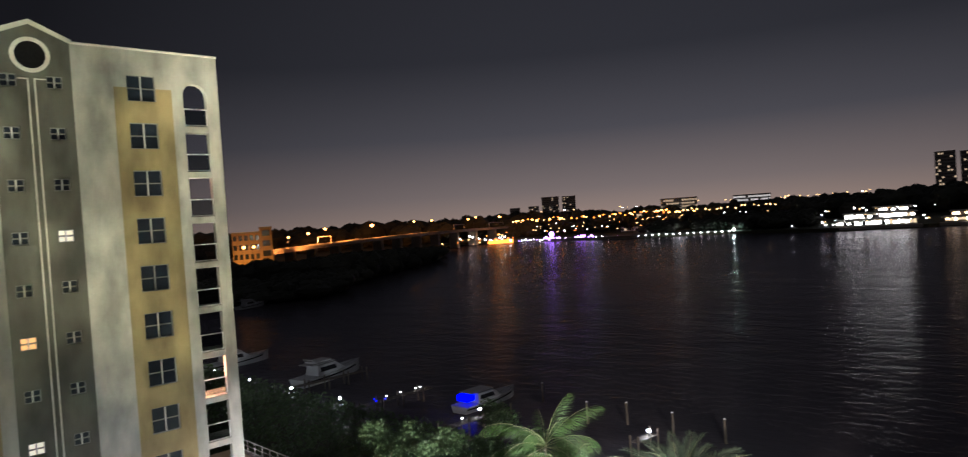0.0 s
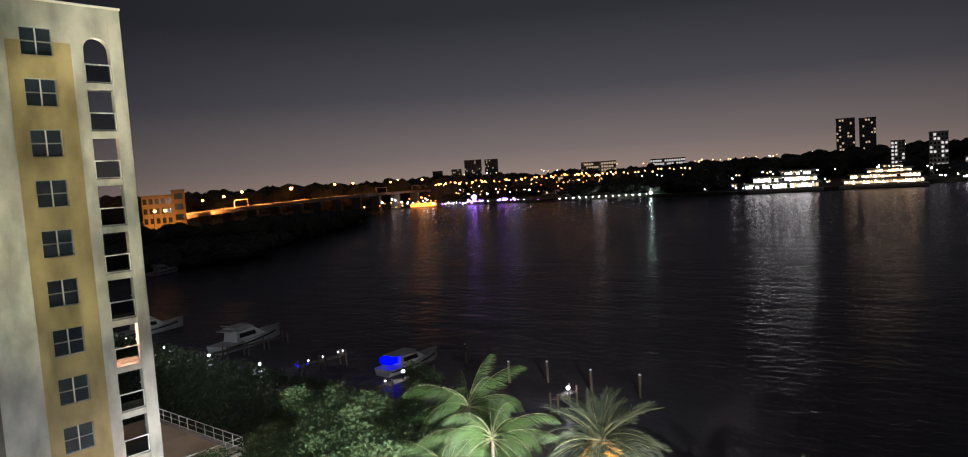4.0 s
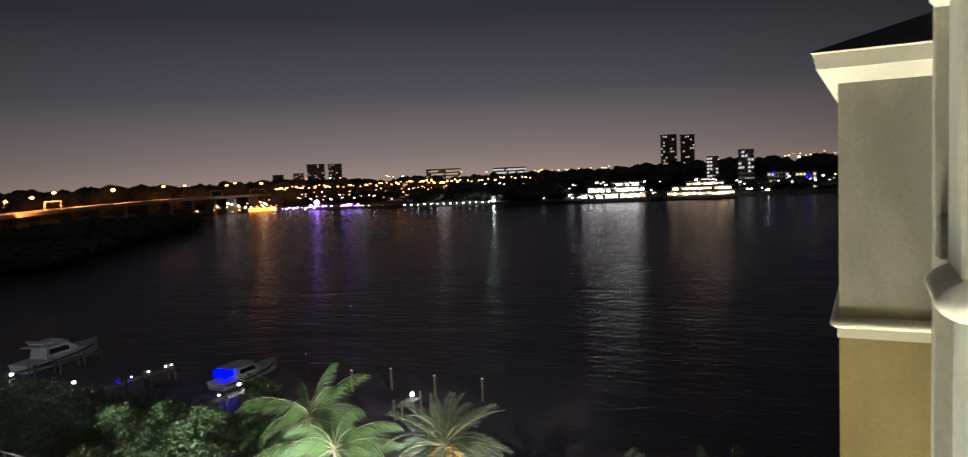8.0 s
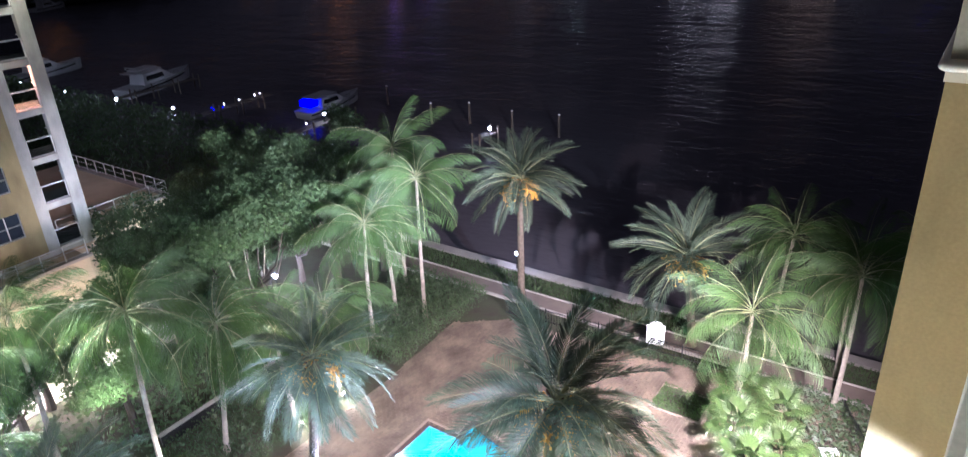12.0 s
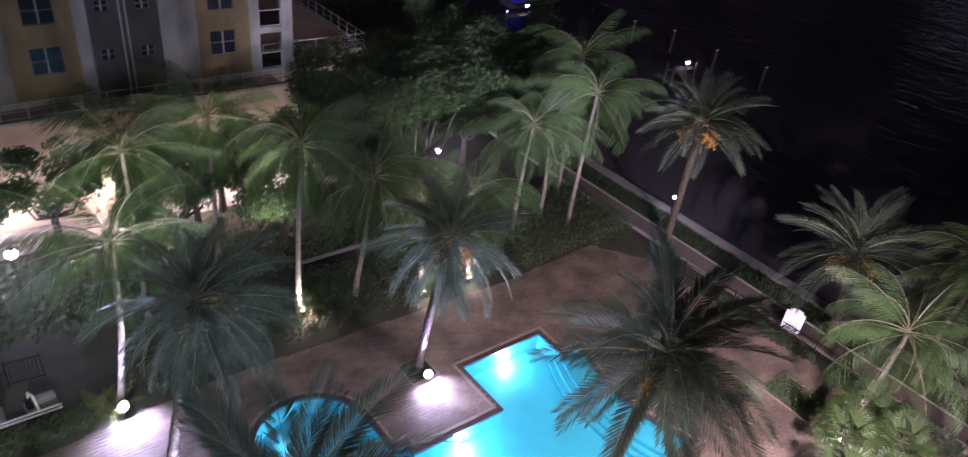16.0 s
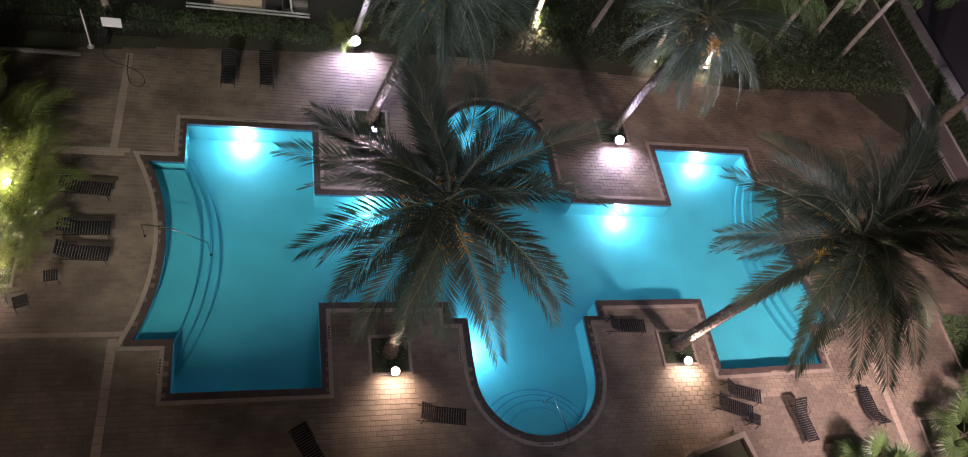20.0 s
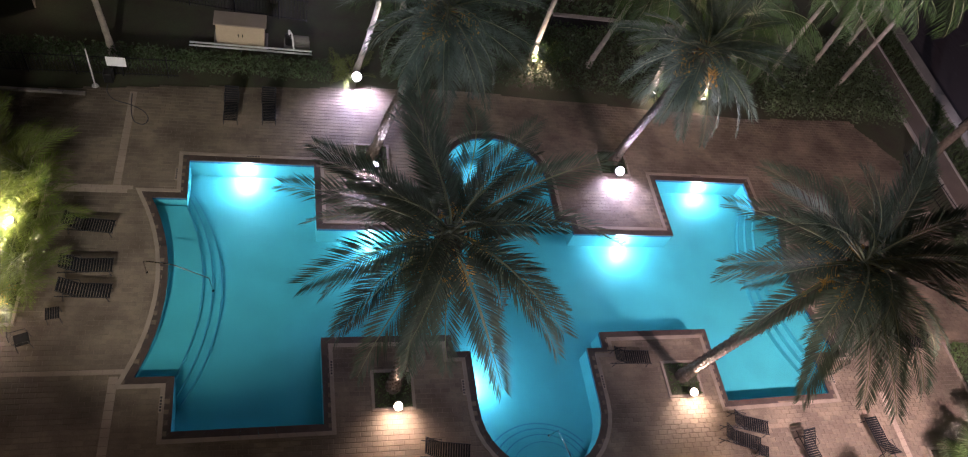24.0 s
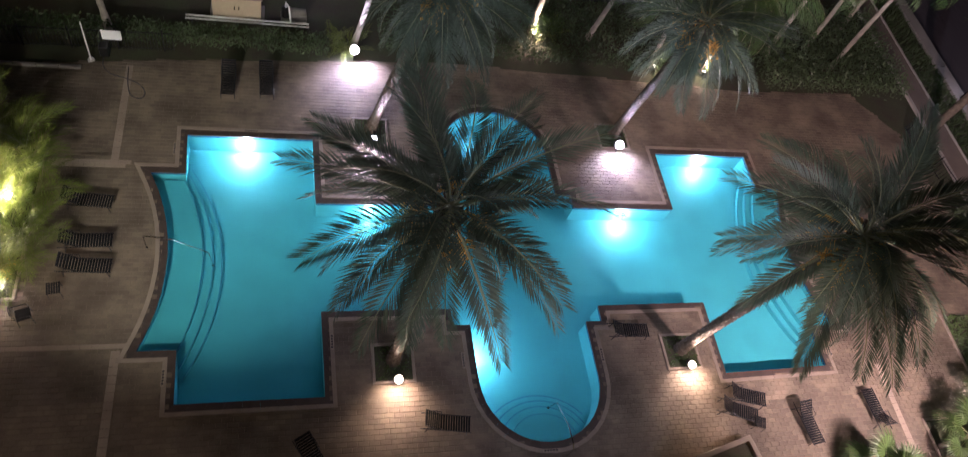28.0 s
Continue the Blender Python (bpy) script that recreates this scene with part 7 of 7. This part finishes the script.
def boat(x, y, a, length, beam, label, flybridge=False, blue=False):
    t = thing("motor_boat", label, "boat", "moored boats", pose(x, y, WATER_Z, 0, 0, a))
    L, B = length, beam / 2
    hull, deck = Mesh(), Mesh()
    rows, top = [], []
    for i in range(15):
        s = i / 14
        w = B * (0.92 + 0.08 * math.sin(math.pi * min(s * 1.6, 1))) * (1 if s < 0.5 else math.cos((s - 0.5) / 0.5 * math.pi / 2) ** 0.7)
        w = max(w, 0.02)
        h = L * (0.085 + 0.055 * s * s)
        px = L * s
        rows.append([(px - 0.3 * s, 0, -0.5 * (1 - s * s)), (px - 0.2 * s, -w * 0.72, -0.1), (px, -w, h)])
        top.append((px, w, h))
    hull.grid(rows)
    hull.grid([[(p[0], -p[1], p[2]) for p in r][::-1] for r in rows])
    hull.face([rows[0][0], rows[0][1], rows[0][2], (0, -rows[0][2][1], rows[0][2][2]), (0, -rows[0][1][1], rows[0][1][2])])
    part("hull", hull, M_HULL, t, "white hull", smooth=False)
    deck.grid([[(px, -w, h - 0.05) for px, w, h in top], [(px, w, h - 0.05) for px, w, h in top]])
    part("deck", deck, M_HULL, t, "white deck")
    stripe = Mesh()
    stripe.grid([[(px, -w * 1.005 - 0.01, h * 0.62) for px, w, h in top[:13]], [(px, -w * 1.005 - 0.012, h * 0.78) for px, w, h in top[:13]]])
    part("hull_window", stripe, M_DARKGLASS, t, "dark hull stripe")
    h0 = L * 0.09
    cab = Mesh()
    prof = [(0.22, 0.0), (0.24, 0.11), (0.50, 0.115), (0.64, 0.03), (0.74, 0.01)]
    for sgn in (-1, 1):
        cab.grid([[(L * s, sgn * B * 0.74, h0 - 0.1) for s, _ in prof], [(L * s, sgn * B * (0.66 if z > 0.05 else 0.7), h0 + L * z) for s, z in prof]])
    cab.grid([[(L * s, -B * (0.66 if z > 0.05 else 0.7), h0 + L * z) for s, z in prof], [(L * s, B * (0.66 if z > 0.05 else 0.7), h0 + L * z) for s, z in prof]])
    part("cabin", cab, M_HULL, t, "white cabin")
    ws = Mesh()
    for sgn in (-1, 1):
        ws.grid([[(L * s, sgn * (B * 0.72 + 0.02), h0 + L * 0.035) for s in (0.26, 0.4, 0.52)], [(L * s, sgn * (B * 0.68 + 0.02), h0 + L * 0.085) for s in (0.27, 0.4, 0.50)]])
    ws.face([(L * 0.515, -B * 0.6, h0 + L * 0.112), (L * 0.515, B * 0.6, h0 + L * 0.112), (L * 0.63, B * 0.62, h0 + L * 0.04), (L * 0.63, -B * 0.62, h0 + L * 0.04)])
    part("windscreen", ws, M_DARKGLASS, t, "dark windows")
    tp = Mesh()
    tp.box(L * 0.12, L * 0.5, -B * 0.72, B * 0.72, h0 + L * 0.125, h0 + L * 0.135, bevel=0.05)
    part("hardtop", tp, M_HULL, t, "white hardtop")
    if flybridge:
        fb = Mesh()
        fb.box(L * 0.2, L * 0.46, -B * 0.6, B * 0.6, h0 + L * 0.137, h0 + L * 0.158, bevel=0.1)
        part("flybridge", fb, M_HULL, t, "white flybridge")
        ar = Mesh()
        ar.tube([(L * 0.2, -B * 0.55, h0 + L * 0.155), (L * 0.17, -B * 0.5, h0 + L * 0.185), (L * 0.17, B * 0.5, h0 + L * 0.185), (L * 0.2, B * 0.55, h0 + L * 0.155)], 0.09, 6)
        part("radar_arch", ar, M_HULL, t, "white radar arch")
    if blue:
        en = Mesh()
        en.box(L * 0.05, L * 0.19, -B * 0.6, B * 0.6, h0 + L * 0.04, h0 + L * 0.12, bevel=0.12)
        part("canvas_enclosure", en, G_BLUE, t, "cockpit canvas glowing deep blue from inside")
    rl = Mesh()
    pts = [(px, -w * 0.95, h + 0.55) for px, w, h in top[8:]] + [(px, w * 0.95, h + 0.55) for px, w, h in top[8:][::-1]]
    rl.tube(pts, 0.025, 5)
    for p in pts[::2]:
        rl.tube([(p[0], p[1], p[2] - 0.6), p], 0.018, 4, 0, False)
    part("bow_rail", rl, M_STEEL, t, "steel bow rail")


boat(69.0, 80.8, 3, 12.4, 3.8, "white motor cruiser with a blue-lit cockpit moored at the pier", blue=True)
boat(64.0, 119.5, 14, 16.5, 4.6, "large white motor yacht moored at the quay", True)
boat(61.0, 152.0, 8, 15.0, 4.2, "white motor boat moored at the dark quay", True)
boat(118, 262, 20, 14.0, 4.0, "distant white motor boat at anchor in the bay", True)

# paving stones by the loungers, one by one
for x, y, dz in PAVER_SPOTS:
    part("paver", one_me, None, deck_ob, at=Matrix.Translation((x, y, dz)))
